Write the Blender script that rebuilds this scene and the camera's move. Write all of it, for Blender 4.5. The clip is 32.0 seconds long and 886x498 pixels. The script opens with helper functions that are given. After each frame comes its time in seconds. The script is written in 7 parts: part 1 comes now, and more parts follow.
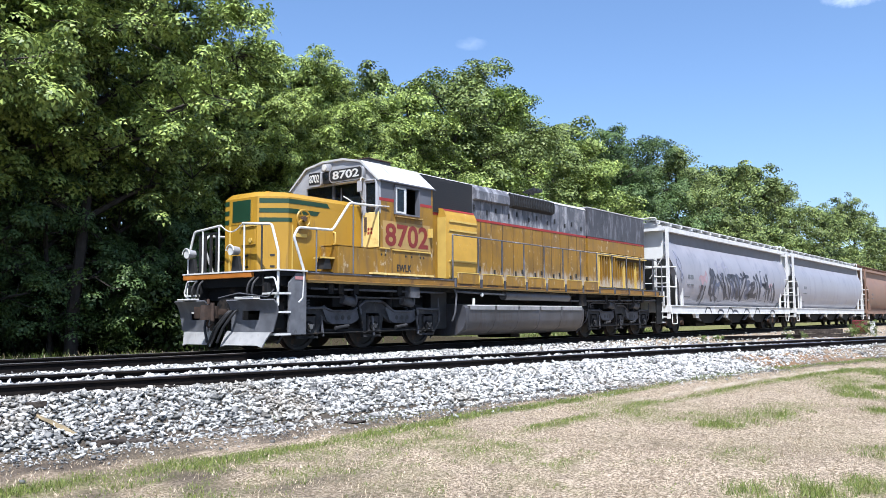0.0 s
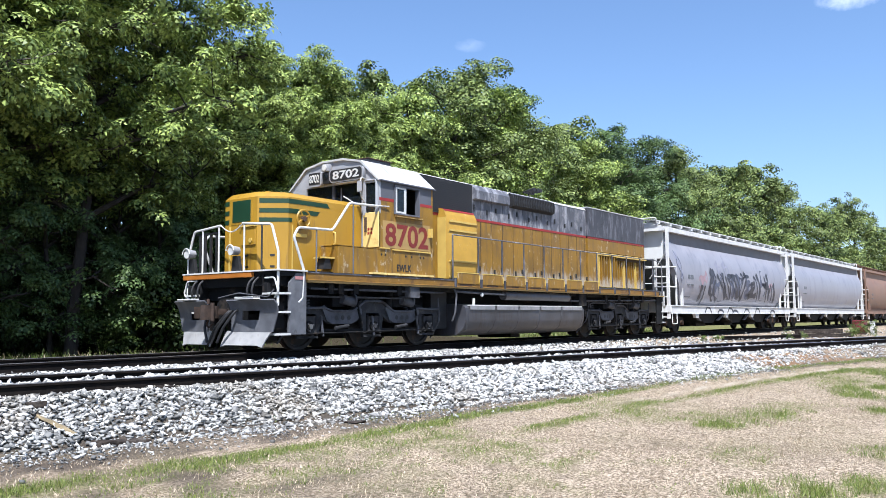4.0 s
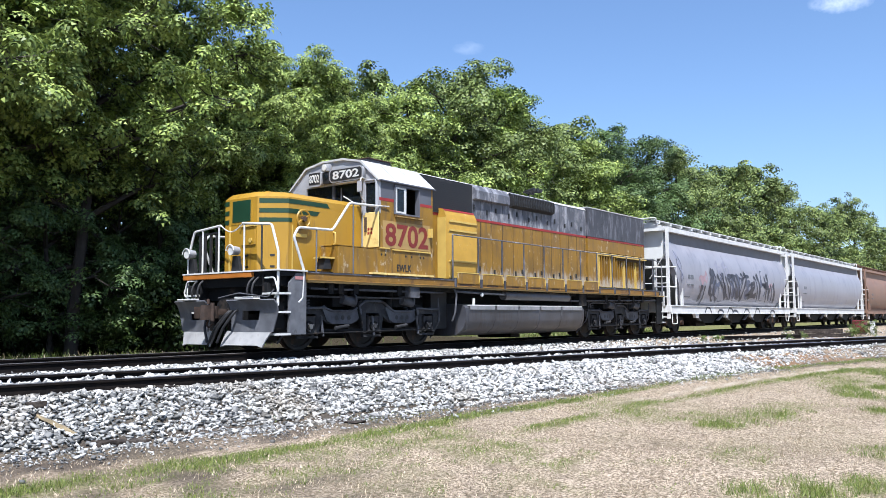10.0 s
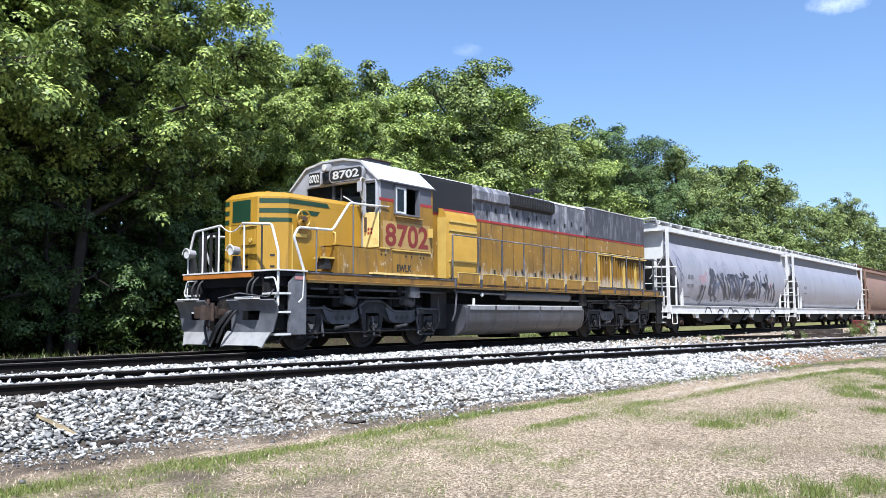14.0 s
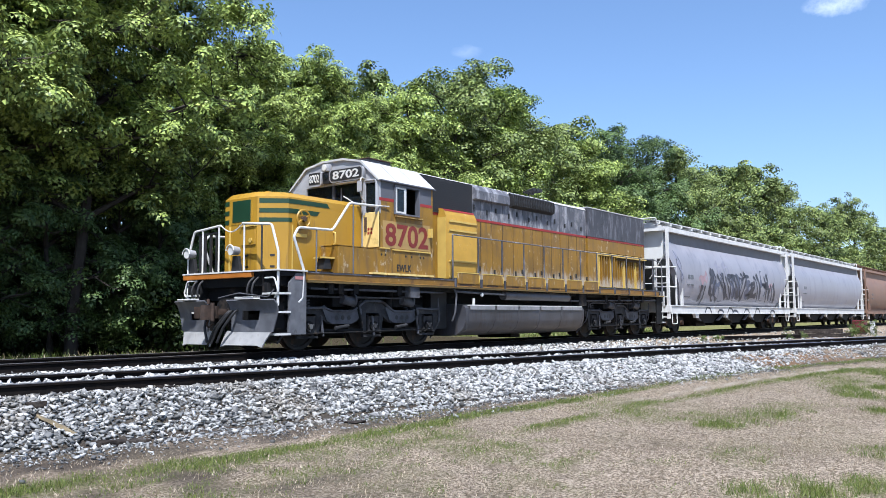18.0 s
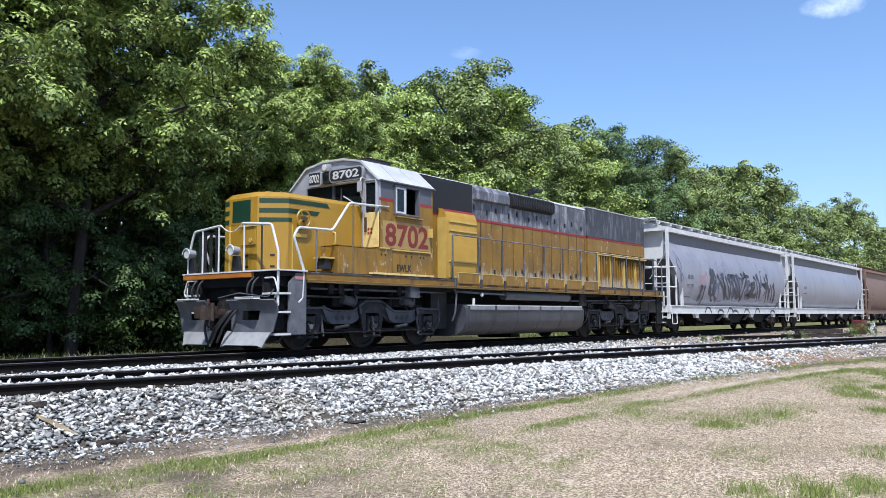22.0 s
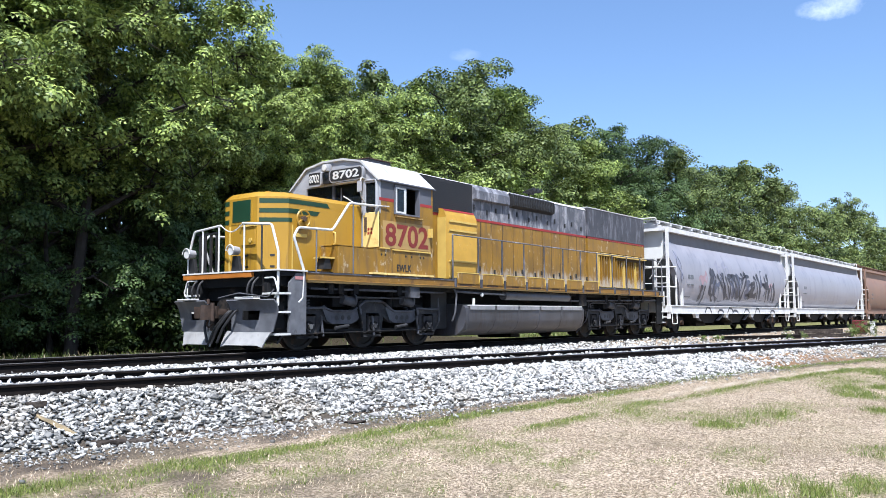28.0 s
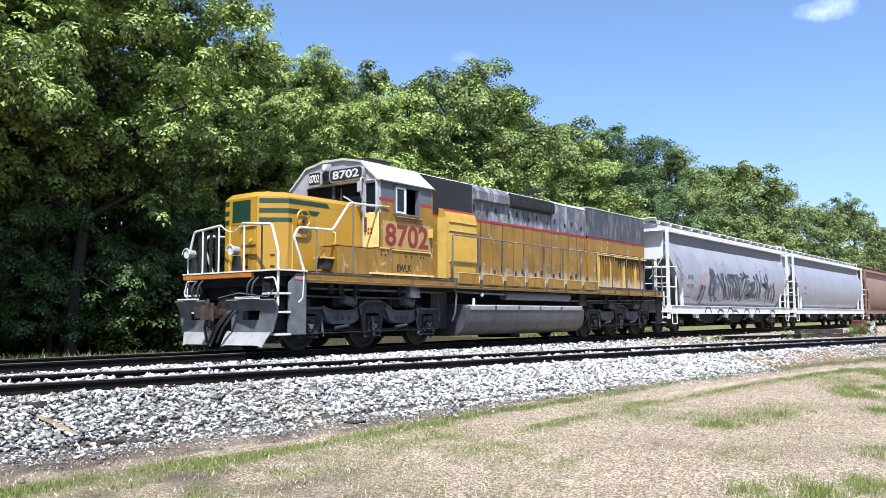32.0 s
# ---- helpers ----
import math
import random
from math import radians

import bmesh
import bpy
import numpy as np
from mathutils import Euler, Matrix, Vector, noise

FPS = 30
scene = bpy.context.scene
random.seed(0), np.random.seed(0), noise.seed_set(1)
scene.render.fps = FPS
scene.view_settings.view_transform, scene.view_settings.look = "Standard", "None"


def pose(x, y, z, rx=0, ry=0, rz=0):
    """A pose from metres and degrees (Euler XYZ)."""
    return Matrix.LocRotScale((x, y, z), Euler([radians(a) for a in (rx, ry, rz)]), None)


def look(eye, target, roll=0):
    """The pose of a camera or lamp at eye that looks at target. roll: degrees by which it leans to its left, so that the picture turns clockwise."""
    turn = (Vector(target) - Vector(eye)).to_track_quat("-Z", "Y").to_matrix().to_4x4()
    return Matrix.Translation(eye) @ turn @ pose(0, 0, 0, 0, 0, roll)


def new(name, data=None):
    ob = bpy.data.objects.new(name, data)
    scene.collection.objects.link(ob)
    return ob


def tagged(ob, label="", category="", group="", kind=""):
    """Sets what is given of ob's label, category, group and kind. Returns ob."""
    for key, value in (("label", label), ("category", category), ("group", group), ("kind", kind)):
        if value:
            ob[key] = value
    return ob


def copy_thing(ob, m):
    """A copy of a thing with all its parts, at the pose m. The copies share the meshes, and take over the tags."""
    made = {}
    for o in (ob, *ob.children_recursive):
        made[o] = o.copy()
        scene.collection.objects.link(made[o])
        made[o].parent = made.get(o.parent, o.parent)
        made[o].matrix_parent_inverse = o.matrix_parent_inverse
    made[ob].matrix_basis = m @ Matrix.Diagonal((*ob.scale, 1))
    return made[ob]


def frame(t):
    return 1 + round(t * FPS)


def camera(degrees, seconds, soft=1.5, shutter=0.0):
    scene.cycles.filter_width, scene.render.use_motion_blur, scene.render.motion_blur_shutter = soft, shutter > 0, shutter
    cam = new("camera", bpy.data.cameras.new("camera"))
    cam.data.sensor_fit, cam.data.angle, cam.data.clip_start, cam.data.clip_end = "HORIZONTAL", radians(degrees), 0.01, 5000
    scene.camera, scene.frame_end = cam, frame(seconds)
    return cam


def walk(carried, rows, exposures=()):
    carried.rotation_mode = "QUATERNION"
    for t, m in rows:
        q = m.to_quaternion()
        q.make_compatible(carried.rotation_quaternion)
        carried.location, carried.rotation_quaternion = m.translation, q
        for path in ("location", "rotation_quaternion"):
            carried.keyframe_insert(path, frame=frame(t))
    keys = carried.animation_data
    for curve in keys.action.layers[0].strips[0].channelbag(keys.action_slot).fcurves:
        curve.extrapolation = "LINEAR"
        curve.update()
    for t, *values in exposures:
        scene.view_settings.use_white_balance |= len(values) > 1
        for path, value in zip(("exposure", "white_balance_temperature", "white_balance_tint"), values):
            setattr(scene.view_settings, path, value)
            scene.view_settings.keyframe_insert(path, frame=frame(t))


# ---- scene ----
cam = camera(56.24, 32.0, soft=0.4)
EYE = Vector((-12.456, -14.270, 0.693))
AIM = EYE + Vector((0.79344, 0.60306, 0.08230)) * 10
walk(cam, [(0.0, look(EYE, AIM, -0.304)), (32.0, look(EYE, AIM, -0.304))],
     exposures=[(0.0, 0.94, 5850, 11), (3.0, 0.94, 5850, 11), (6.0, 1.00, 5850, 11), (10.0, 0.90, 5850, 11), (12.0, 0.95, 5850, 11), (16.0, 0.97, 5850, 11), (20.5, 0.93, 5850, 11), (22.5, 0.93, 5800, 11), (25.0, 0.95, 5850, 11), (28.0, 1.00, 5850, 11), (32.0, 1.02, 5880, 11)])

# ---- world and sun ----
SUN_ELEV, SUN_AZ = 59.0, 48.0      # height; turn from -y towards -x, degrees
world = bpy.data.worlds.new("world")
scene.world = world
world.use_nodes = True
wn = world.node_tree.nodes
wl = world.node_tree.links
sky = wn.new("ShaderNodeTexSky")
sky.sky_type = 'NISHITA'
sky.sun_disc = False
sky.sun_elevation = radians(SUN_ELEV)
sky.sun_rotation = radians(180 + SUN_AZ)
sky.air_density, sky.dust_density, sky.ozone_density = 1.0, 1.5, 4.3
wl.new(sky.outputs[0], wn["Background"].inputs[0])
wn["Background"].inputs[1].default_value = 0.104
sun_dir = Vector((-math.sin(radians(SUN_AZ)) * math.cos(radians(SUN_ELEV)),
                  -math.cos(radians(SUN_AZ)) * math.cos(radians(SUN_ELEV)), math.sin(radians(SUN_ELEV))))
sun = new("sun", bpy.data.lights.new("sun", 'SUN'))
sun.data.energy, sun.data.angle, sun.data.color = 4.9, radians(0.5), (1.0, 0.95, 0.87)
sun.matrix_world = look(sun_dir * 100, (0, 0, 0))
# ---- materials ----
BASE_SCALE = 0.69      # cuts base colours, so less bounced light fills the shade


def scaled(col):
    return tuple(c * BASE_SCALE for c in col)


def mat(name, col, rough=0.6, metal=0.0, var=0.18, scale=2.5, dirt=None, dirt_amt=0.0, dirt_scale=1.2, streak=0.0,
        bump=0.0, bscale=30.0, rand=0.0, spec=0.5, wear=None, wear_amt=0.0, wear_streak=0.0, foot=None):
    col, dirt, wear = scaled(col), dirt and scaled(dirt), wear and scaled(wear)
    m = bpy.data.materials.new(name)
    m.use_nodes = True
    n, l = m.node_tree.nodes, m.node_tree.links
    b = n["Principled BSDF"]
    b.inputs["Metallic"].default_value = metal
    b.inputs["Specular IOR Level"].default_value = spec
    tc = n.new("ShaderNodeTexCoord")
    n1 = n.new("ShaderNodeTexNoise")
    n1.inputs["Scale"].default_value, n1.inputs["Detail"].default_value = scale, 6
    l.new(tc.outputs["Object"], n1.inputs["Vector"])
    mix = n.new("ShaderNodeMix")
    mix.data_type = 'RGBA'
    mix.inputs["A"].default_value = (*[c * (1 - var) for c in col], 1)
    mix.inputs["B"].default_value = (*[min(1, c * (1 + var)) for c in col], 1)
    mr = n.new("ShaderNodeMapRange")
    mr.inputs["From Min"].default_value, mr.inputs["From Max"].default_value = 0.3, 0.7
    l.new(n1.outputs["Fac"], mr.inputs["Value"])
    l.new(mr.outputs[0], mix.inputs["Factor"])
    out = mix.outputs["Result"]
    if dirt:
        n2 = n.new("ShaderNodeTexNoise")
        n2.inputs["Scale"].default_value, n2.inputs["Detail"].default_value = dirt_scale, 8
        n2.inputs["Roughness"].default_value = 0.65
        if streak:
            mp = n.new("ShaderNodeMapping")
            mp.inputs["Scale"].default_value = (1 + streak, 1 + streak, 1 / (1 + streak))
            l.new(tc.outputs["Object"], mp.inputs["Vector"])
            l.new(mp.outputs[0], n2.inputs["Vector"])
        else:
            l.new(tc.outputs["Object"], n2.inputs["Vector"])
        r2 = n.new("ShaderNodeMapRange")
        r2.inputs["From Min"].default_value, r2.inputs["From Max"].default_value = 0.68 - 0.3 * dirt_amt, 0.82 - 0.2 * dirt_amt
        r2.inputs["To Max"].default_value = 0.85
        l.new(n2.outputs["Fac"], r2.inputs["Value"])
        m2 = n.new("ShaderNodeMix")
        m2.data_type = 'RGBA'
        m2.inputs["B"].default_value = (*dirt, 1)
        l.new(out, m2.inputs["A"])
        l.new(r2.outputs[0], m2.inputs["Factor"])
        out = m2.outputs["Result"]
    if wear:
        n4 = n.new("ShaderNodeTexNoise")
        n4.inputs["Scale"].default_value, n4.inputs["Detail"].default_value = 3.1, 10
        n4.inputs["Roughness"].default_value = 0.75
        mp4 = n.new("ShaderNodeMapping")
        mp4.inputs["Location"].default_value = (17.3, 5.1, 2.7)
        mp4.inputs["Scale"].default_value = (1 + wear_streak, 1 + wear_streak, 1 / (1 + wear_streak))
        l.new(tc.outputs["Object"], mp4.inputs["Vector"])
        l.new(mp4.outputs[0], n4.inputs["Vector"])
        r4 = n.new("ShaderNodeMapRange")
        r4.inputs["From Min"].default_value, r4.inputs["From Max"].default_value, r4.inputs["To Max"].default_value = 0.72 - 0.25 * wear_amt, 0.78 - 0.22 * wear_amt, 0.75
        l.new(n4.outputs["Fac"], r4.inputs["Value"])
        m4 = n.new("ShaderNodeMix")
        m4.data_type = 'RGBA'
        m4.inputs["B"].default_value = (*wear, 1)
        l.new(out, m4.inputs["A"])
        l.new(r4.outputs[0], m4.inputs["Factor"])
        out = m4.outputs["Result"]
    if foot:
        low, high, bleach = foot     # ragged peeling that climbs from one height to another
        xyz = n.new("ShaderNodeSeparateXYZ")
        l.new(tc.outputs["Object"], xyz.inputs[0])
        n5 = n.new("ShaderNodeTexNoise")
        n5.inputs["Scale"].default_value, n5.inputs["Detail"].default_value, n5.inputs["Roughness"].default_value = 4.0, 9, 0.7
        mp5 = n.new("ShaderNodeMapping")
        mp5.inputs["Scale"].default_value = (1.6, 1.6, 0.5)
        l.new(tc.outputs["Object"], mp5.inputs["Vector"])
        l.new(mp5.outputs[0], n5.inputs["Vector"])
        climb = n.new("ShaderNodeMapRange")
        climb.inputs["From Min"].default_value, climb.inputs["From Max"].default_value = high, low
        l.new(xyz.outputs["Z"], climb.inputs["Value"])
        both = n.new("ShaderNodeMath")
        both.operation = 'MULTIPLY'
        l.new(climb.outputs[0], both.inputs[0])
        l.new(n5.outputs["Fac"], both.inputs[1])
        r5 = n.new("ShaderNodeMapRange")
        r5.inputs["From Min"].default_value, r5.inputs["From Max"].default_value, r5.inputs["To Max"].default_value = 0.30, 0.42, 0.85
        l.new(both.outputs[0], r5.inputs["Value"])
        m5 = n.new("ShaderNodeMix")
        m5.data_type = 'RGBA'
        m5.inputs["B"].default_value = (*scaled(bleach), 1)
        l.new(out, m5.inputs["A"])
        l.new(r5.outputs[0], m5.inputs["Factor"])
        out = m5.outputs["Result"]
    if rand:
        oi = n.new("ShaderNodeObjectInfo")
        r3 = n.new("ShaderNodeMapRange")
        r3.inputs["To Min"].default_value, r3.inputs["To Max"].default_value = 1 - rand, 1 + rand
        l.new(oi.outputs["Random"], r3.inputs["Value"])
        hs = n.new("ShaderNodeHueSaturation")
        l.new(out, hs.inputs["Color"])
        l.new(r3.outputs[0], hs.inputs["Value"])
        out = hs.outputs[0]
    l.new(out, b.inputs["Base Color"])
    rr = n.new("ShaderNodeMapRange")
    rr.inputs["To Min"].default_value, rr.inputs["To Max"].default_value = max(0, rough - 0.12), min(1, rough + 0.12)
    l.new(n1.outputs["Fac"], rr.inputs["Value"])
    l.new(rr.outputs[0], b.inputs["Roughness"])
    if bump:
        n3 = n.new("ShaderNodeTexNoise")
        n3.inputs["Scale"].default_value, n3.inputs["Detail"].default_value = bscale, 4
        l.new(tc.outputs["Object"], n3.inputs["Vector"])
        bp = n.new("ShaderNodeBump")
        bp.inputs["Strength"].default_value, bp.inputs["Distance"].default_value = bump, 0.02
        l.new(n3.outputs["Fac"], bp.inputs["Height"])
        l.new(bp.outputs[0], b.inputs["Normal"])
    return m


def leaf_mat(name, col, tip):
    col, tip = [0.75 * c for c in col], [0.75 * c for c in tip]
    m = bpy.data.materials.new(name)
    m.use_nodes = True
    n, l = m.node_tree.nodes, m.node_tree.links
    b = n["Principled BSDF"]
    g = n.new("ShaderNodeNewGeometry")
    mix = n.new("ShaderNodeMix")
    mix.data_type = 'RGBA'
    mix.inputs["A"].default_value, mix.inputs["B"].default_value = (*col, 1), (*tip, 1)
    l.new(g.outputs["Random Per Island"], mix.inputs["Factor"])
    oi = n.new("ShaderNodeObjectInfo")
    mr = n.new("ShaderNodeMapRange")
    mr.inputs["To Min"].default_value, mr.inputs["To Max"].default_value = 0.8, 1.2
    l.new(oi.outputs["Random"], mr.inputs["Value"])
    hs = n.new("ShaderNodeHueSaturation")
    l.new(mix.outputs["Result"], hs.inputs["Color"])
    l.new(mr.outputs[0], hs.inputs["Value"])
    l.new(hs.outputs[0], b.inputs["Base Color"])
    b.inputs["Roughness"].default_value = 0.45
    b.inputs["Specular IOR Level"].default_value = 0.22
    tr = n.new("ShaderNodeBsdfTranslucent")
    hs2 = n.new("ShaderNodeHueSaturation")
    hs2.inputs["Value"].default_value = 1.3
    hs2.inputs["Hue"].default_value = 0.485
    l.new(hs.outputs[0], hs2.inputs["Color"])
    l.new(hs2.outputs[0], tr.inputs["Color"])
    ms = n.new("ShaderNodeMixShader")
    ms.inputs[0].default_value = 0.1
    l.new(b.outputs[0], ms.inputs[1])
    l.new(tr.outputs[0], ms.inputs[2])
    l.new(ms.outputs[0], n["Material Output"].inputs["Surface"])
    return m


RUST = (0.16, 0.075, 0.035)
M_YELLOW = mat("yellow_paint", (0.325, 0.172, 0.012), 0.5, var=0.2, scale=1.3, dirt=(0.15, 0.088, 0.04), dirt_amt=0.62, dirt_scale=2.4, streak=2.0, wear=(0.66, 0.58, 0.42), wear_amt=0.6, wear_streak=0.35, bump=0.05, bscale=6)
M_DOOR = mat("peeling_yellow_door_paint", (0.325, 0.172, 0.012), 0.5, var=0.25, scale=1.3, dirt=(0.14, 0.082, 0.035), dirt_amt=0.66, dirt_scale=2.6, streak=1.6, wear=(0.6, 0.5, 0.34), wear_amt=0.56, bump=0.05, bscale=6, foot=(1.7, 2.75, (0.55, 0.49, 0.4)))
M_YELLOW_NOSE = mat("yellow_nose_paint", (0.48, 0.27, 0.022), 0.45, var=0.1, scale=1.1, dirt=(0.24, 0.14, 0.04), dirt_amt=0.45, dirt_scale=2.5, streak=2.0, wear=(0.6, 0.48, 0.25), wear_amt=0.3)
M_YELLOW_PALE = mat("faded_sunlit_yellow_paint", (0.72, 0.5, 0.12), 0.6, var=0.12, dirt=(0.45, 0.27, 0.06), dirt_amt=0.3)
# Yellow lightened to hold the sun on the cab door and lower ribs.
M_YELLOW_BRIGHT = mat("sunlit_pale_yellow_paint", (0.92, 0.7, 0.26), 0.6, var=0.12, dirt=(0.5, 0.33, 0.1), dirt_amt=0.3, dirt_scale=4)
M_SILL = mat("rust_stained_yellow_paint", (0.33, 0.165, 0.014), 0.6, var=0.25, scale=3, dirt=(0.10, 0.05, 0.025), dirt_amt=0.8, dirt_scale=3, wear=(0.7, 0.58, 0.35), wear_amt=0.5)
M_ORANGE = mat("orange_sill_paint", (0.5, 0.17, 0.02), 0.55, var=0.15, dirt=(0.2, 0.09, 0.03), dirt_amt=0.4)
M_GREY = mat("grey_hood_paint", (0.13, 0.135, 0.16), 0.6, var=0.35, scale=1.6, dirt=(0.56, 0.56, 0.60), dirt_amt=0.68, dirt_scale=2.6, streak=0.6, wear=(0.04, 0.04, 0.045), wear_amt=0.62)
M_GREY_DARK = mat("dark_grey_hood_paint", (0.06, 0.062, 0.075), 0.65, var=0.35, scale=1.4, dirt=(0.25, 0.25, 0.29), dirt_amt=0.62, wear=(0.025, 0.025, 0.03), wear_amt=0.6, dirt_scale=3.0, streak=0.8)
M_GREY_CAB = mat("cab_grey_paint", (0.13, 0.135, 0.16), 0.55, var=0.15, scale=1.0, dirt=(0.4, 0.4, 0.42), dirt_amt=0.25)
M_CAB_FRONT = mat("light_grey_cab_paint", (0.42, 0.425, 0.45), 0.55, var=0.15, dirt=(0.2, 0.2, 0.2), dirt_amt=0.25)
M_ROOF = mat("white_grey_roof_paint", (0.6, 0.6, 0.595), 0.6, var=0.12, dirt=(0.3, 0.28, 0.25), dirt_amt=0.25)
M_PLOW = mat("plow_grey_paint", (0.135, 0.14, 0.158), 0.6, var=0.3, scale=4, dirt=(0.22, 0.22, 0.23), dirt_amt=0.4, dirt_scale=3, wear=(0.05, 0.05, 0.05), wear_amt=0.4, bump=0.05, bscale=5)
M_BARE = mat("pale_steel", (0.42, 0.42, 0.42), 0.55, 0.0, var=0.2, scale=5, dirt=(0.25, 0.23, 0.21), dirt_amt=0.4, dirt_scale=5)
M_RED = mat("red_stripe_paint", (0.36, 0.03, 0.026), 0.5, var=0.15, dirt=(0.25, 0.1, 0.07), dirt_amt=0.3)
M_NUM = mat("dark_red_number_paint", (0.24, 0.028, 0.018), 0.5, var=0.15)
M_GREEN = mat("green_stripe_paint", (0.010, 0.052, 0.022), 0.5, var=0.15)
M_WHITE = mat("white_paint", (0.78, 0.78, 0.76), 0.5, var=0.08, scale=6, dirt=(0.35, 0.33, 0.3), dirt_amt=0.3, dirt_scale=6)
M_BLACK = mat("black_paint", (0.02, 0.02, 0.022), 0.6, var=0.3)
M_UNDER = mat("grimy_underframe", (0.011, 0.0115, 0.013), 0.75, spec=0.2, var=0.4, scale=4, dirt=(0.1, 0.075, 0.055), dirt_amt=0.4, dirt_scale=3, bump=0.2, bscale=25)
M_TRUCK = mat("dusty_truck_casting", (0.105, 0.108, 0.122), 0.7, spec=0.25, var=0.45, scale=4, dirt=(0.03, 0.026, 0.024), dirt_amt=0.45, dirt_scale=3, bump=0.25, bscale=25)
M_TANK = mat("grey_fuel_tank_paint", (0.085, 0.087, 0.102), 0.42, wear=(0.14, 0.14, 0.15), wear_amt=0.4, wear_streak=1.0, var=0.3, scale=1.5, dirt=(0.05, 0.035, 0.028), dirt_amt=0.5, dirt_scale=2.5, streak=1.5, bump=0.05, bscale=4)
M_FRAME = mat("oily_dusty_frame_casting", (0.04, 0.0405, 0.044), 0.7, spec=0.25, var=0.5, scale=5, dirt=(0.13, 0.115, 0.10), dirt_amt=0.45, dirt_scale=4, bump=0.3, bscale=25)
M_WHEEL = mat("wheel_steel", (0.017, 0.015, 0.014), 0.8, 0.0, var=0.35, scale=6, dirt=RUST, dirt_amt=0.3)
M_STEEL = mat("worn_steel", (0.3, 0.29, 0.28), 0.4, 0.8, var=0.2, scale=8)
M_RUST = mat("rusty_steel", (0.085, 0.048, 0.032), 0.8, 0.1, var=0.4, scale=8, dirt=(0.07, 0.045, 0.035), dirt_amt=0.5, dirt_scale=6, bump=0.3, bscale=60)
M_RUST_DARK = mat("dark_rusty_casting", (0.05, 0.03, 0.021), 0.8, 0.1, var=0.5, scale=9, dirt=(0.11, 0.065, 0.04), dirt_amt=0.45, dirt_scale=6, bump=0.3, bscale=50)
M_RAILHEAD = mat("rail_head_steel", (0.35, 0.33, 0.32), 0.35, 0.8, var=0.2, scale=3, dirt=(0.12, 0.09, 0.07), dirt_amt=0.35)
M_RAIL = mat("rusty_rail", (0.014, 0.011, 0.010), 0.85, 0.1, spec=0.15, var=0.4, scale=6, dirt=(0.045, 0.03, 0.022), dirt_amt=0.35, dirt_scale=4, bump=0.3, bscale=40)
M_TIE = mat("creosoted_wood", (0.05, 0.04, 0.034), 0.9, spec=0.15, var=0.4, scale=8, dirt=(0.16, 0.14, 0.12), dirt_amt=0.5, dirt_scale=8, bump=0.5, bscale=40, rand=0.3)
M_HOP = mat("pale_grey_hopper_paint", (0.35, 0.35, 0.40), 0.45, var=0.14, scale=0.8, dirt=(0.21, 0.21, 0.26), dirt_amt=0.5, dirt_scale=1.1, streak=1.0, wear=(0.42, 0.42, 0.45), wear_amt=0.35)
M_HOP_ROOF = mat("white_hopper_roof_paint", (0.78, 0.78, 0.77), 0.55, var=0.12, dirt=(0.35, 0.3, 0.25), dirt_amt=0.3)
M_HOP_BROWN = mat("brown_hopper_paint", (0.27, 0.16, 0.11), 0.6, var=0.15, scale=0.8, dirt=(0.16, 0.1, 0.08), dirt_amt=0.4, dirt_scale=1.0)
M_SCRAWL = mat("dark_spray_paint", (0.055, 0.057, 0.08), 0.5, var=0.3)
M_BARK = mat("grey_brown_bark", (0.05, 0.04, 0.033), 0.9, var=0.35, scale=6, bump=0.6, bscale=20)
M_LEAF = leaf_mat("walnut_leaf", (0.07, 0.12, 0.032), (0.47, 0.59, 0.155))
M_LEAF_FAR = leaf_mat("woodland_leaf", (0.055, 0.09, 0.028), (0.30, 0.375, 0.115))
M_LEAF_COOL = leaf_mat("deep_green_leaf", (0.045, 0.085, 0.03), (0.175, 0.26, 0.088))
# Understorey leaf with the shade below the crowns put into its colour.
M_LEAF_DARK = leaf_mat("leaf_darkened_for_shade", (0.03, 0.055, 0.01), (0.06, 0.09, 0.018))
M_WEED = leaf_mat("weed_leaf", (0.07, 0.13, 0.025), (0.16, 0.19, 0.05))
M_GRASS = leaf_mat("green_grass", (0.10, 0.15, 0.032), (0.29, 0.33, 0.09))
M_STRAW = leaf_mat("dry_grass", (0.29, 0.22, 0.14), (0.91, 0.755, 0.56))


def glass_mat(name, col, see=0.25):
    """Glass over a dark space: clear gloss above a tinted, partly see-through pane."""
    m = bpy.data.materials.new(name)
    m.use_nodes = True
    b = m.node_tree.nodes["Principled BSDF"]
    b.inputs["Base Color"].default_value = (*col, 1)
    b.inputs["Roughness"].default_value = 0.04
    b.inputs["IOR"].default_value = 1.5
    b.inputs["Alpha"].default_value = 1 - see
    return m


M_GLASS = glass_mat("window_glass", (0.012, 0.016, 0.02))
M_LENS = glass_mat("lamp_lens", (0.55, 0.55, 0.53), 0.05)


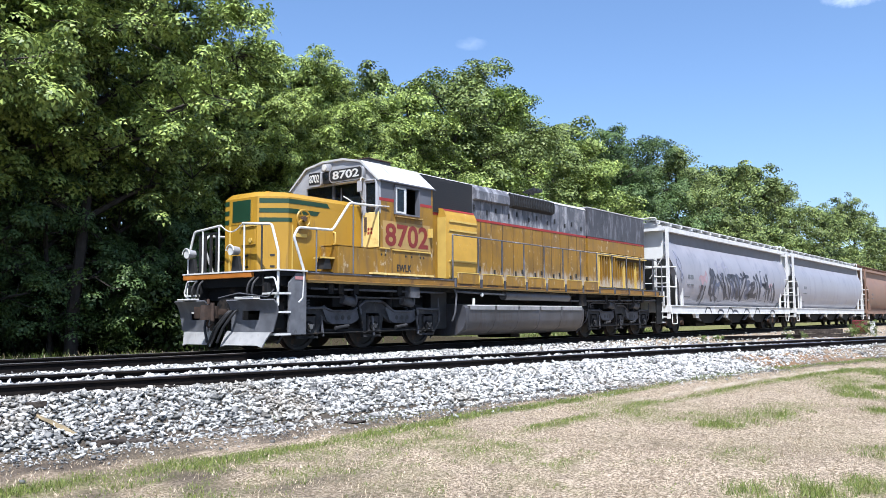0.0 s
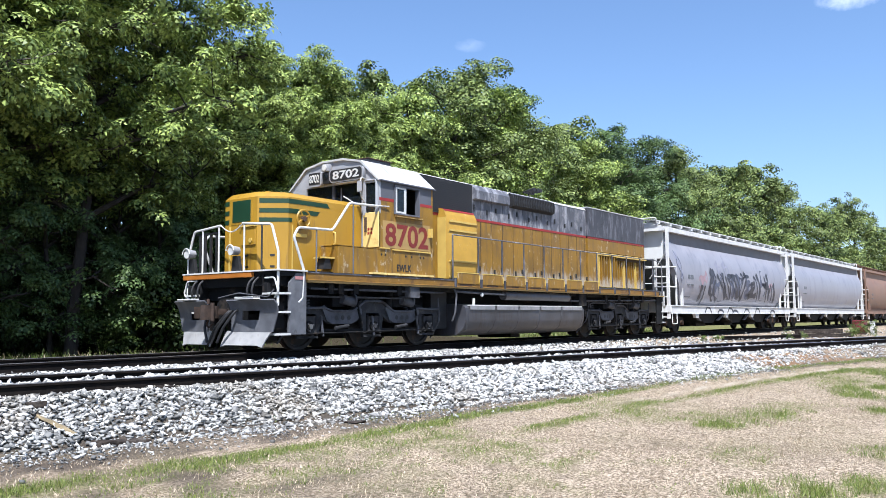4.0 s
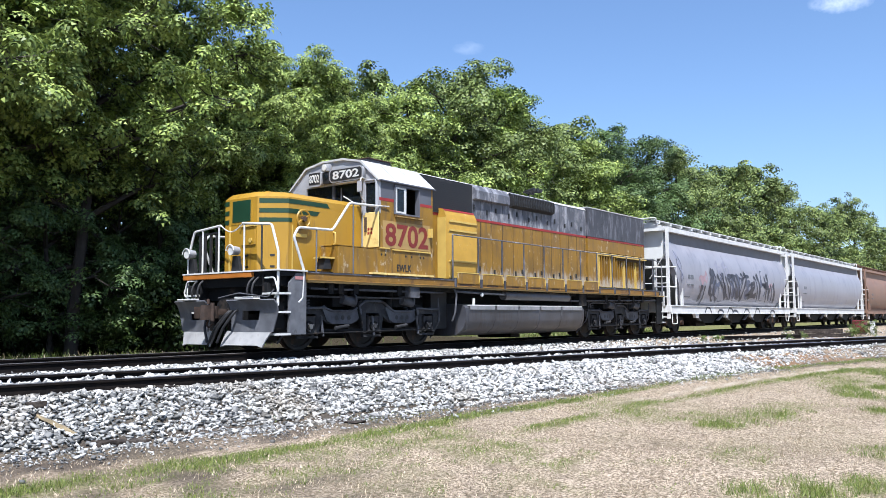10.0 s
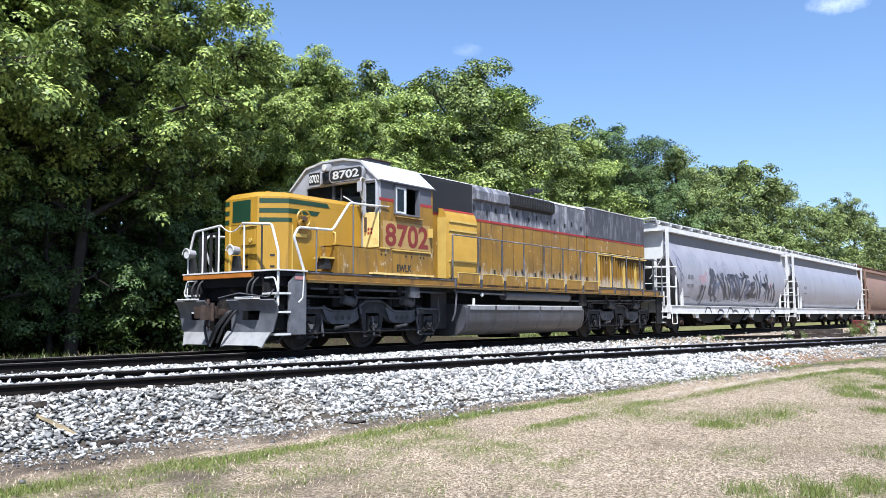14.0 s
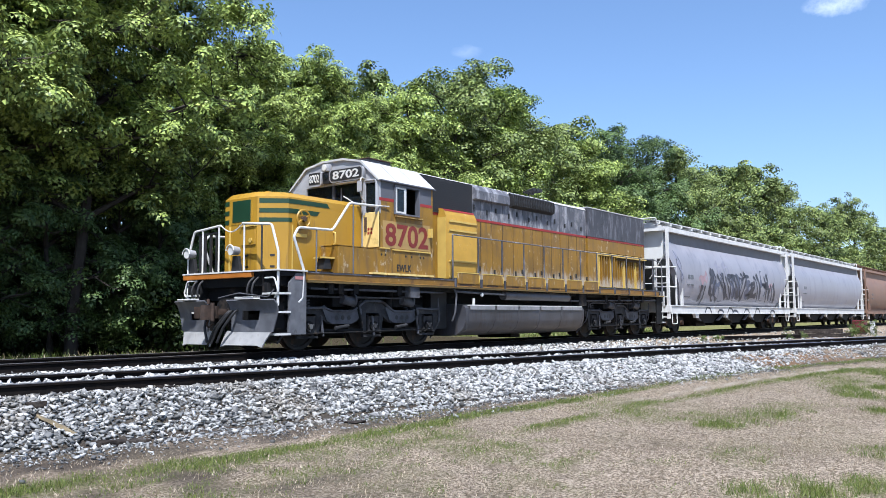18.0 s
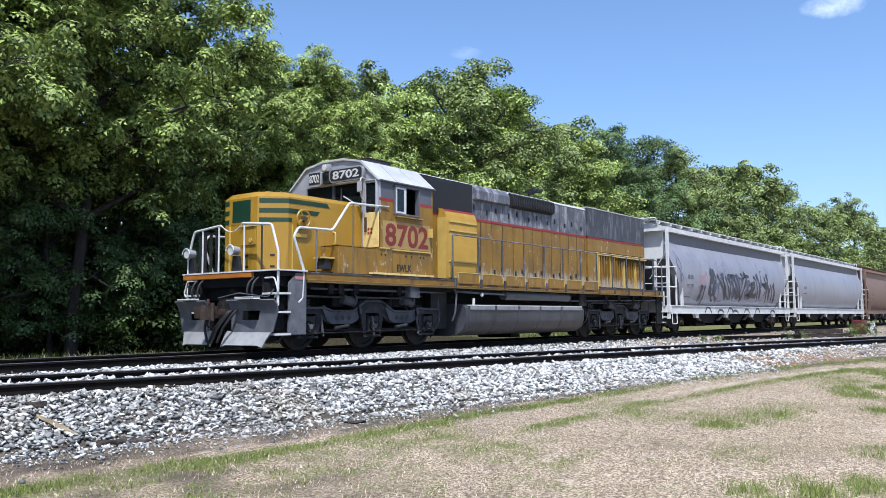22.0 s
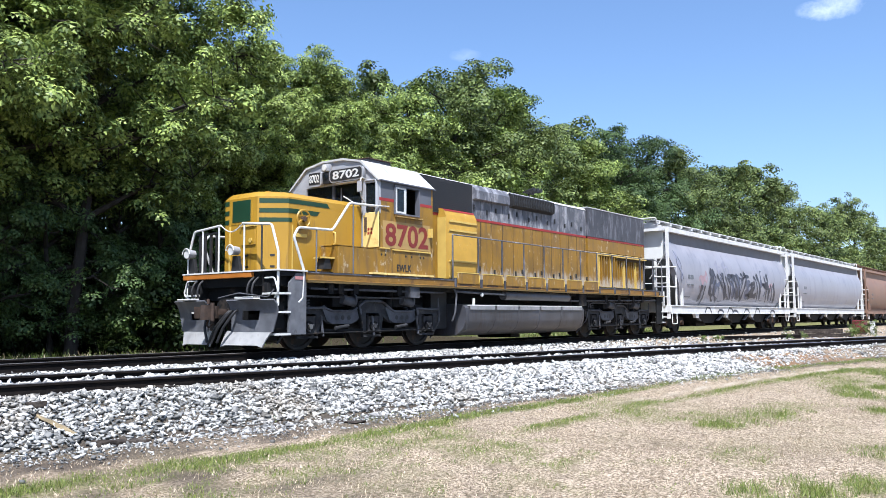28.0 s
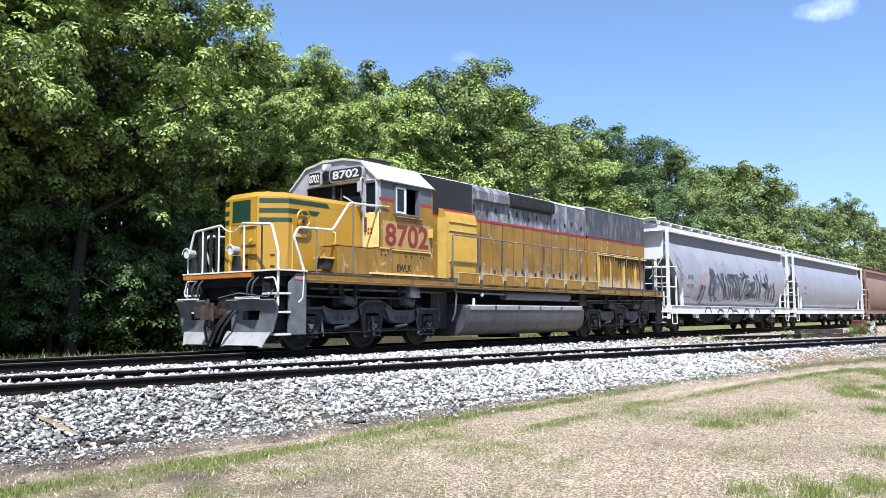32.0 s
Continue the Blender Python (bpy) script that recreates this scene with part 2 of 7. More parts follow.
def stone_mat(name, tone):
    m = bpy.data.materials.new(name)
    m.use_nodes = True
    n, l = m.node_tree.nodes, m.node_tree.links
    b = n["Principled BSDF"]
    b.inputs["Roughness"].default_value = 0.85
    g = n.new("ShaderNodeNewGeometry")
    cr = n.new("ShaderNodeValToRGB")
    e = cr.color_ramp.elements
    e[0].position, e[0].color = 0.0, (0.075, 0.075, 0.072, 1)
    e[1].position, e[1].color = 1.0, (0.6, 0.59, 0.56, 1)
    k = e.new(0.2)
    k.color = (0.165 * tone, 0.165 * tone, 0.161 * tone, 1)
    k = e.new(0.5)
    k.color = (0.34 * tone, 0.335 * tone, 0.32 * tone, 1)
    l.new(g.outputs["Random Per Island"], cr.inputs["Fac"])
    nz = n.new("ShaderNodeTexNoise")
    nz.inputs["Scale"].default_value, nz.inputs["Detail"].default_value = 30, 4
    l.new(g.outputs["Position"], nz.inputs["Vector"])
    big = n.new("ShaderNodeTexNoise")
    big.inputs["Scale"].default_value, big.inputs["Detail"].default_value = 0.5, 5
    l.new(g.outputs["Position"], big.inputs["Vector"])
    rg = n.new("ShaderNodeMapRange")
    rg.inputs["From Min"].default_value, rg.inputs["From Max"].default_value, rg.inputs["To Max"].default_value = 0.58, 0.72, 0.5
    l.new(big.outputs["Fac"], rg.inputs["Value"])
    mx = n.new("ShaderNodeMix")
    mx.data_type = 'RGBA'
    mx.inputs["B"].default_value = (0.270, 0.217, 0.150, 1)
    l.new(rg.outputs[0], mx.inputs["Factor"])
    l.new(cr.outputs[0], mx.inputs["A"])
    l.new(mx.outputs["Result"], b.inputs["Base Color"])
    bp = n.new("ShaderNodeBump")
    bp.inputs["Strength"].default_value, bp.inputs["Distance"].default_value = 0.4, 0.01
    l.new(nz.outputs["Fac"], bp.inputs["Height"])
    l.new(bp.outputs[0], b.inputs["Normal"])
    return m


M_STONE = stone_mat("limestone_ballast", 1.38)
M_STONE_OLD = stone_mat("weathered_ballast", 0.8)


def ground_mat():
    """Dry trodden grass; the 'green' and 'gravel' attributes say what grows or lies where."""
    m = bpy.data.materials.new("dry_grass_ground")
    m.use_nodes = True
    n, l = m.node_tree.nodes, m.node_tree.links
    b = n["Principled BSDF"]
    b.inputs["Roughness"].default_value = 0.95
    b.inputs["Specular IOR Level"].default_value = 0.1
    g = n.new("ShaderNodeNewGeometry")

    def noise_of(scale, detail=6):
        t = n.new("ShaderNodeTexNoise")
        t.inputs["Scale"].default_value, t.inputs["Detail"].default_value = scale, detail
        t.inputs["Roughness"].default_value = 0.65
        l.new(g.outputs["Position"], t.inputs["Vector"])
        return t

    def blend(a, colour, fac, lo, hi, top=1.0):
        r = n.new("ShaderNodeMapRange")
        r.inputs["From Min"].default_value, r.inputs["From Max"].default_value, r.inputs["To Max"].default_value = lo, hi, top
        l.new(fac, r.inputs["Value"])
        x = n.new("ShaderNodeMix")
        x.data_type = 'RGBA'
        x.inputs["B"].default_value = (*scaled(colour), 1)
        l.new(r.outputs[0], x.inputs["Factor"])
        if isinstance(a, tuple):
            x.inputs["A"].default_value = (*scaled(a), 1)
        else:
            l.new(a, x.inputs["A"])
        return x.outputs["Result"]

    fine, mid, big = noise_of(34, 3), noise_of(4.5), noise_of(0.7)
    c = blend((0.24, 0.185, 0.122), (0.87, 0.71, 0.54), fine.outputs["Fac"], 0.42, 0.60)
    clump = noise_of(11)
    c = blend(c, (0.15, 0.112, 0.082), clump.outputs["Fac"], 0.52, 0.66, 0.55)
    c = blend(c, (0.24, 0.185, 0.125), mid.outputs["Fac"], 0.52, 0.72, 0.6)
    c = blend(c, (0.27, 0.24, 0.13), big.outputs["Fac"], 0.50, 0.66, 0.35)
    wide = noise_of(0.33)
    c = blend(c, (0.2, 0.155, 0.11), wide.outputs["Fac"], 0.52, 0.7, 0.5)
    # Gravel is near black: the shade in the gaps between stones, as colour.
    for name, col in (("pale", (0.68, 0.6, 0.48)), ("green", (0.17, 0.20, 0.05)), ("gravel", (0.06, 0.057, 0.053)), ("earth", (0.105, 0.085, 0.07)), ("rusty", (0.36, 0.21, 0.11)), ("painted_shade", (0.06, 0.05, 0.03))):
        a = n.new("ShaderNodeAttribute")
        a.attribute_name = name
        # The last attribute paints tree shade into the ground, so it blends strongest.
        c = blend(c, col, a.outputs["Fac"], 0.1, 0.9, 0.96 if name == "painted_shade" else 0.8)
    l.new(c, b.inputs["Base Color"])
    bp = n.new("ShaderNodeBump")
    bp.inputs["Strength"].default_value, bp.inputs["Distance"].default_value = 1.0, 0.05
    l.new(fine.outputs["Fac"], bp.inputs["Height"])
    l.new(bp.outputs[0], b.inputs["Normal"])
    return m


M_GROUND = ground_mat()
# ---- mesh tools ----
def box(bm, x0, x1, y0, y1, z0, z1):
    r = bmesh.ops.create_cube(bm, size=1.0)
    for v in r["verts"]:
        v.co = ((x0 + x1) / 2 + v.co.x * (x1 - x0), (y0 + y1) / 2 + v.co.y * (y1 - y0), (z0 + z1) / 2 + v.co.z * (z1 - z0))
    return bm


def prism(bm, poly, axis, a, b):
    """A flat outline drawn out along an axis: (x, z) along y, (y, z) along x, (x, y) along z."""
    def place(p, d):
        return {"y": (p[0], d, p[1]), "x": (d, p[0], p[1]), "z": (p[0], p[1], d)}[axis]
    lo = [bm.verts.new(place(p, a)) for p in poly]
    hi = [bm.verts.new(place(p, b)) for p in poly]
    bm.faces.new(lo)
    bm.faces.new(hi)
    k = len(poly)
    for i in range(k):
        bm.faces.new((lo[i], lo[(i + 1) % k], hi[(i + 1) % k], hi[i]))
    return bm


def tube(bm, pts, r, n=8, r_end=None, closed=False):
    pts = [Vector(p) for p in pts]
    rings = []
    last = None
    k = len(pts)
    for i, p in enumerate(pts):
        if closed:
            d = (pts[(i + 1) % k] - pts[i - 1]).normalized()
        else:
            d = (pts[min(i + 1, k - 1)] - pts[max(i - 1, 0)]).normalized()
        if last is None:
            side = d.orthogonal().normalized()
        else:
            side = (last - d * last.dot(d)).normalized()
        last = side
        up = d.cross(side)
        rad = r if r_end is None else r + (r_end - r) * i / (k - 1)
        rings.append([bm.verts.new(p + (side * math.cos(2 * math.pi * j / n) + up * math.sin(2 * math.pi * j / n)) * rad) for j in range(n)])
    for i in range(k if closed else k - 1):
        a, b = rings[i], rings[(i + 1) % k]
        for j in range(n):
            bm.faces.new((a[j], a[(j + 1) % n], b[(j + 1) % n], b[j]))
    if not closed:
        bm.faces.new(rings[0])
        bm.faces.new(rings[-1])
    return bm


def rod(bm, p0, p1, r, n=12, r_end=None):
    return tube(bm, [p0, p1], r, n, r_end)


def lathe(bm, centre, profile, n=24):
    """Turn (radius, y) pairs about the y axis through centre."""
    rings = []
    for rad, y in profile:
        rings.append([bm.verts.new((centre[0] + rad * math.cos(2 * math.pi * j / n), centre[1] + y, centre[2] + rad * math.sin(2 * math.pi * j / n))) for j in range(n)])
    for a, b in zip(rings, rings[1:]):
        for j in range(n):
            bm.faces.new((a[j], a[(j + 1) % n], b[(j + 1) % n], b[j]))
    bm.faces.new(rings[0])
    bm.faces.new(rings[-1])
    return bm


def smooth_path(pts, steps=4):
    """Round the corners of a bent pipe."""
    pts = [Vector(p) for p in pts]
    out = [pts[0]]
    for a, b, c in zip(pts, pts[1:], pts[2:]):
        d = min((b - a).length, (c - b).length, 0.14) * 0.5
        p, q = b + (a - b).normalized() * d, b + (c - b).normalized() * d
        for i in range(steps + 1):
            t = i / steps
            out.append(p * (1 - t) ** 2 + b * 2 * t * (1 - t) + q * t * t)
    return out + [pts[-1]]


def finish(bm, name, material, bevel=0.0):
    if bevel:
        sharp = [e for e in bm.edges if len(e.link_faces) == 2 and e.calc_face_angle(0) > 0.5]
        bmesh.ops.bevel(bm, geom=sharp, offset=bevel, segments=1 if bevel < 0.02 else 2, affect='EDGES', profile=0.6)
    bmesh.ops.recalc_face_normals(bm, faces=bm.faces)
    me = bpy.data.meshes.new(name)
    bm.to_mesh(me)
    bm.free()
    me.materials.append(material)
    me.polygons.foreach_set("use_smooth", [True] * len(me.polygons))
    me.set_sharp_from_angle(angle=radians(35))
    return me


def part(name, bm, material, parent=None, label="", bevel=0.0):
    ob = new(name, bm if isinstance(bm, bpy.types.Mesh) else finish(bm, name, material, bevel))
    ob.parent = parent
    if label:
        ob["label"] = label
    return ob


def B():
    return bmesh.new()


def empty(name, m=None):
    ob = new(name)
    ob.empty_display_size = 0.2
    if m:
        ob.matrix_basis = m
    return ob


def text_mesh(words, size, m, depth=0.004, squeeze=1.0):
    cu = bpy.data.curves.new("lettering", 'FONT')
    cu.body, cu.size, cu.extrude, cu.align_x, cu.align_y = words, size, depth, 'CENTER', 'CENTER'
    cu.offset = size * 0.022
    cu.resolution_u = 4
    ob = bpy.data.objects.new("lettering", cu)
    scene.collection.objects.link(ob)
    dg = bpy.context.evaluated_depsgraph_get()
    me = bpy.data.meshes.new_from_object(ob.evaluated_get(dg))
    me.transform(m @ Matrix.Diagonal((squeeze, 1, 1, 1)))
    bpy.data.objects.remove(ob)
    bpy.data.curves.remove(cu)
    return me


def fitted_text(words, width, height, m):
    """Lettering about the origin of m, as wide and high as given."""
    me = text_mesh(words, 1.0, Matrix(), 0.003, 1.0)
    co = np.zeros(len(me.vertices) * 3)
    me.vertices.foreach_get("co", co)
    lo, hi = co.reshape(-1, 3).min(0), co.reshape(-1, 3).max(0)
    me.transform(m @ Matrix.Diagonal((width / (hi[0] - lo[0]), height / (hi[1] - lo[1]), 1, 1)) @ Matrix.Translation((-(lo[0] + hi[0]) / 2, -(lo[1] + hi[1]) / 2, 0)))
    return me


def raw_mesh(name, verts, faces_per, material):
    """A mesh from numpy arrays: verts (n, 3) and quads or triangles (m, k)."""
    me = bpy.data.meshes.new(name)
    k = faces_per.shape[1]
    me.vertices.add(len(verts))
    me.vertices.foreach_set("co", verts.astype(np.float32).ravel())
    me.loops.add(faces_per.size)
    me.loops.foreach_set("vertex_index", faces_per.astype(np.int32).ravel())
    me.polygons.add(len(faces_per))
    me.polygons.foreach_set("loop_start", np.arange(0, faces_per.size, k, dtype=np.int32))
    me.update(calc_edges=True)
    me.materials.append(material)
    return me
# ---- the lie of the land: z = 0 at the top of the train's rails ----
def siding_y(x):
    """Middle of the second track."""
    return -5.38 - 0.197 * x - 0.0014 * x * x


def ramp(v, pairs):
    for (a, p), (b, q) in zip(pairs, pairs[1:]):
        if v <= b:
            return p if v <= a else p + (q - p) * (v - a) / (b - a)
    return pairs[-1][1]


SHOULDER = [(-14, 1.7), (-8.5, 1.5), (-5, 1.35), (-2, 1.3), (2, 1.45), (6, 1.5), (40, 1.5)]
FOOT = [(-6, -0.62), (-2, -0.58), (2, -0.49), (6, -0.43), (30, -0.40)]


def bank(x, y):
    """How far a place lies outside the siding's near rail, as a share of the bank's width there."""
    return (siding_y(x) - 0.75 - y) / ramp(x, SHOULDER)


def ground_z(x, y):
    d = siding_y(x) - 0.75 - y
    if d > 0:
        w = ramp(x, SHOULDER)
        foot = ramp(x, FOOT)
        if d < 0.35 * w:
            z = -0.2
        elif d < w:
            z = -0.2 + (foot + 0.2) * (d / w - 0.35) / 0.65
        else:
            z = foot + (-0.86 - foot) * min(1, (d - w) / 6)
    elif y > 2.0:
        z = -0.2 + ramp(x, [(3, -0.25), (13, 0.15)]) * min(1, (y - 2.0) / 2.5)
    else:
        z = -0.2
    return z


GREEN_A = [(-12, 3.3), (-9.2, 3.05), (-8.5, 2.95), (-7.3, 2.9), (-4.85, 2.5), (-3.2, 2.2), (-1, 2.1), (1, 1.95), (3, 1.7), (9, 1.7)]
GREEN_B = [(-6, 3.85), (-4.6, 3.6), (-3.4, 3.35), (-2.2, 3.2), (-1, 3.06), (0, 3.0), (1.3, 2.93), (4, 2.75), (7.4, 2.65), (10, 2.9), (20, 3.4)]
PATH = [(-5.5, 3.4), (-2.4, 3.0), (-0.5, 2.68), (2, 2.54), (4.2, 2.38), (7.4, 2.33), (12, 2.4)]
TUFTS = ((-4.95, -12.0, 0.42), (-4.5, -12.35, 0.5), (-4.0, -12.75, 0.5), (-1.55, -10.45, 0.4), (-1.0, -10.65, 0.45), (-0.25, -10.85, 0.42), (3.2, -11.3, 0.55), (3.9, -10.95, 0.5), (4.6, -11.4, 0.5),
         (7.4, -10.9, 0.8), (-2.1, -12.5, 0.4), (1.5, -11.9, 0.4), (9.5, -11.8, 0.9), (6.2, -11.6, 0.6))


def wheel_path(x, y):
    """A pale trodden path between the two green strips, 0 to 1."""
    if x < -5.5:
        return 0.0
    d = siding_y(x) - 0.75 - y
    return max(0.0, 1 - abs(d - ramp(x, PATH)) / 0.10) * ramp(x, [(-5.5, 0.1), (-2, 0.35), (1, 0.7), (3, 1.1), (9, 1.1), (12, 0.3)])


def green_cover(x, y):
    """Where green grass grows in the dry ground, 0 to 1."""
    d = siding_y(x) - 0.75 - y
    w = ramp(x, SHOULDER)
    rough = noise.noise(Vector((x * 0.9, y * 2.0, 3.0)))
    fine = noise.noise(Vector((x * 3.1, y * 4.0, 6.0)))
    strip = max(0.0, 1 - abs(d - ramp(x, GREEN_A) + 0.08 * rough) / (0.30 if x < -3 else 0.24)) * (1.5 if x < -2 else 1.35)
    if x > -5.5:
        strip = max(strip, max(0.0, 1 - abs(d - ramp(x, GREEN_B) + 0.06 * rough) / 0.27) * 1.1 * min(1, (x + 5.5) / 2))
    g = strip * (0.75 + 0.6 * rough + 0.4 * fine)
    for cx, cy, r in TUFTS:
        q = math.hypot((x - cx) * 0.8, y - cy) / r
        if q < 1.2:
            g = max(g, (1.2 - q) * (0.75 + 0.7 * fine + 0.4 * rough))
    thin = noise.noise(Vector((x * 0.45, y * 0.8, 7.0)))
    g = max(g, (thin + 0.02) * 0.85 + 0.35 * fine - 0.03)
    if x < -4 and d > 2.6:
        g = max(g, 0.36 + 0.5 * fine + 0.25 * rough - max(0, d - 3.4) * 0.13)
    if d > w and x > 3:
        g = max(g, (thin + 0.08) * min(1, (x - 3) / 6))
    if d < w:
        g *= max(0, 1 - (w - d) * 4)
    if y > 2.2:
        g = max(g, (0.85 if y > 3.2 else 0.4) * (0.15 if -2 < x < 14 else 1))
    return max(0.0, min(1.0, g * (1 - 0.9 * wheel_path(x, y))))


def build_ground():
    def steps(pairs):
        out = []
        for a, b, s in pairs:
            out += list(np.arange(a, b, s))
        return np.array(out)
    xs = steps([(-900, -60, 120), (-60, -16, 4), (-16, 16, 0.16), (16, 46, 0.6), (46, 120, 4), (120, 900, 78), (900, 4001, 620)])
    ys = steps([(-900, -60, 120), (-60, -18, 4), (-18, -2.5, 0.14), (-2.5, 6, 0.3), (6, 30, 2), (30, 120, 10), (120, 900, 78), (900, 4001, 620)])
    nx, ny = len(xs), len(ys)
    v = np.zeros((nx, ny, 3))
    att = {k: np.zeros((nx, ny)) for k in ("green", "gravel", "earth", "painted_shade", "pale", "rusty")}
    for i, x in enumerate(xs):
        for j, y in enumerate(ys):
            z = ground_z(x, y)
            if -20 < x < 50 and -20 < y < 8:
                z += 0.025 * noise.noise(Vector((x * 1.3, y * 1.3, 0))) + 0.012 * noise.noise(Vector((x * 5, y * 5, 2)))
            v[i, j] = (x, y, z)
            d = siding_y(x) - 0.75 - y
            w = ramp(x, SHOULDER)
            att["green"][i, j] = green_cover(x, y)
            att["pale"][i, j] = wheel_path(x, y)
            if d < w and y < 2.4:
                att["gravel"][i, j] = 1.0
                if x > 2:
                    att["gravel"][i, j] = max(0, 1 - (x - 2) * 0.12)
                    if d > 0.3:
                        att["rusty"][i, j] = max(0, min(1, (x - 5) * 0.5)) * max(0, 0.75 + 0.9 * noise.noise(Vector((x * 0.9, y * 2.4, 15)))) * max(0, min(1, (13 - x) * 0.3))
                    if d > 0:
                        att["earth"][i, j] = max(0, min(1, (x - 2) * 0.25)) * max(0, 0.5 + 0.9 * noise.noise(Vector((x * 0.5, y * 1.4, 5))))
            if 0 < d - w + 0.15 < (1.05 if x < -2 else 0.6):
                att["earth"][i, j] = max(att["earth"][i, j], 0.75 + 0.6 * noise.noise(Vector((x * 1.1, y * 2, 9))))
            # Tree shade painted into the floor colour beneath the wood.
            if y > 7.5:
                att["painted_shade"][i, j] = min(1, (y - 7.5) / 2)
            # The same painted shade carried forward, behind the locomotive's front half.
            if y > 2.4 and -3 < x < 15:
                att["painted_shade"][i, j] = max(att["painted_shade"][i, j], min(1, (y - 2.4) / 0.5, (x + 3) / 2, (15 - x) / 1.5))
            if d > w and x < -5:
                worn = min(1, (-5 - x) / 2.5) * (0.34 + 0.75 * noise.noise(Vector((x * 1.7, y * 2.3, 19))))
                att["earth"][i, j] = max(att["earth"][i, j], min(1, worn))
    idx = np.arange(nx * ny).reshape(nx, ny)
    faces = np.stack([idx[:-1, :-1], idx[1:, :-1], idx[1:, 1:], idx[:-1, 1:]], -1).reshape(-1, 4)
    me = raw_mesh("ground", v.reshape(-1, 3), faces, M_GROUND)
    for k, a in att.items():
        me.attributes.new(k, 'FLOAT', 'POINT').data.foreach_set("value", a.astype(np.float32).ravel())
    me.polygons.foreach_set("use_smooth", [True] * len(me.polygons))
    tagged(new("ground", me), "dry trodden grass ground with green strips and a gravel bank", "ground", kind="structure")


build_ground()

# ---- tracks ----
RAIL_PROFILE = [(-0.07, 0), (0.07, 0), (0.07, 0.012), (0.012, 0.03), (0.012, 0.125), (0.036, 0.138), (0.036, 0.165), (0.026, 0.172),
                (-0.026, 0.172), (-0.036, 0.165), (-0.036, 0.138), (-0.012, 0.125), (-0.012, 0.03), (-0.07, 0.012)]


def sweep_rail(line, top):
    """A rail along (x, y) points with its head at the height top."""
    bm = B()
    rings = []
    for i, (x, y) in enumerate(line):
        a, b = line[max(0, i - 1)], line[min(len(line) - 1, i + 1)]
        d = Vector((b[0] - a[0], b[1] - a[1])).normalized()
        nrm = Vector((-d.y, d.x))
        rings.append([bm.verts.new((x + nrm.x * p, y + nrm.y * p, top - 0.172 + q)) for p, q in RAIL_PROFILE])
    k = len(RAIL_PROFILE)
    for a, b in zip(rings, rings[1:]):
        for j in range(k):
            f = bm.faces.new((a[j], a[(j + 1) % k], b[(j + 1) % k], b[j]))
            f.material_index = 1 if j in (6, 7, 8) else 0
    bm.faces.new(rings[0])
    bm.faces.new(rings[-1])
    return bm


def track(name, mid, top, x0, x1, label, step, tie_range, seed, sink):
    rnd = random.Random(seed)
    th = tagged(empty(name, pose(0, 0, top - 0.36)), label, "railway track", kind="structure")
    base = Vector((0, 0, top - 0.36))
    xs = np.arange(x0, x1, step)
    for s in (-0.7525, 0.7525):
        line = []
        for x in xs:
            slope = (mid(x + 0.1) - mid(x - 0.1)) / 0.2
            k = math.sqrt(1 + slope * slope)
            line.append((x - s * slope / k, mid(x) + s / k))
        me = finish(sweep_rail(line, top), "rail", M_RAIL)
        me.materials.append(M_RAILHEAD)
        me.transform(Matrix.Translation(-base))
        part("rail", me, None, th)
    bm = B()
    box(bm, -0.11, 0.11, -1.3, 1.3, -0.17, 0.0)
    bmesh.ops.bevel(bm, geom=list(bm.edges), offset=0.012, segments=1, affect='EDGES')
    me = finish(bm, "sleeper", M_TIE)
    x = tie_range[0]
    while x < tie_range[1]:
        slope = (mid(x + 0.1) - mid(x - 0.1)) / 0.2
        o = part("sleeper", me, None, th)
        o.matrix_basis = pose(x, mid(x) + rnd.uniform(-0.06, 0.06), sink + rnd.uniform(-0.012, 0.006), rz=math.degrees(math.atan(slope)) + rnd.uniform(-2, 2))
        x += 0.53 + rnd.uniform(-0.03, 0.03)
    return th


track("train_track", lambda x: 0.0, 0.0, -60, 260, "main railway track with rusty rails on wooden sleepers", 4.0, (-12, 60), 1, 0.17)
track("siding_track", siding_y, -0.03, -60, 46, "second railway track with rusty rails sunk in white ballast", 1.0, (-14, 36), 2, 0.13)


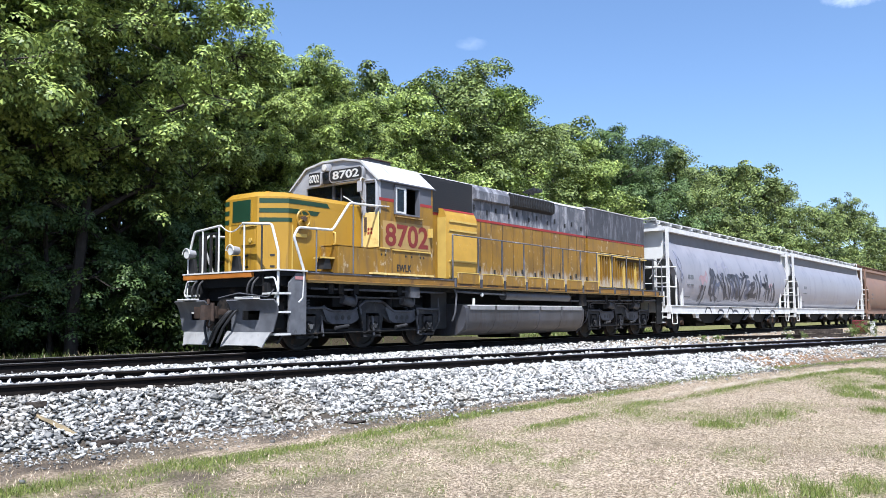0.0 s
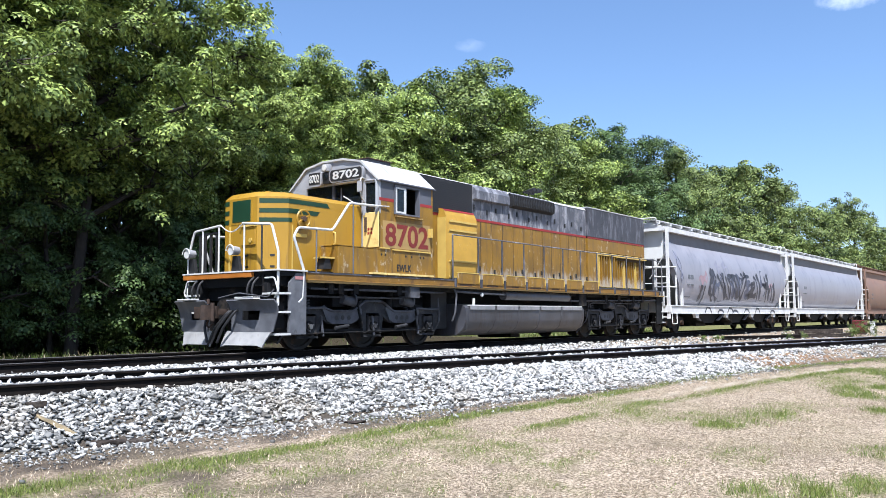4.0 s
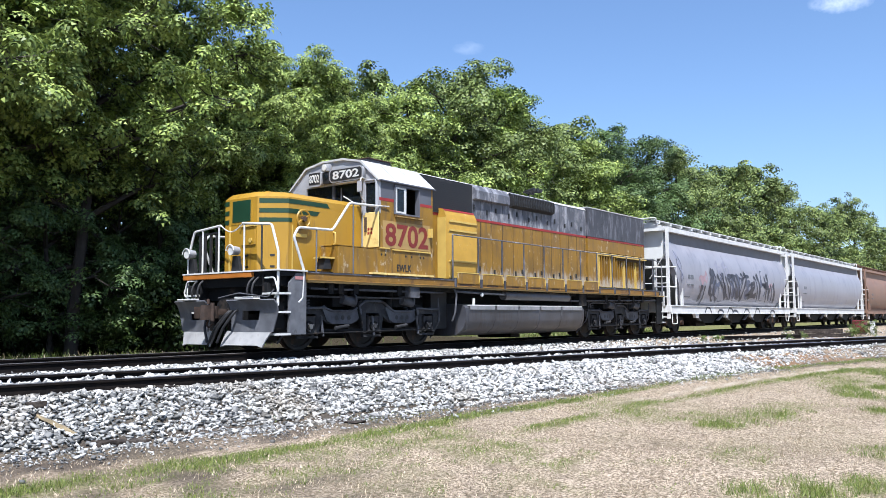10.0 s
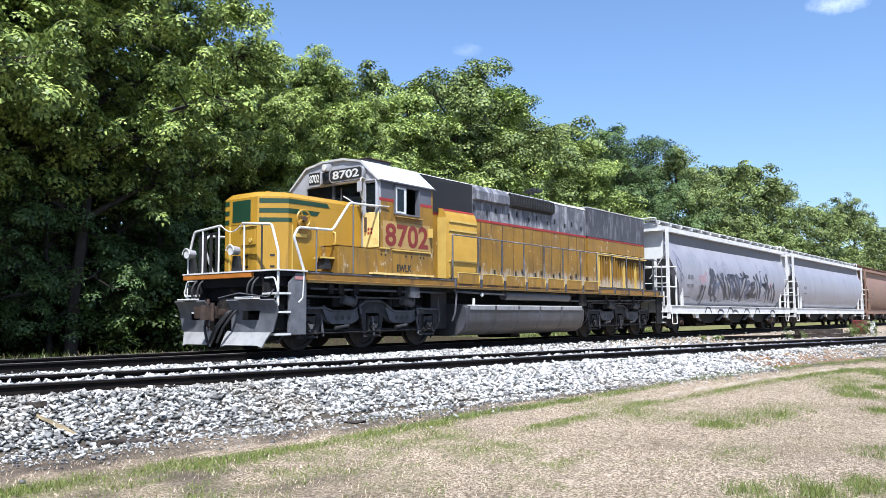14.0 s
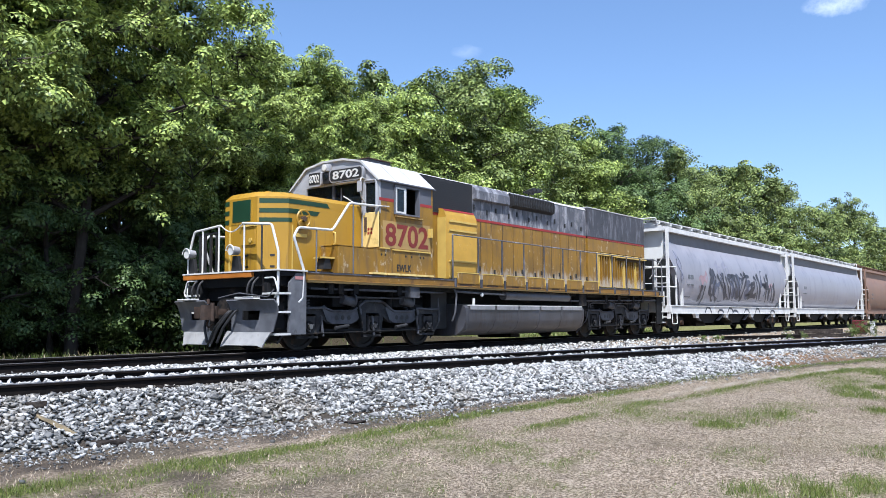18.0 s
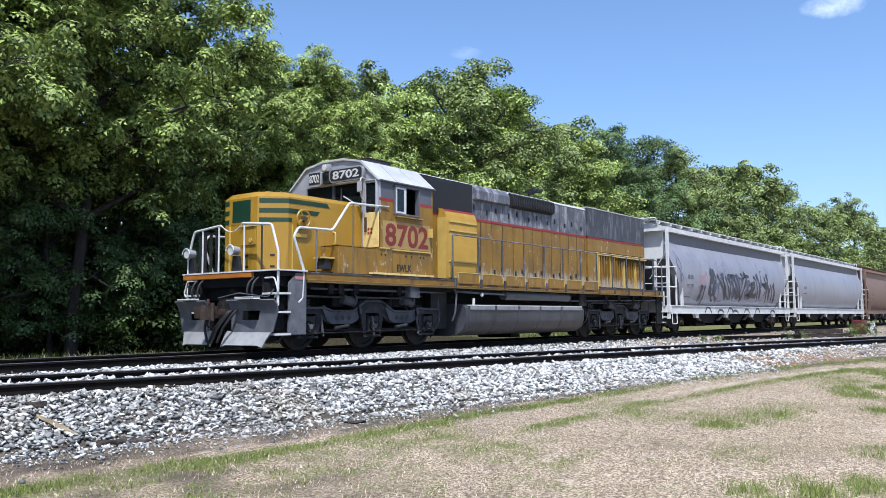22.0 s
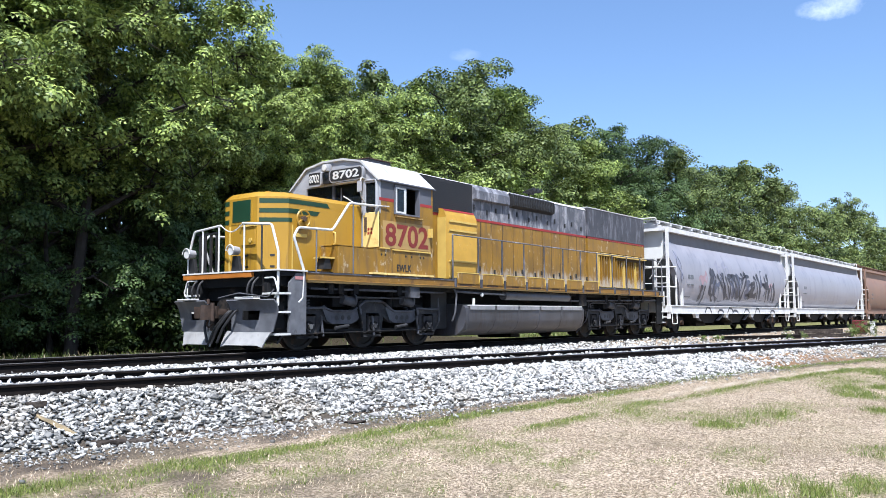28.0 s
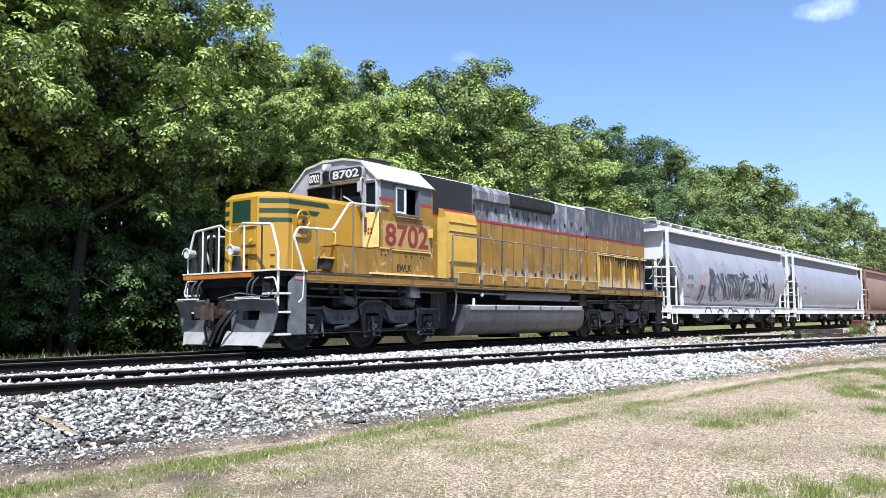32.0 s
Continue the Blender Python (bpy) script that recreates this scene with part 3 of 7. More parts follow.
# ---- ballast: loose angular stones ----
def stones(name, places, sizes, seed, label, material=None):
    rg = np.random.default_rng(seed)
    cube = np.array([(x, y, z) for x in (-1, 1) for y in (-1, 1) for z in (-1, 1)]) * 0.72
    tri = np.array([(0, 1, 3), (0, 3, 2), (4, 6, 7), (4, 7, 5), (0, 4, 5), (0, 5, 1), (2, 3, 7), (2, 7, 6), (0, 2, 6), (0, 6, 4), (1, 5, 7), (1, 7, 3)])
    n = len(places)
    vv = (cube[None] + rg.uniform(-0.58, 0.58, (n, 8, 3))) * rg.uniform(0.55, 1.2, (n, 1, 3))
    turn, tilt, lean = rg.uniform(0, 2 * np.pi, n), rg.normal(0, 0.42, n), rg.normal(0, 0.42, n)
    ca, sa, cb, sb, cc, sc = np.cos(turn), np.sin(turn), np.cos(tilt), np.sin(tilt), np.cos(lean), np.sin(lean)
    R = np.stack([ca * cb, ca * sb * sc - sa * cc, ca * sb * cc + sa * sc, sa * cb, sa * sb * sc + ca * cc, sa * sb * cc - ca * sc, -sb, cb * sc, cb * cc], -1).reshape(n, 3, 3)
    vv = np.einsum("nij,nkj->nki", R, vv * np.array([1.2, 1.0, 0.5])) * sizes[:, None, None] + places[:, None, :]
    f = (tri[None] + (np.arange(n) * 8)[:, None, None]).reshape(-1, 3)
    ob = new(name, raw_mesh(name, vv.reshape(-1, 3), f, material or M_STONE))
    return tagged(ob, label, "ballast", kind="stuff")


def scatter_ballast():
    rg = np.random.default_rng(5)
    pl, sz = [], []

    def lay(x0, x1, d0, d1, count, lo, hi, thin=0.0):
        """d: metres outwards from the siding's near rail."""
        for _ in range(count):
            x = rg.uniform(x0, x1)
            d = rg.uniform(d0, d1) * (ramp(x, SHOULDER) if d1 <= 1.3 and d0 >= 0 else 1)
            y = siding_y(x) - 0.75 - d
            if y > -1.55 and abs(y) < 1.5:
                continue
            if d > ramp(x, SHOULDER) * 0.93 and rg.uniform() < 0.8:
                continue
            if x > 6 and noise.noise(Vector((x * 0.5, y * 1.2, 11))) > 0.3 - thin:
                continue
            s = rg.uniform(lo, hi)
            pl.append((x, y, ground_z(x, y) + s * rg.uniform(-0.3, 1.0) + 0.02 * noise.noise(Vector((x * 2, y * 2, 4)))))
            sz.append(s)
    lay(-13, -3, 0.03, 1.2, 17500, 0.016, 0.046)
    lay(-3, 6, 0.03, 1.2, 14500, 0.017, 0.046)
    lay(6, 10, 0.03, 0.4, 900, 0.02, 0.05, 0.1)
    lay(6, 14, 0.35, 1.15, 1500, 0.008, 0.03, -0.35)
    lay(6, 12, 0.4, 1.0, 420, 0.02, 0.05, 0.2)
    lay(10, 24, 0.03, 0.4, 1500, 0.02, 0.05, 0.25)
    pl, sz = np.array(pl), np.array(sz)
    old = rg.uniform(size=len(pl)) < np.clip((-1.0 - pl[:, 0]) / 5.0, 0, 0.92)
    crumbs, grit = [], []
    for _ in range(5200):
        x = rg.uniform(-11, 6)
        d = ramp(x, SHOULDER) * 0.95 + abs(rg.normal(0, 0.42 if x < -2 else 0.28))
        y = siding_y(x) - 0.75 - d
        s = rg.uniform(0.005, 0.017) if rg.uniform() < 0.93 else rg.uniform(0.017, 0.035)
        crumbs.append((x, y, ground_z(x, y) + s * rg.uniform(0, 0.5) + 0.012))
        grit.append(s)
    stones("strewn_gravel", np.array(crumbs), np.array(grit), 4, "small strewn stones on bare earth below the bank", M_STONE_OLD)
    stones("ballast_bank", pl[~old], sz[~old] * 0.92, 1, "loose white limestone ballast on the bank below the siding")
    stones("old_ballast", pl[old], sz[old] * 0.85, 3, "older greyer ballast stones on the bank below the siding", M_STONE_OLD)
    pl, sz = [], []
    for _ in range(23000):
        x = rg.uniform(-13, 22) if rg.uniform() < 0.85 else rg.uniform(22, 40)
        top = siding_y(x) + 0.7
        y = rg.uniform(siding_y(x) - 0.72, -1.0)
        if abs(y - siding_y(x) - 0.7525) < 0.1:
            continue
        if x > 5 and y > top - 1.6 and rg.uniform() < min(0.9, 0.2 + (x - 5) * 0.07):
            continue
        s = rg.uniform(0.022, 0.05)
        heap = 0.075 + 0.03 * noise.noise(Vector((x * 0.9, y * 1.5, 21))) if y < top - 0.06 else 0.03
        pl.append((x, y, -0.2 + s * rg.uniform(0.0, 0.5) + heap))
        sz.append(s)
    for _ in range(3500):
        x = rg.uniform(-14, 2)
        y = rg.uniform(-0.7, 2.0)
        s = rg.uniform(0.03, 0.055)
        pl.append((x, y, -0.22 + s * rg.uniform(0, 0.5)))
        sz.append(s)
    stones("ballast_bed", np.array(pl), np.array(sz), 2, "white crushed stone ballast between the rails and the two tracks")


scatter_ballast()
# ---- the locomotive: x = 0 at its first axle, near side at negative y ----
def wheel_mesh(r, name="wheel"):
    bm = B()
    lathe(bm, (0, 0, 0), [(0.1, -0.07), (r * 0.4, -0.03), (r * 0.8, -0.03), (r * 0.84, -0.07), (r, -0.065), (r, 0.03), (r + 0.028, 0.045), (r + 0.026, 0.07), (0.1, 0.07)], 28)
    return finish(bm, name, M_WHEEL)


def mirror_y(poly):
    return [(-a, b) for a, b in reversed(poly)]


def build_locomotive():
    L = tagged(empty("locomotive"), "yellow and grey six-axle diesel locomotive with a plow", "locomotive")

    def P(name, bm, m, parent=L, label="", bevel=0.0):
        return part(name, bm, m, parent, label, bevel)

    # -- underframe
    fr = P("underframe", box(box(B(), -1.1, 18.6, -1.35, 1.35, 1.36, 1.7), -0.3, 18.2, -0.7, 0.7, 0.95, 1.36), M_UNDER, label="dark grimy underframe")
    for s in (-1, 1):
        P("side_sill", box(B(), -0.42, 17.92, s * 1.36, s * 1.575, 1.49, 1.63), M_SILL, fr, "dirty yellow side sill", 0.012)
        P("sill_edge", box(B(), -0.4, 18.5, s * 1.36, s * 1.57, 1.445, 1.487), M_TAN, fr)
        P("walkway", box(B(), -0.42, 18.35, s * 0.9, s * 1.57, 1.633, 1.665), M_GREY_DARK, fr)
    # -- front end: end plate, steps, plow, coupler
    ep = P("end_plate", box(B(), -0.95, -0.85, -1.0, 1.45, 1.08, 1.56), M_UNDER)
    P("end_sill_band", box(B(), -1.21, -1.12, -0.72, 1.6, 1.545, 1.655), M_ORANGE, ep, "orange band across the end sill", 0.01)
    P("end_sill_cap", box(B(), -1.22, -0.4, -1.56, 1.6, 1.66, 1.69), M_WHITE, ep)
    P("front_porch", box(B(), -1.12, -0.42, -1.5, 1.5, 1.56, 1.655), M_UNDER, ep)
    # stepwells
    for s in (-1, 1):
        sw = P("stepwell", prism(B(), [(-1.1, 0.36), (-0.40, 0.36), (-0.40, 1.62), (-0.68, 1.62), (-0.86, 1.42), (-0.86, 0.40), (-1.1, 0.40)], "y", s * 1.46, s * 1.52), M_PLOW, label="grey step panel", bevel=0.008)
        P("stepwell_back", box(B(), -1.16, -0.45, s * 1.02, s * 1.05, 0.38, 1.6), M_UNDER, sw)
        for z in (0.37, 0.82, 1.2):
            P("step", box(B(), -1.2, -0.84, s * 1.06, s * 1.54, z - 0.02, z + 0.02), M_WHITE, sw, "white-edged step")
        P("red_marker", box(B(), -0.72, -0.5, s * 1.53, s * 1.522, 1.49, 1.56), M_PINK, sw)
    # plow: two curved blades
    for s in (-1, 1):
        prof = [(-1.36, 0.42), (-1.36, 0.66), (-1.37, 0.85), (-1.42, 0.98), (-1.50, 1.06)]
        bm = B()
        rows = []
        inner, outer = 0.36, 1.64
        for x, z in prof:
            a = inner + 0.14 * (1 - z) * 0.2
            b = outer - 0.32 * max(0, (0.9 - z))
            row = []
            for k in range(9):
                y = a + (b - a) * k / 8
                row.append(bm.verts.new((x + 0.16 * (y - 0.3) / 1.3 - 0.06, s * y, z)))
            rows.append(row)
        for r0, r1 in zip(rows, rows[1:]):
            for k in range(8):
                if r0 is rows[1] and k in (2, 3, 4):
                    continue
                bm.faces.new((r0[k], r0[k + 1], r1[k + 1], r1[k]))
        bmesh.ops.recalc_face_normals(bm, faces=bm.faces)
        bmesh.ops.solidify(bm, geom=list(bm.faces), thickness=0.03)
        bl = P("plow_blade", bm, M_PLOW, label="curved dark grey plow blade with a slot")
        bm = B()
        lip = []
        for z, dx in ((0.15, -0.10), (0.27, -0.05), (0.40, 0.0), (0.44, 0.01)):
            a, b = 0.16 + 0.2 * (z - 0.1), 1.30 + 0.5 * max(0, z - 0.16)
            lip.append([bm.verts.new((-1.42 + dx + 0.16 * ((a + (b - a) * k / 8) - 0.3) / 1.3, s * (a + (b - a) * k / 8), z - (0.04 if k in (0, 8) and z < 0.2 else 0))) for k in range(9)])
        for r0, r1 in zip(lip, lip[1:]):
            for k in range(8):
                bm.faces.new((r0[k], r0[k + 1], r1[k + 1], r1[k]))
        bmesh.ops.recalc_face_normals(bm, faces=bm.faces)
        bmesh.ops.solidify(bm, geom=list(bm.faces), thickness=0.03)
        P("plow_lip", bm, M_BARE, bl, "pale steel lower lip")
        P("plow_tread", box(B(), -1.60, -1.42, s * 0.7, s * 1.25, 1.085, 1.12), M_WHITE, bl, "white anti-slip tread", 0.01)
        P("plow_stay", box(B(), -1.22, -0.9, s * 1.3, s * 1.4, 0.5, 1.0), M_UNDER, bl)
    # coupler
    cp = P("coupler", box(B(), -1.62, -1.0, -0.11, 0.11, 0.76, 0.9), M_RUST_DARK, label="rusty knuckle coupler", bevel=0.03)
    P("coupler_head", prism(B(), [(-1.5, -0.086), (-1.5, 0.086), (-1.62, 0.144), (-1.72, 0.122), (-1.70, -0.072), (-1.62, -0.144)], "z", 0.70, 0.95), M_RUST_DARK, cp, bevel=0.03)
    P("guard_arm", prism(B(), [(-1.62, 0.072), (-1.62, 0.151), (-1.78, 0.194), (-1.93, 0.180), (-1.96, 0.137), (-1.84, 0.122), (-1.74, 0.072)], "z", 0.70, 0.94), M_RUST_DARK, cp, bevel=0.025)
    P("knuckle", prism(B(), [(-1.68, -0.158), (-1.66, -0.072), (-1.78, -0.058), (-1.86, -0.014), (-1.93, -0.022), (-1.97, -0.086), (-1.92, -0.151), (-1.80, -0.180)], "z", 0.67, 0.97), M_RUST_DARK, cp, bevel=0.03)
    P("knuckle_pin", rod(B(), (-1.74, -0.17, 0.64), (-1.74, -0.17, 1.02), 0.045), M_RUST_DARK, cp)
    P("lock_lifter", tube(B(), smooth_path([(-1.66, 0.06, 0.66), (-1.72, 0.06, 0.56), (-1.68, 0.0, 0.5), (-1.6, -0.02, 0.6)], 4), 0.02), M_RUST_DARK, cp)
    P("striker_casting", prism(B(), [(-0.24, 0.66), (0.24, 0.66), (0.3, 1.02), (0.16, 1.12), (-0.16, 1.12), (-0.3, 1.02)], "x", -1.26, -1.1), M_UNDER, cp, bevel=0.03)
    P("coupler_pin", rod(B(), (-1.72, 0.0, 1.0), (-1.72, 0.0, 1.1), 0.03), M_RUST, cp)
    P("coupler_pocket", box(B(), -1.12, -0.95, -0.34, 0.34, 0.62, 1.1), M_UNDER, cp)
    P("uncoupling_lever", tube(B(), smooth_path([(-1.26, -1.5, 1.28), (-1.34, -1.42, 1.12), (-1.34, -0.5, 1.22), (-1.5, -0.05, 1.12)]), 0.014), M_TRUCK)
    # hoses
    for y0, y1, z1 in ((-0.36, -0.02, 0.18), (-0.52, -0.2, 0.2), (0.36, 0.12, 0.2), (-0.3, 0.1, 0.14)):
        P("air_hose", tube(B(), smooth_path([(-1.2, y0, 0.95), (-1.5, y0 - 0.05, 0.82), (-1.62, (y0 + y1) / 2, 0.5), (-1.64, y1, z1)], 5), 0.028), M_BLACK, label="black rubber air hose")
    for y in (-0.9, -0.75, 0.9, 1.1):
        P("mu_hose", tube(B(), smooth_path([(-1.12, y, 1.56), (-1.28, y, 1.44), (-1.34, y, 1.26), (-1.3, y, 1.15)], 4), 0.024), M_BLACK)
    for y in (-1.15, 1.35):
        P("mu_bracket", box(B(), -1.2, -0.94, y - 0.08, y + 0.08, 1.2, 1.42), M_UNDER, bevel=0.015)
    # ditch lights
    for y in (1.38, -0.14):
        d = P("ditch_light", rod(B(), (-1.27, y, 2.13), (-1.08, y, 2.13), 0.105, 20, 0.085), M_CAB_FRONT, label="round grey ditch light with a white hood")
        P("lens", rod(B(), (-1.285, y, 2.12), (-1.27, y, 2.12), 0.095, 20), M_LENS, d)
        P("hood", tube(B(), [(-1.30, y + 0.125 * math.cos(a), 2.12 + 0.125 * math.sin(a)) for a in np.linspace(0.0, math.pi, 9)], 0.014, 6), M_WHITE, d)
        P("stand", prism(B(), [(y - 0.16, 1.68), (y + 0.12, 1.68), (y + 0.08, 2.02), (y - 0.08, 2.02)], "x", -1.16, -1.08), M_BLACK, d)
    # front railings
    for s in (-1, 1):
        a = [(-1.15, s * 1.49, 0.95), (-1.15, s * 1.49, 2.05), (-1.15, s * 1.28, 2.62), (-1.15, s * 0.36, 2.70)]
        P("front_handrail", tube(B(), smooth_path(a), 0.027), M_WHITE, label="white front handrail")
        P("front_handrail_post", rod(B(), (-1.15, s * 0.98, 1.67), (-1.15, s * 0.98, 2.64), 0.02), M_BLACK if s < 0 else M_WHITE)
        P("front_handrail_post", rod(B(), (-1.15, s * 0.42, 1.67), (-1.15, s * 0.42, 2.69), 0.02), M_WHITE)
        P("corner_grab", tube(B(), smooth_path([(-1.16, s * 1.10, 1.52), (-1.2, s * 1.44, 1.52), (-1.2, s * 1.56, 1.22), (-1.16, s * 1.4, 1.12)]), 0.018), M_WHITE)
    ch = [(-1.15, 0.36 - 0.72 * t, 2.70 - 0.16 * math.sin(math.pi * t)) for t in np.linspace(0, 1, 9)]
    P("chain", tube(B(), ch, 0.014, 6), M_WHITE, label="sagging safety chain")
    for y in (0.55, 0.75, 0.95, 1.12):
        P("mu_rack_bar", box(B(), -1.12, -1.09, y - 0.035, y + 0.035, 1.69, 2.55), M_BLACK)
    P("mu_rack_rail", box(B(), -1.13, -1.09, 0.45, 1.25, 2.53, 2.57), M_BLACK)

    # -- nose
    prof = [(-0.85, -0.47), (-0.85, 0.60), (-0.5, 0.95), (1.88, 0.95), (1.88, -0.95), (-0.40, -0.95)]
    bm = B()
    lo = [bm.verts.new((x, y, 1.67)) for x, y in prof]
    hi = [bm.verts.new((x, y, 3.30)) for x, y in prof]
    top = [bm.verts.new((x + (0.10 if i < 2 else 0.04), y * 0.78, 3.42)) for i, (x, y) in enumerate(prof)]
    for r0, r1 in ((lo, hi), (hi, top)):
        for i in range(6):
            bm.faces.new((r0[i], r0[(i + 1) % 6], r1[(i + 1) % 6], r1[i]))
    bm.faces.new(lo)
    bm.faces.new(top)
    ns = P("nose", bm, M_YELLOW_NOSE, label="yellow low nose with chamfered corners and green stripes", bevel=0.035)
    P("green_panel", box(B(), -0.866, -0.85, -0.26, 0.34, 2.78, 3.25), M_GREEN, ns, "dark green square panel", 0.004)
    P("panel_surround", box(B(), -0.857, -0.85, -0.32, 0.40, 2.73, 3.29), M_YELLOW_NOSE, ns)
    nd = P("nose_door", box(B(), -0.88, -0.85, -0.44, 0.02, 2.26, 2.66), M_YELLOW_NOSE, ns, bevel=0.012)
    P("door_hood", box(B(), -0.91, -0.85, -0.46, 0.04, 2.66, 2.69), M_YELLOW_PALE, ns)
    P("door_lock", rod(B(), (-0.9, -0.3, 2.36), (-0.87, -0.3, 2.36), 0.05, 12), M_YELLOW_PALE, nd, bevel=0.008)
    for z in (2.04, 1.80):
        P("nose_vent", box(B(), -0.856, -0.85, -0.2, -0.1, z - 0.022, z + 0.022), M_BLACK, ns)
        slot = box(B(), -0.05, 0.05, -0.004, 0.004, -0.022, 0.022)
        bmesh.ops.transform(slot, matrix=pose(-0.628, -0.712, z, rz=-46.8), verts=slot.verts)
        P("nose_vent", slot, M_BLACK, ns)
    P("nose_door_frame", box(B(), -0.872, -0.85, 0.40, 0.44, 1.72, 2.70), M_YELLOW_PALE, ns)
    P("nose_roof_hatch", box(B(), -0.55, 0.25, -0.45, 0.45, 3.42, 3.45), M_YELLOW_NOSE, ns, bevel=0.012)

    def stripe(z, h, x_end, cut):
        for s in (-1, 1):
            c0, c1 = (Vector((-0.85, -0.47)), Vector((-0.40, -0.95))) if s < 0 else (Vector((-0.85, 0.60)), Vector((-0.5, 0.95)))
            nrm = Vector((-(c1.y - c0.y), c1.x - c0.x)).normalized()
            if nrm.x > 0:
                nrm = -nrm
            o = nrm * 0.005
            bm = B()
            a = c0.lerp(c1, 0.06) + o
            b = Vector((c1.x, s * 0.956))
            vs = [bm.verts.new((p.x, p.y, zz)) for p in (a, b) for zz in (z - h / 2, z + h / 2)]
            e0, e1 = bm.verts.new((x_end - cut, s * 0.956, z - h / 2)), bm.verts.new((x_end, s * 0.956, z + h / 2))
            bm.faces.new((vs[0], vs[2], vs[3], vs[1]))
            bm.faces.new((vs[2], e0, e1, vs[3]))
            P("green_stripe", bm, M_GREEN, ns)
    stripe(3.21, 0.10, 0.75, -0.08)
    stripe(3.00, 0.10, 0.52, 0.08)
    stripe(2.80, 0.09, -0.30, 0.0)
    for z in (3.21, 3.0, 2.8):
        P("green_dash", box(B(), -0.857, -0.85, 0.46, 0.595, z - 0.05, z + 0.05), M_GREEN, ns)
    # brake wheel
    wx, wz, wr = -0.06, 2.84, 0.19
    bw = P("brake_wheel", tube(B(), [(wx + wr * math.cos(a), -1.06, wz + wr * math.sin(a)) for a in np.linspace(0, 2 * math.pi, 24, endpoint=False)], 0.024, 6, closed=True), M_YELLOW_NOSE, label="yellow hand brake wheel")
    P("hub", rod(B(), (wx, -0.95, wz), (wx, -1.10, wz), 0.06), M_RUST, bw)
    P("brake_housing", box(B(), wx - 0.11, wx + 0.15, -1.03, -0.95, wz - 0.2, wz + 0.06), M_YELLOW_NOSE, bw, bevel=0.02)
    for a in range(4):
        t = 2 * math.pi * a / 4 + 0.5
        P("spoke", rod(B(), (wx, -1.07, wz), (wx + wr * math.cos(t), -1.06, wz + wr * math.sin(t)), 0.014), M_YELLOW_NOSE, bw)
    P("nose_seam", box(B(), -0.3, -0.275, -0.965, -0.95, 1.68, 2.7), M_YELLOW_PALE, ns)
    P("sand_box_cover", box(B(), -0.22, 0.1, -1.0, -0.95, 2.44, 2.52), M_YELLOW_PALE, ns, bevel=0.01)
    P("nose_grab", tube(B(), smooth_path([(0.95, -0.96, 2.35), (0.95, -1.02, 2.36), (0.95, -1.02, 2.62), (0.95, -0.96, 2.63)]), 0.02), M_YELLOW_PALE, ns)

    # -- cab platform and cab
    bb = P("battery_box", box(B(), 0.55, 1.897, -1.50, -0.96, 1.67, 2.28), M_YELLOW, label="yellow battery box below the cab door", bevel=0.012)
    P("battery_box_lid", box(B(), 0.54, 1.89, -1.505, -0.96, 2.283, 2.30), M_YELLOW, bb)
    P("battery_box", box(B(), 0.55, 1.89, 0.96, 1.50, 1.67, 2.28), M_YELLOW, bevel=0.012)
    P("bell", prism(B(), [(0.24, 1.76), (0.50, 1.76), (0.44, 1.98), (0.30, 1.98)], "y", -1.36, -1.14), M_BLACK, bb, "dark bell under a pale bracket", 0.03)
    P("bell_bracket", box(B(), 0.2, 0.56, -1.40, -1.1, 1.985, 2.02), M_YELLOW_PALE, bb)
    cab = P("cab", box(B(), 1.86, 3.86, -1.44, 1.44, 1.67, 1.75), M_UNDER, label="two-tone locomotive cab with sliding side windows")
    # side walls round the window opening
    for s in (-1, 1):
        y0, y1 = s * 1.44, s * 1.5
        for nm, a in (("cab_wall_lower", (1.963, 3.858, 1.67, 3.18)), ("cab_wall_front", (1.963, 2.44, 3.182, 3.46)), ("cab_wall_rear", (3.36, 3.858, 3.182, 3.46))):
            P(nm, box(B(), a[0], a[1], y0, y1, a[2], a[3]), M_YELLOW, cab)
        for nm, a in (("cab_wall_upper_front", (1.963, 2.44, 3.462, 3.915)), ("cab_wall_upper_rear", (3.36, 3.858, 3.462, 3.915)), ("cab_wall_head", (2.44, 3.36, 3.83, 3.915))):
            P(nm, box(B(), a[0], a[1], y0, y1, a[2], a[3]), M_GREY_CAB, cab)
        for a in ((1.9, 2.42), (3.38, 3.88)):
            P("cab_stripe", box(B(), a[0], a[1], s * 1.5, s * 1.504, 3.43, 3.50), M_RED, cab, "red stripe")
        w = P("side_window", box(box(box(box(B(), 2.42, 2.46, s * 1.40, s * 1.53, 3.15, 3.86), 3.34, 3.38, s * 1.40, s * 1.53, 3.15, 3.86), 2.46, 3.34, s * 1.40, s * 1.53, 3.82, 3.86), 2.46, 3.34, s * 1.40, s * 1.53, 3.15, 3.185), M_GREY_CAB, cab, "half-open sliding side window")
        P("sash", box(box(box(box(B(), 2.47, 2.53, s * 1.49, s * 1.515, 3.19, 3.81), 2.79, 2.87, s * 1.49, s * 1.515, 3.19, 3.81), 2.53, 2.79, s * 1.49, s * 1.515, 3.77, 3.81), 2.53, 2.79, s * 1.49, s * 1.515, 3.19, 3.23), M_WHITE, cab, "white sliding sash")
        P("window_pane", box(B(), 2.53, 2.79, s * 1.5, s * 1.506, 3.23, 3.77), M_GLASS, cab)
        P("arm_rest", box(B(), 2.46, 3.44, s * 1.5, s * 1.57, 3.09, 3.12), M_TAN, cab, bevel=0.01)
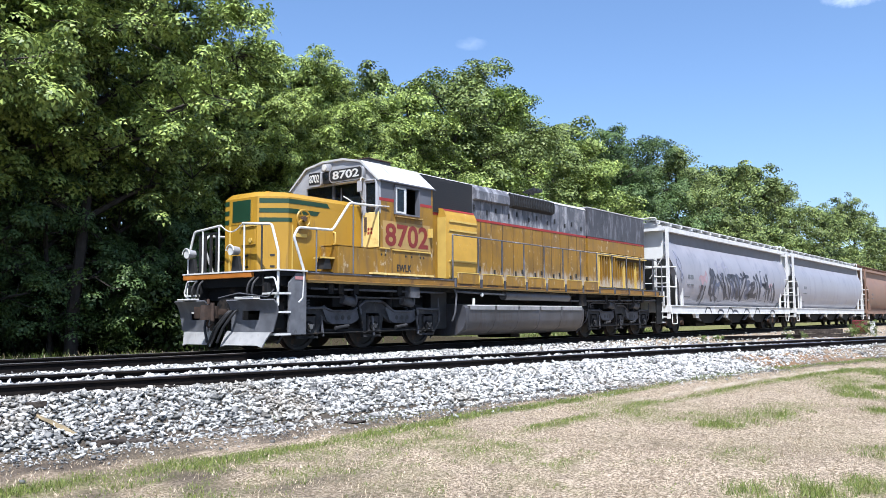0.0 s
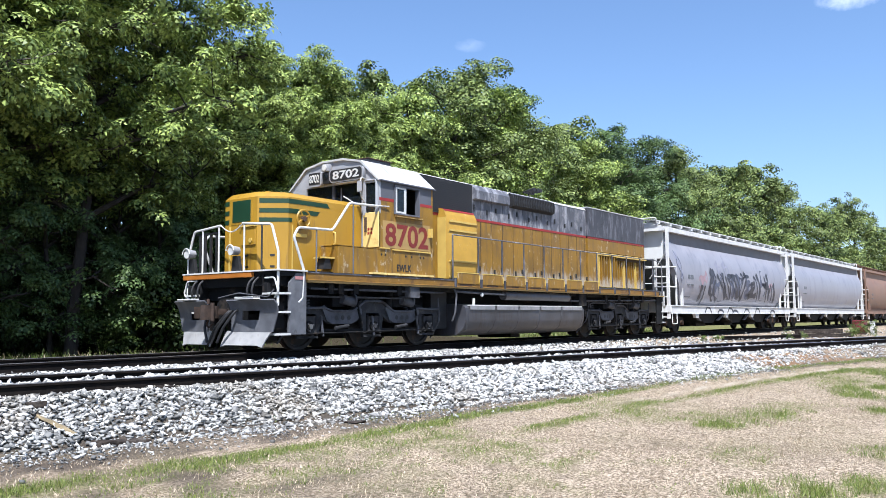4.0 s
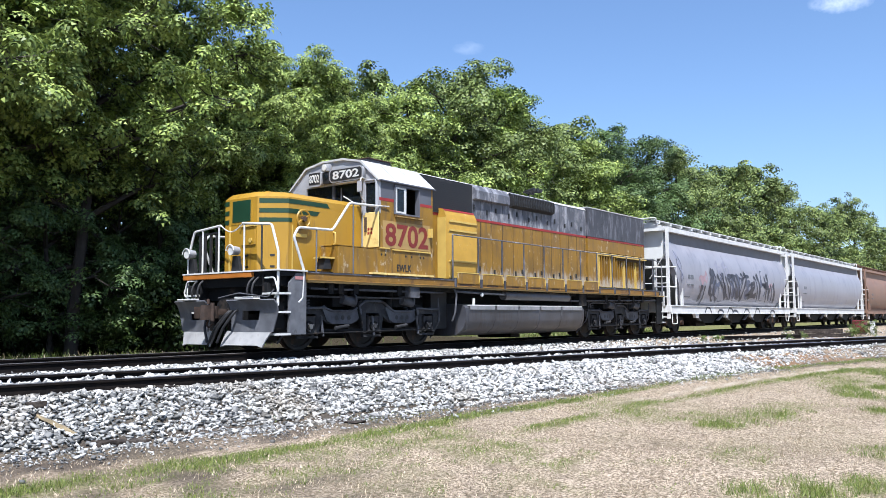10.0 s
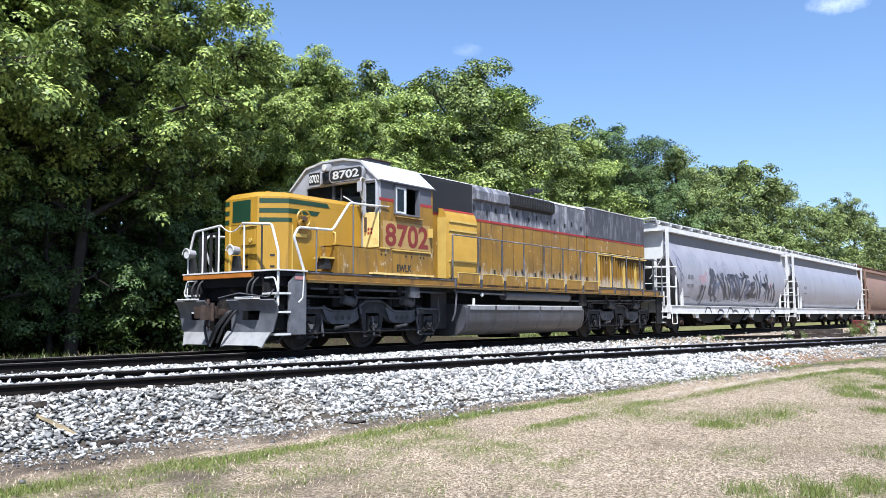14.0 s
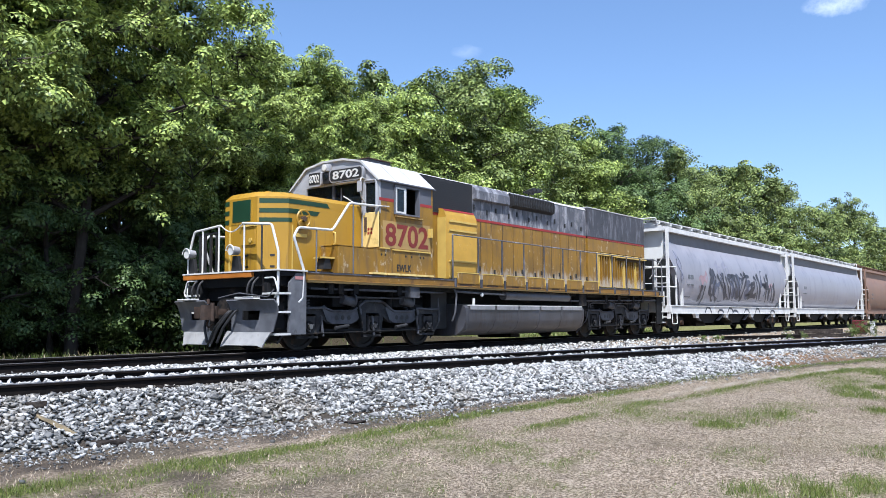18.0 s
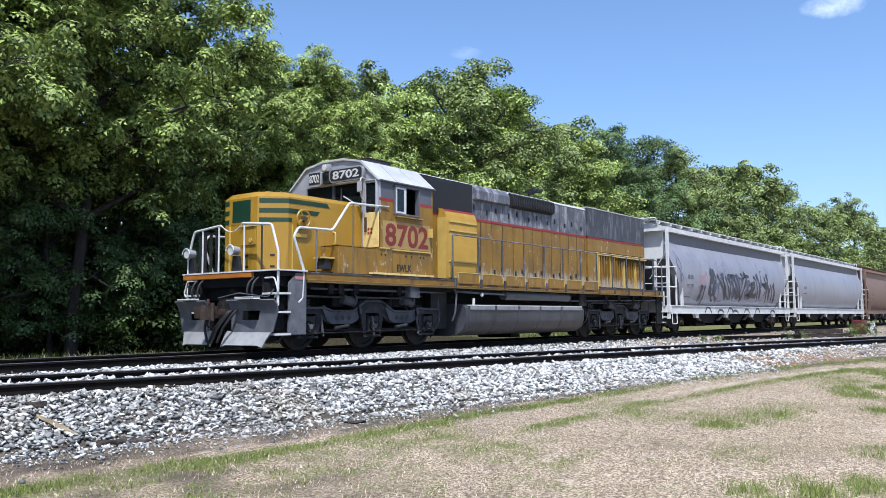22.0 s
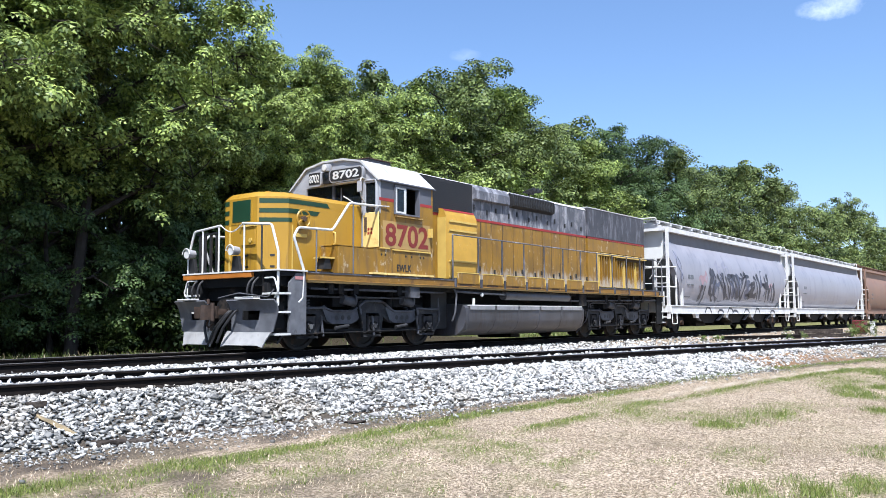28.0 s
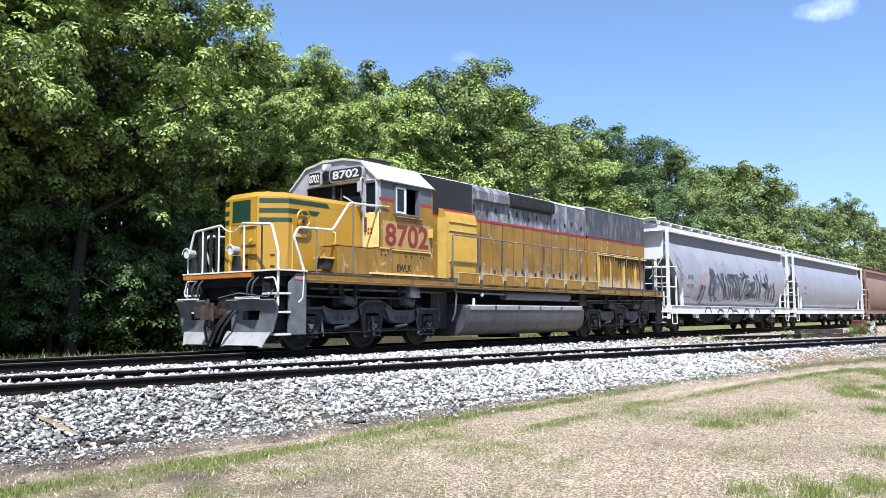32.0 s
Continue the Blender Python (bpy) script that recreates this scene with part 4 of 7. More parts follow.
        P("number_patch", box(B(), 2.02, 3.8, s * 1.5, s * 1.503, 2.33, 2.97), M_TAN, cab, "faded patch behind the road number")
        for x in (2.35, 3.05):
            P("wall_seam", box(B(), x, x + 0.012, s * 1.5, s * 1.504, 1.7, 2.32), M_GRIME_DARK, cab)
        P("belt_rib", box(B(), 1.9, 2.25, s * 1.5, s * 1.53, 2.30, 2.33), M_YELLOW_PALE, cab)
        P("belt_rib", box(B(), 2.35, 3.8, s * 1.5, s * 1.53, 2.28, 2.31), M_YELLOW_PALE, cab)
        for x in (1.98, 2.12, 2.86, 3.08, 3.42, 3.55):
            P("vent_hole", rod(B(), (x, s * 1.498, 2.16), (x, s * 1.505, 2.16), 0.03, 10), M_BLACK, cab)
        # Ribs coloured pale as the highlight along a sunlit ledge.
        for a, b in ((1.55, 2.05), (2.1, 2.55), (2.6, 3.15), (3.2, 3.85)):
            P("lower_rib", box(B(), a, b, s * 1.505, s * 1.59, 1.69, 1.735), M_YELLOW_BRIGHT, cab)
        P("mirror", box(B(), 3.74, 3.80, s * 1.5, s * 1.6, 2.68, 2.9), M_YELLOW_PALE, cab)
    flat = Matrix.Rotation(radians(90), 4, 'X')
    t = fitted_text("8702", 1.62, 0.55, Matrix.Translation((2.92, -1.506, 2.645)) @ flat)
    t.materials.append(M_NUM)
    P("road_number", t, None, cab, "dark red painted 8702")
    t = fitted_text("EWLK", 0.54, 0.17, Matrix.Translation((2.80, -1.505, 1.87)) @ flat)
    t.materials.append(M_BLACK)
    P("reporting_mark", t, None, cab, "black painted letters")

    # cab front: pieces round the windows, door and number boards
    def F(nm, bm, m, parent=cab, label="", bevel=0.0):
        bmesh.ops.translate(bm, vec=(0.1, 0, 0), verts=bm.verts)
        return P(nm, bm, m, parent, label, bevel)

    def cf(nm, poly, m, x0=1.80, x1=1.86, label="", parent=cab):
        return F(nm, prism(B(), poly, "x", x0, x1), m, parent, label)
    cf("cab_front_top", [(-1.5, 3.92), (-0.92, 4.41), (-0.36, 4.51), (0.36, 4.51), (0.92, 4.41), (1.5, 3.92)], M_CAB_FRONT)
    cf("cab_front_pillar", [(-1.5, 1.67), (-1.5, 3.12), (-1.44, 3.12), (-1.44, 1.67)], M_YELLOW)
    cf("cab_front_pillar", [(-1.5, 3.122), (-1.5, 3.918), (-1.44, 3.918), (-1.44, 3.122)], M_CAB_FRONT)
    cf("cab_front_pillar", [(-1.01, 2.32), (-1.01, 3.918), (-0.94, 3.918), (-0.94, 2.32)], M_CAB_FRONT)
    cf("cab_front_pillar", [(0.94, 2.32), (0.94, 3.918), (1.5, 3.918), (1.5, 2.32)], M_CAB_FRONT)
    cf("cab_front_pillar", [(-0.03, 3.28), (-0.03, 3.918), (0.03, 3.918), (0.03, 3.28)], M_GREY_DARK)
    cf("cab_front_lower", [(-1.44, 1.67), (-1.44, 2.31), (1.5, 2.31), (1.5, 1.67)], M_YELLOW)
    cf("cab_front_mid", [(-0.94, 2.31), (-0.94, 3.28), (0.94, 3.28), (0.94, 2.31)], M_YELLOW)
    for y0, y1 in ((-0.92, -0.05), (0.05, 0.92)):
        F("windshield", box(B(), 1.825, 1.832, y0, y1, 3.28, 3.915), M_GLASS, cab)
    F("wiper", rod(B(), (1.79, -0.72, 3.42), (1.79, -0.36, 3.62), 0.012), M_WHITE, cab)
    F("wiper", rod(B(), (1.79, -0.28, 3.44), (1.79, -0.28, 3.82), 0.012), M_GREY_CAB, cab)
    F("door_top", box(box(box(B(), 1.78, 1.83, -1.46, -1.40, 3.12, 3.92), 1.78, 1.83, -1.09, -1.02, 3.12, 3.92), 1.78, 1.83, -1.40, -1.09, 3.86, 3.92), M_CAB_FRONT, cab, "pale grey door surround", 0.008)
    F("front_door", box(B(), 1.78, 1.83, -1.5, -1.0, 2.33, 3.16), M_YELLOW_BRIGHT, cab, "pale yellow cab door with a tall window", 0.008)
    F("door_window", box(B(), 1.80, 1.806, -1.40, -1.09, 3.12, 3.86), M_GLASS, cab)
    F("door_frame", tube(B(), smooth_path([(1.77, -1.05, 3.1), (1.77, -1.05, 3.92), (1.77, -1.43, 3.92), (1.77, -1.43, 3.1)]), 0.022, 6), M_CAB_FRONT, cab)
    F("door_latch", box(B(), 1.74, 1.78, -1.13, -1.08, 2.70, 3.05), M_RUST, cab)
    for dy, dz in ((-0.045, 0.045), (0.045, 0.045), (-0.045, -0.045), (0.045, -0.045)):
        F("red_square", box(B(), 1.774, 1.78, -1.23 + dy - 0.03, -1.23 + dy + 0.03, 2.72 + dz - 0.03, 2.72 + dz + 0.03), M_RED, cab)
    # number boards
    def board(y0, y1, z0, z1, c):
        return [(y0 + c, z0), (y0, z0 + c), (y0, z1 - c), (y0 + c, z1), (y1 - c, z1), (y1, z1 - c), (y1, z0 + c), (y1 - c, z0)]
    F("number_board", prism(B(), board(-1.09, -0.02, 3.97, 4.28, 0.06), "x", 1.66, 1.80), M_CAB_FRONT, cab, "dark number board with white figures", 0.012)
    F("number_board", prism(B(), board(0.28, 0.74, 3.93, 4.28, 0.05), "x", 1.66, 1.80), M_CAB_FRONT, cab, "", 0.012)
    F("board_face", prism(B(), board(-1.07, -0.04, 3.99, 4.26, 0.05), "x", 1.65, 1.66), M_BLACK, cab)
    F("board_face", box(B(), 1.652, 1.66, 0.32, 0.70, 3.97, 4.26), M_BLACK, cab)
    turn = Matrix.Rotation(radians(-90), 4, 'Z') @ Matrix.Rotation(radians(90), 4, 'X')
    t = fitted_text("8702", 0.86, 0.2, Matrix.Translation((1.748, -0.555, 4.125)) @ turn)
    t.materials.append(M_WHITE)
    P("board_number", t, None, cab)
    t = fitted_text("8702", 0.34, 0.2, Matrix.Translation((1.75, 0.51, 4.115)) @ turn)
    t.materials.append(M_WHITE)
    P("board_number", t, None, cab)
    F("headlight", box(B(), 1.64, 1.80, 0.04, 0.25, 4.26, 4.45), M_CAB_FRONT, cab, "pale headlight housing", 0.03)
    F("headlight_lens", rod(B(), (1.62, 0.145, 4.355), (1.645, 0.145, 4.355), 0.075, 18), M_LENS, cab)
    F("lower_headlight", box(B(), 1.68, 1.80, 0.03, 0.24, 3.96, 4.255), M_BLACK, cab, "dark lower headlight housing", 0.02)
    F("headlight_lens", rod(B(), (1.665, 0.135, 4.12), (1.682, 0.135, 4.12), 0.075, 18), M_GLASS, cab)
    F("visor", box(B(), 1.68, 1.80, -0.86, -0.2, 3.925, 3.945), M_WHITE, cab)
    F("mirror_arm", tube(B(), smooth_path([(1.79, -1.06, 3.98), (1.62, -1.1, 3.98), (1.52, -1.16, 3.9), (1.5, -1.17, 3.7), (1.6, -1.12, 3.5), (1.78, -1.06, 3.42)], 5), 0.016, 6), M_WHITE, cab, "white tubular mirror arm")
    P("mirror_plate", box(B(), 1.585, 1.605, -1.22, -1.08, 3.62, 3.88), M_CAB_FRONT, cab, bevel=0.008)
    # roof
    top = [(-1.55, 3.90), (-0.94, 4.435), (-0.36, 4.55), (0.36, 4.55), (0.94, 4.435), (1.55, 3.90)]
    roof = top + [(1.49, 3.90), (0.92, 4.39), (0.35, 4.50), (-0.35, 4.50), (-0.92, 4.39), (-1.49, 3.90)]
    rf = P("cab_roof", prism(B(), roof, "x", 1.85, 3.99), M_ROOF, label="sun-bleached pale cab roof", bevel=0.01)
    P("roof_edge", box(B(), 1.85, 3.99, -1.568, -1.545, 3.885, 3.915), M_GREY_CAB, rf)
    for x in (2.5, 3.2):
        P("roof_seam", prism(B(), [(p * 1.004, q + 0.006) for p, q in roof], "x", x, x + 0.03), M_ROOF, rf)
    P("roof_unit", box(B(), 2.5, 3.35, -0.6, 0.35, 4.46, 4.615), M_GREY_DARK, rf, "low dark roof ventilator", 0.03)
    P("roof_unit_cap", box(B(), 2.47, 3.38, -0.63, 0.38, 4.617, 4.635), M_RUST, rf, bevel=0.008)
    # Added black panels keep the cab dark behind glass and block the far window.
    P("cab_lining", box(B(), 3.80, 3.85, -1.43, 1.43, 1.76, 3.9), M_BLACK, cab)
    P("cab_lining", box(B(), 1.97, 3.80, 1.34, 1.39, 1.76, 3.92), M_BLACK, cab)
    P("cab_lining", box(B(), 1.97, 3.80, -1.43, -1.38, 1.76, 3.14), M_BLACK, cab)
    P("headliner", box(B(), 1.97, 3.85, -1.42, 1.42, 3.93, 3.96), M_BLACK, cab)
    P("control_desk", box(B(), 1.98, 2.4, -1.0, 1.3, 1.76, 3.36), M_BLACK, cab)
    P("rear_wall", prism(B(), [(-1.5, 1.67), (-1.5, 3.9), (-0.91, 4.39), (-0.34, 4.5), (0.34, 4.5), (0.91, 4.39), (1.5, 3.9), (1.5, 1.67)], "x", 3.86, 3.92), M_YELLOW, cab)
    P("cab_seat", box(box(B(), 2.75, 3.2, -1.15, -0.7, 2.3, 2.8), 3.15, 3.25, -1.15, -0.7, 2.8, 3.45), M_BLACK, cab, "black seat", 0.04)

    # -- long hood
    hd = P("hood_core", box(B(), 3.93, 13.28, -0.88, 0.88, 1.67, 4.36), M_BLACK, label="long hood")
    for s in (-1, 1):
        y0, y1 = s * 0.88, s * 0.92
        # behind the cab: intake grille above, yellow below
        P("intake_panel", box(B(), 3.93, 6.42, y0, s * 0.95, 3.47, 4.40), M_BLACK, hd, "dark intake grille panel", 0.01)
        for i in range(16):
            P("intake_slat", box(B(), 4.1, 6.3, s * 0.95, s * 0.955, 3.52 + i * 0.052, 3.545 + i * 0.052), M_BLACK, hd)
        P("lower_panel", box(B(), 3.93, 4.85, y0, s * 0.93, 1.67, 3.40), M_YELLOW, hd)
        P("hood_stripe", box(B(), 3.93, 4.9, s * 0.93, s * 0.934, 3.40, 3.47), M_RED, hd)
        # bulged blower housing
        bl = P("blower_housing", prism(B(), [(s * 0.9, 1.67), (s * 1.2, 1.67), (s * 1.2, 3.36), (s * 1.1, 3.56), (s * 0.9, 3.60)], "x", 4.88, 6.28), M_YELLOW_MID, hd, "bulging yellow blower housing", 0.02)
        for z in (3.22, 2.98, 2.16, 1.74):
            P("housing_rib", box(B(), 5.0, 6.26, s * 1.2, s * 1.225, z, z + 0.05), M_YELLOW_PALE, hd)
        # Pale panel paints the sun on the housing's forward face.
        P("housing_front", box(B(), 4.87, 4.885, s * 0.92, s * 1.19, 1.7, 3.34), M_YELLOW_PALE, hd)
        P("housing_stripe", prism(B(), [(s * 0.93, 3.604), (s * 1.106, 3.566), (s * 1.13, 3.52), (s * 0.93, 3.56)], "x", 4.89, 6.27), M_RED, hd)
        # engine doors: yellow below the stripe, grey above
        x = 6.30
        k = 0
        while x < 13.2:
            w = min(0.572, 13.28 - x)
            P("hood_door", box(B(), x + 0.022, x + w - 0.022, y0, y1 + s * 0.004 * (k % 2), 1.70, 3.40), M_DOOR, hd, bevel=0.006)
            P("upper_panel", box(B(), x + 0.01, x + w - 0.01, y0, y1 + s * 0.003 * (k % 2), 3.478, 4.36), M_GREY, hd, bevel=0.006)
            P("door_joint", box(B(), x - 0.012, x + 0.012, y1, y1 + s * 0.006, 1.72, 3.39), M_GRIME_DARK, hd)
            if k % 2 == 0:
                P("door_latch", box(B(), x + 0.46, x + 0.52, y1, y1 + s * 0.03, 2.0, 2.13), M_BLACK, hd)
                P("door_latch", box(B(), x + 0.08, x + 0.14, y1, y1 + s * 0.03, 1.92, 2.06), M_BLACK, hd)
                P("lift_eye", box(B(), x + 0.2, x + 0.26, y1, y1 + s * 0.03, 3.72, 3.86), M_BLACK, hd)
            else:
                P("lift_eye", box(B(), x + 0.3, x + 0.36, y1, y1 + s * 0.03, 3.62, 3.76), M_BLACK, hd)
            x += w
            k += 1
        P("hood_stripe", box(B(), 6.29, 13.28, s * 0.928, s * 0.932, 3.405, 3.472), M_RED, hd, "red stripe along the hood")
        P("door_base_rail", box(B(), 6.29, 13.28, s * 0.92, s * 0.95, 1.68, 1.76), M_YELLOW_PALE, hd)
        # hatches and the long grille near the roof
        for a, b in ((6.48, 7.35), (7.38, 8.25)):
            P("roof_hatch", prism(B(), [(s * 0.9, 3.98), (s * 1.04, 4.02), (s * 1.04, 4.26), (s * 0.92, 4.42), (s * 0.88, 4.42)], "x", a, b), M_GREY, hd, "worn grey hatch", 0.015)
        P("brake_grille", prism(B(), [(s * 0.9, 3.95), (s * 1.06, 4.02), (s * 1.1, 4.18), (s * 1.04, 4.36), (s * 0.9, 4.42)], "x", 8.40, 10.88), M_BLACK, hd, "long dark dynamic brake grille", 0.02)
        for i in range(24):
            P("grille_bar", box(B(), 8.46 + i * 0.1, 8.48 + i * 0.1, s * 1.04, s * 1.108, 4.03, 4.34), M_BLACK, hd)
        # radiator section
        P("radiator_upper", box(B(), 13.30, 18.0, s * 0.9, s * 0.98, 3.478, 4.46), M_GREY_DARK, hd, "dark grey radiator panel", 0.01)
        P("radiator_lower", box(B(), 13.30, 18.0, s * 0.9, s * 0.97, 2.98, 3.40), M_YELLOW, hd, bevel=0.006)
        P("radiator_side", box(B(), 13.30, 13.92, s * 0.9, s * 0.97, 1.67, 2.975), M_DOOR, hd, bevel=0.006)
        P("hood_stripe", box(B(), 13.30, 18.0, s * 0.972, s * 0.976, 3.405, 3.472), M_RED, hd)
        P("shutter_frame", box(box(box(B(), 13.93, 14.03, s * 0.9, s * 1.0, 1.67, 2.95), 14.03, 18.0, s * 0.9, s * 1.0, 2.86, 2.95), 14.03, 18.0, s * 0.9, s * 1.0, 1.67, 1.75), M_YELLOW_PALE, hd, bevel=0.008)
        P("shutter_back", box(B(), 14.03, 18.0, s * 0.9, s * 0.905, 1.75, 2.86), M_GRIME_DARK, hd)
        for i in range(19):
            P("shutter_bar", box(B(), 14.11 + i * 0.205, 14.165 + i * 0.205, s * 0.91, s * 0.985, 1.75, 2.86 if i < 8 else 2.74), M_DOOR if i % 5 else M_YELLOW_PALE, hd)
        P("shutter_shelf", box(B(), 15.5, 18.0, s * 1.0, s * 1.08, 2.84, 2.88), M_YELLOW_PALE, hd)
    P("hood_roof", prism(B(), [(-0.93, 4.37), (-0.84, 4.45), (0.84, 4.45), (0.93, 4.37)], "x", 4.02, 13.3), M_ROOF, hd, "pale hood roof", 0.01)
    P("radiator_core", box(B(), 13.29, 18.02, -0.9, 0.9, 1.67, 4.40), M_UNDER, hd)
    P("radiator_roof", box(B(), 13.29, 18.03, -0.99, 0.99, 4.465, 4.50), M_ROOF, hd, bevel=0.008)
    P("hood_end", box(B(), 18.02, 18.06, -0.97, 0.97, 1.67, 4.46), M_GREY_DARK, hd)
    for x in (14.4, 15.7, 17.0):
        P("radiator_fan", rod(B(), (x, 0, 4.5), (x, 0, 4.6), 0.55, 24), M_GREY_DARK, hd)
    for x in (7.2, 9.4):
        P("dynamic_fan", rod(B(), (x, 0, 4.45), (x, 0, 4.54), 0.5, 24), M_GREY_DARK, hd)
    P("exhaust_stack", box(B(), 11.4, 12.4, -0.25, 0.25, 4.45, 4.58), M_RUST, hd, bevel=0.02)
    hn = P("air_horn", rod(B(), (10.55, -0.3, 4.45), (10.55, -0.3, 4.72), 0.03), M_BLACK, label="small black air horn cluster")
    for dx in (-0.22, 0.0, 0.2):
        P("horn_bell", rod(B(), (10.55 + dx, -0.30, 4.74), (10.45 + dx, -0.72, 4.76), 0.025, 10, 0.065), M_BLACK, hn)
    P("horn_bracket", box(B(), 10.25, 10.85, -0.33, -0.27, 4.69, 4.73), M_BLACK, hn)

    # -- side handrails
    for s in (-1, 1):
        y = s * 1.5
        P("side_handrail", tube(B(), smooth_path([(-0.62, y, 1.02), (-0.5, y, 1.1), (-0.46, y, 1.7), (-0.75, y, 2.38), (-0.62, y, 2.58), (0.38, y, 2.60), (0.90, y, 3.25), (1.88, y, 3.28)]), 0.029), M_WHITE, label="white bent handrail beside the nose")
        P("handrail_post", rod(B(), (-0.1, y, 1.66), (-0.1, y, 2.59), 0.018), M_GREY_CAB)
        P("handrail_post", rod(B(), (1.03, y, 1.66), (1.03, y, 3.25), 0.018), M_GREY_CAB)
        P("cab_grab_rail", rod(B(), (1.7, y, 3.28), (2.2, s * 1.54, 3.30), 0.014), M_WHITE)
        P("side_handrail", tube(B(), smooth_path([(4.76, y, 2.84), (12.93, y, 2.83), (17.9, y, 2.83), (18.4, y, 2.75), (18.5, y, 1.2)]), 0.018), M_YELLOW_PALE if s > 0 else M_GREY, label="thin handrail along the walkway")
        for i in range(7):
            x = 4.76 + 1.165 * i
            P("kick_plate", prism(B(), [(x + 0.09, 1.57), (x + 1.075, 1.57), (x + 1.075, 1.80), (x + 1.03, 1.84), (x + 0.135, 1.84), (x + 0.09, 1.80)], "y", s * 1.578, s * 1.596), M_YELLOW, label="dented yellow kick plate", bevel=0.006)
            P("kick_plate_edge", box(box(B(), x + 0.13, x + 1.035, s * 1.53, s * 1.604, 1.843, 1.865), x + 1.05, x + 1.077, s * 1.575, s * 1.604, 1.62, 1.80), M_YELLOW_PALE)
            P("sill_rust", box(B(), x + 0.2 + 0.1 * (i % 3), x + 0.75 + 0.08 * (i % 2), s * 1.576, s * 1.58, 1.515, 1.555), M_RUST)
        for i in range(12):
            x = 4.76 + 1.165 * i
            P("handrail_post", rod(B(), (x, y, 1.5), (x, y, 2.83), 0.023), M_GREY_DARK)
            P("post_foot", box(B(), x - 0.035, x + 0.035, s * 1.577, s * 1.60, 1.48, 1.70), M_GREY_DARK, bevel=0.008)
    # rear handrails and steps
    for s in (-1, 1):
        P("rear_handrail", tube(B(), smooth_path([(18.55, s * 1.45, 0.6), (18.55, s * 1.45, 2.6), (18.55, s * 0.5, 2.7)]), 0.022), M_WHITE)
        sw = P("rear_stepwell", box(B(), 18.0, 18.6, s * 1.40, s * 1.44, 0.4, 1.45), M_UNDER)
        for z in (0.45, 0.85, 1.2):
            P("rear_step", box(B(), 18.45, 18.7, s * 1.0, s * 1.5, z, z + 0.03), M_WHITE, sw)
    P("rear_plate", box(B(), 18.58, 18.66, -1.5, 1.5, 1.1, 1.66), M_WHITE)
    P("rear_coupler", box(B(), 18.6, 19.1, -0.14, 0.14, 0.74, 0.92), M_RUST)

    # -- fuel tank and air reservoirs
    sec = [(-1.2, 1.05), (-1.42, 1.02), (-1.5, 0.94), (-1.5, 0.62), (-1.42, 0.4), (-1.2, 0.24), (-0.9, 0.2)]
    tk = P("fuel_tank", prism(B(), sec + mirror_y(sec), "x", 5.32, 11.92), M_TANK, label="dull grey rounded fuel tank", bevel=0.02)
    for x in (5.45, 6.7, 7.9, 9.1, 10.4, 11.8):
        bm = B()
        big = [(a * 1.006, 0.6 + (b - 0.6) * 1.016) for a, b in sec]
        prism(bm, big + mirror_y(big), "x", x, x + 0.025)
        P("tank_weld", bm, M_TANK, tk)
    # Ledges coloured white and pale to paint the highlight along the tank's top.
    for a, b in ((5.5, 6.65), (6.78, 7.85), (7.98, 9.05), (9.18, 10.35), (10.48, 11.75)):
        P("tank_ledge", box(B(), a, b, -1.535, -1.38, 1.0, 1.025), M_WHITE, tk)
        P("tank_ledge_face", box(B(), a, b, -1.535, -1.51, 0.9, 0.998), M_TANK_TOP, tk)
    P("tank_filler", rod(B(), (5.75, -1.45, 1.0), (5.75, -1.45, 1.2), 0.04), M_WHITE, tk)
    P("tank_sump", box(B(), 8.9, 9.4, -0.6, 0.6, 0.08, 0.2), M_UNDER, tk)
    for s in (-1, 1):
        P("air_reservoir", rod(B(), (7.3, s * 1.38, 1.3), (11.05, s * 1.38, 1.3), 0.125, 20), M_TANK, label="long grey air reservoir")
        # Black box added to darken the empty gap between truck and tank.
        P("equipment_case", box(B(), 4.5, 5.2, s * 0.7, s * 0.95, 0.4, 1.36), M_BLACK, bevel=0.02)
        P("drain_pipe", tube(B(), smooth_path([(4.85, s * 1.46, 1.45), (4.92, s * 1.5, 1.3), (4.85, s * 1.5, 0.8), (4.85, s * 1.4, 0.6)]), 0.025), M_TRUCK)
        P("pipe_run", rod(B(), (-0.2, s * 1.42, 1.32), (4.4, s * 1.42, 1.32), 0.025), M_TRUCK)
        P("pipe_run", rod(B(), (4.9, s * 1.5, 1.36), (7.2, s * 1.5, 1.32), 0.03), M_TRUCK)
        P("pipe_run", rod(B(), (11.2, s * 1.42, 1.2), (17.9, s * 1.42, 1.3), 0.025), M_TRUCK)
        P("marker_lamp", rod(B(), (6.05, s * 1.5, 1.3), (6.05, s * 1.54, 1.3), 0.05), M_WHITE)
        for x in (0.3, 0.62, 1.1, 2.6, 3.2, 13.6, 14.6, 15.8, 16.6):
            P("sill_bracket", box(B(), x, x + 0.16, s * 1.36, s * 1.46, 1.22, 1.44), M_UNDER, bevel=0.006)
        P("sill_box", box(B(), 3.0, 3.35, s * 1.36, s * 1.52, 1.18, 1.44), M_TRUCK, bevel=0.012)
        P("sill_box", box(B(), 11.7, 12.2, s * 1.2, s * 1.45, 1.05, 1.44), M_UNDER, bevel=0.012)

    # -- trucks
    wm = wheel_mesh(0.508)
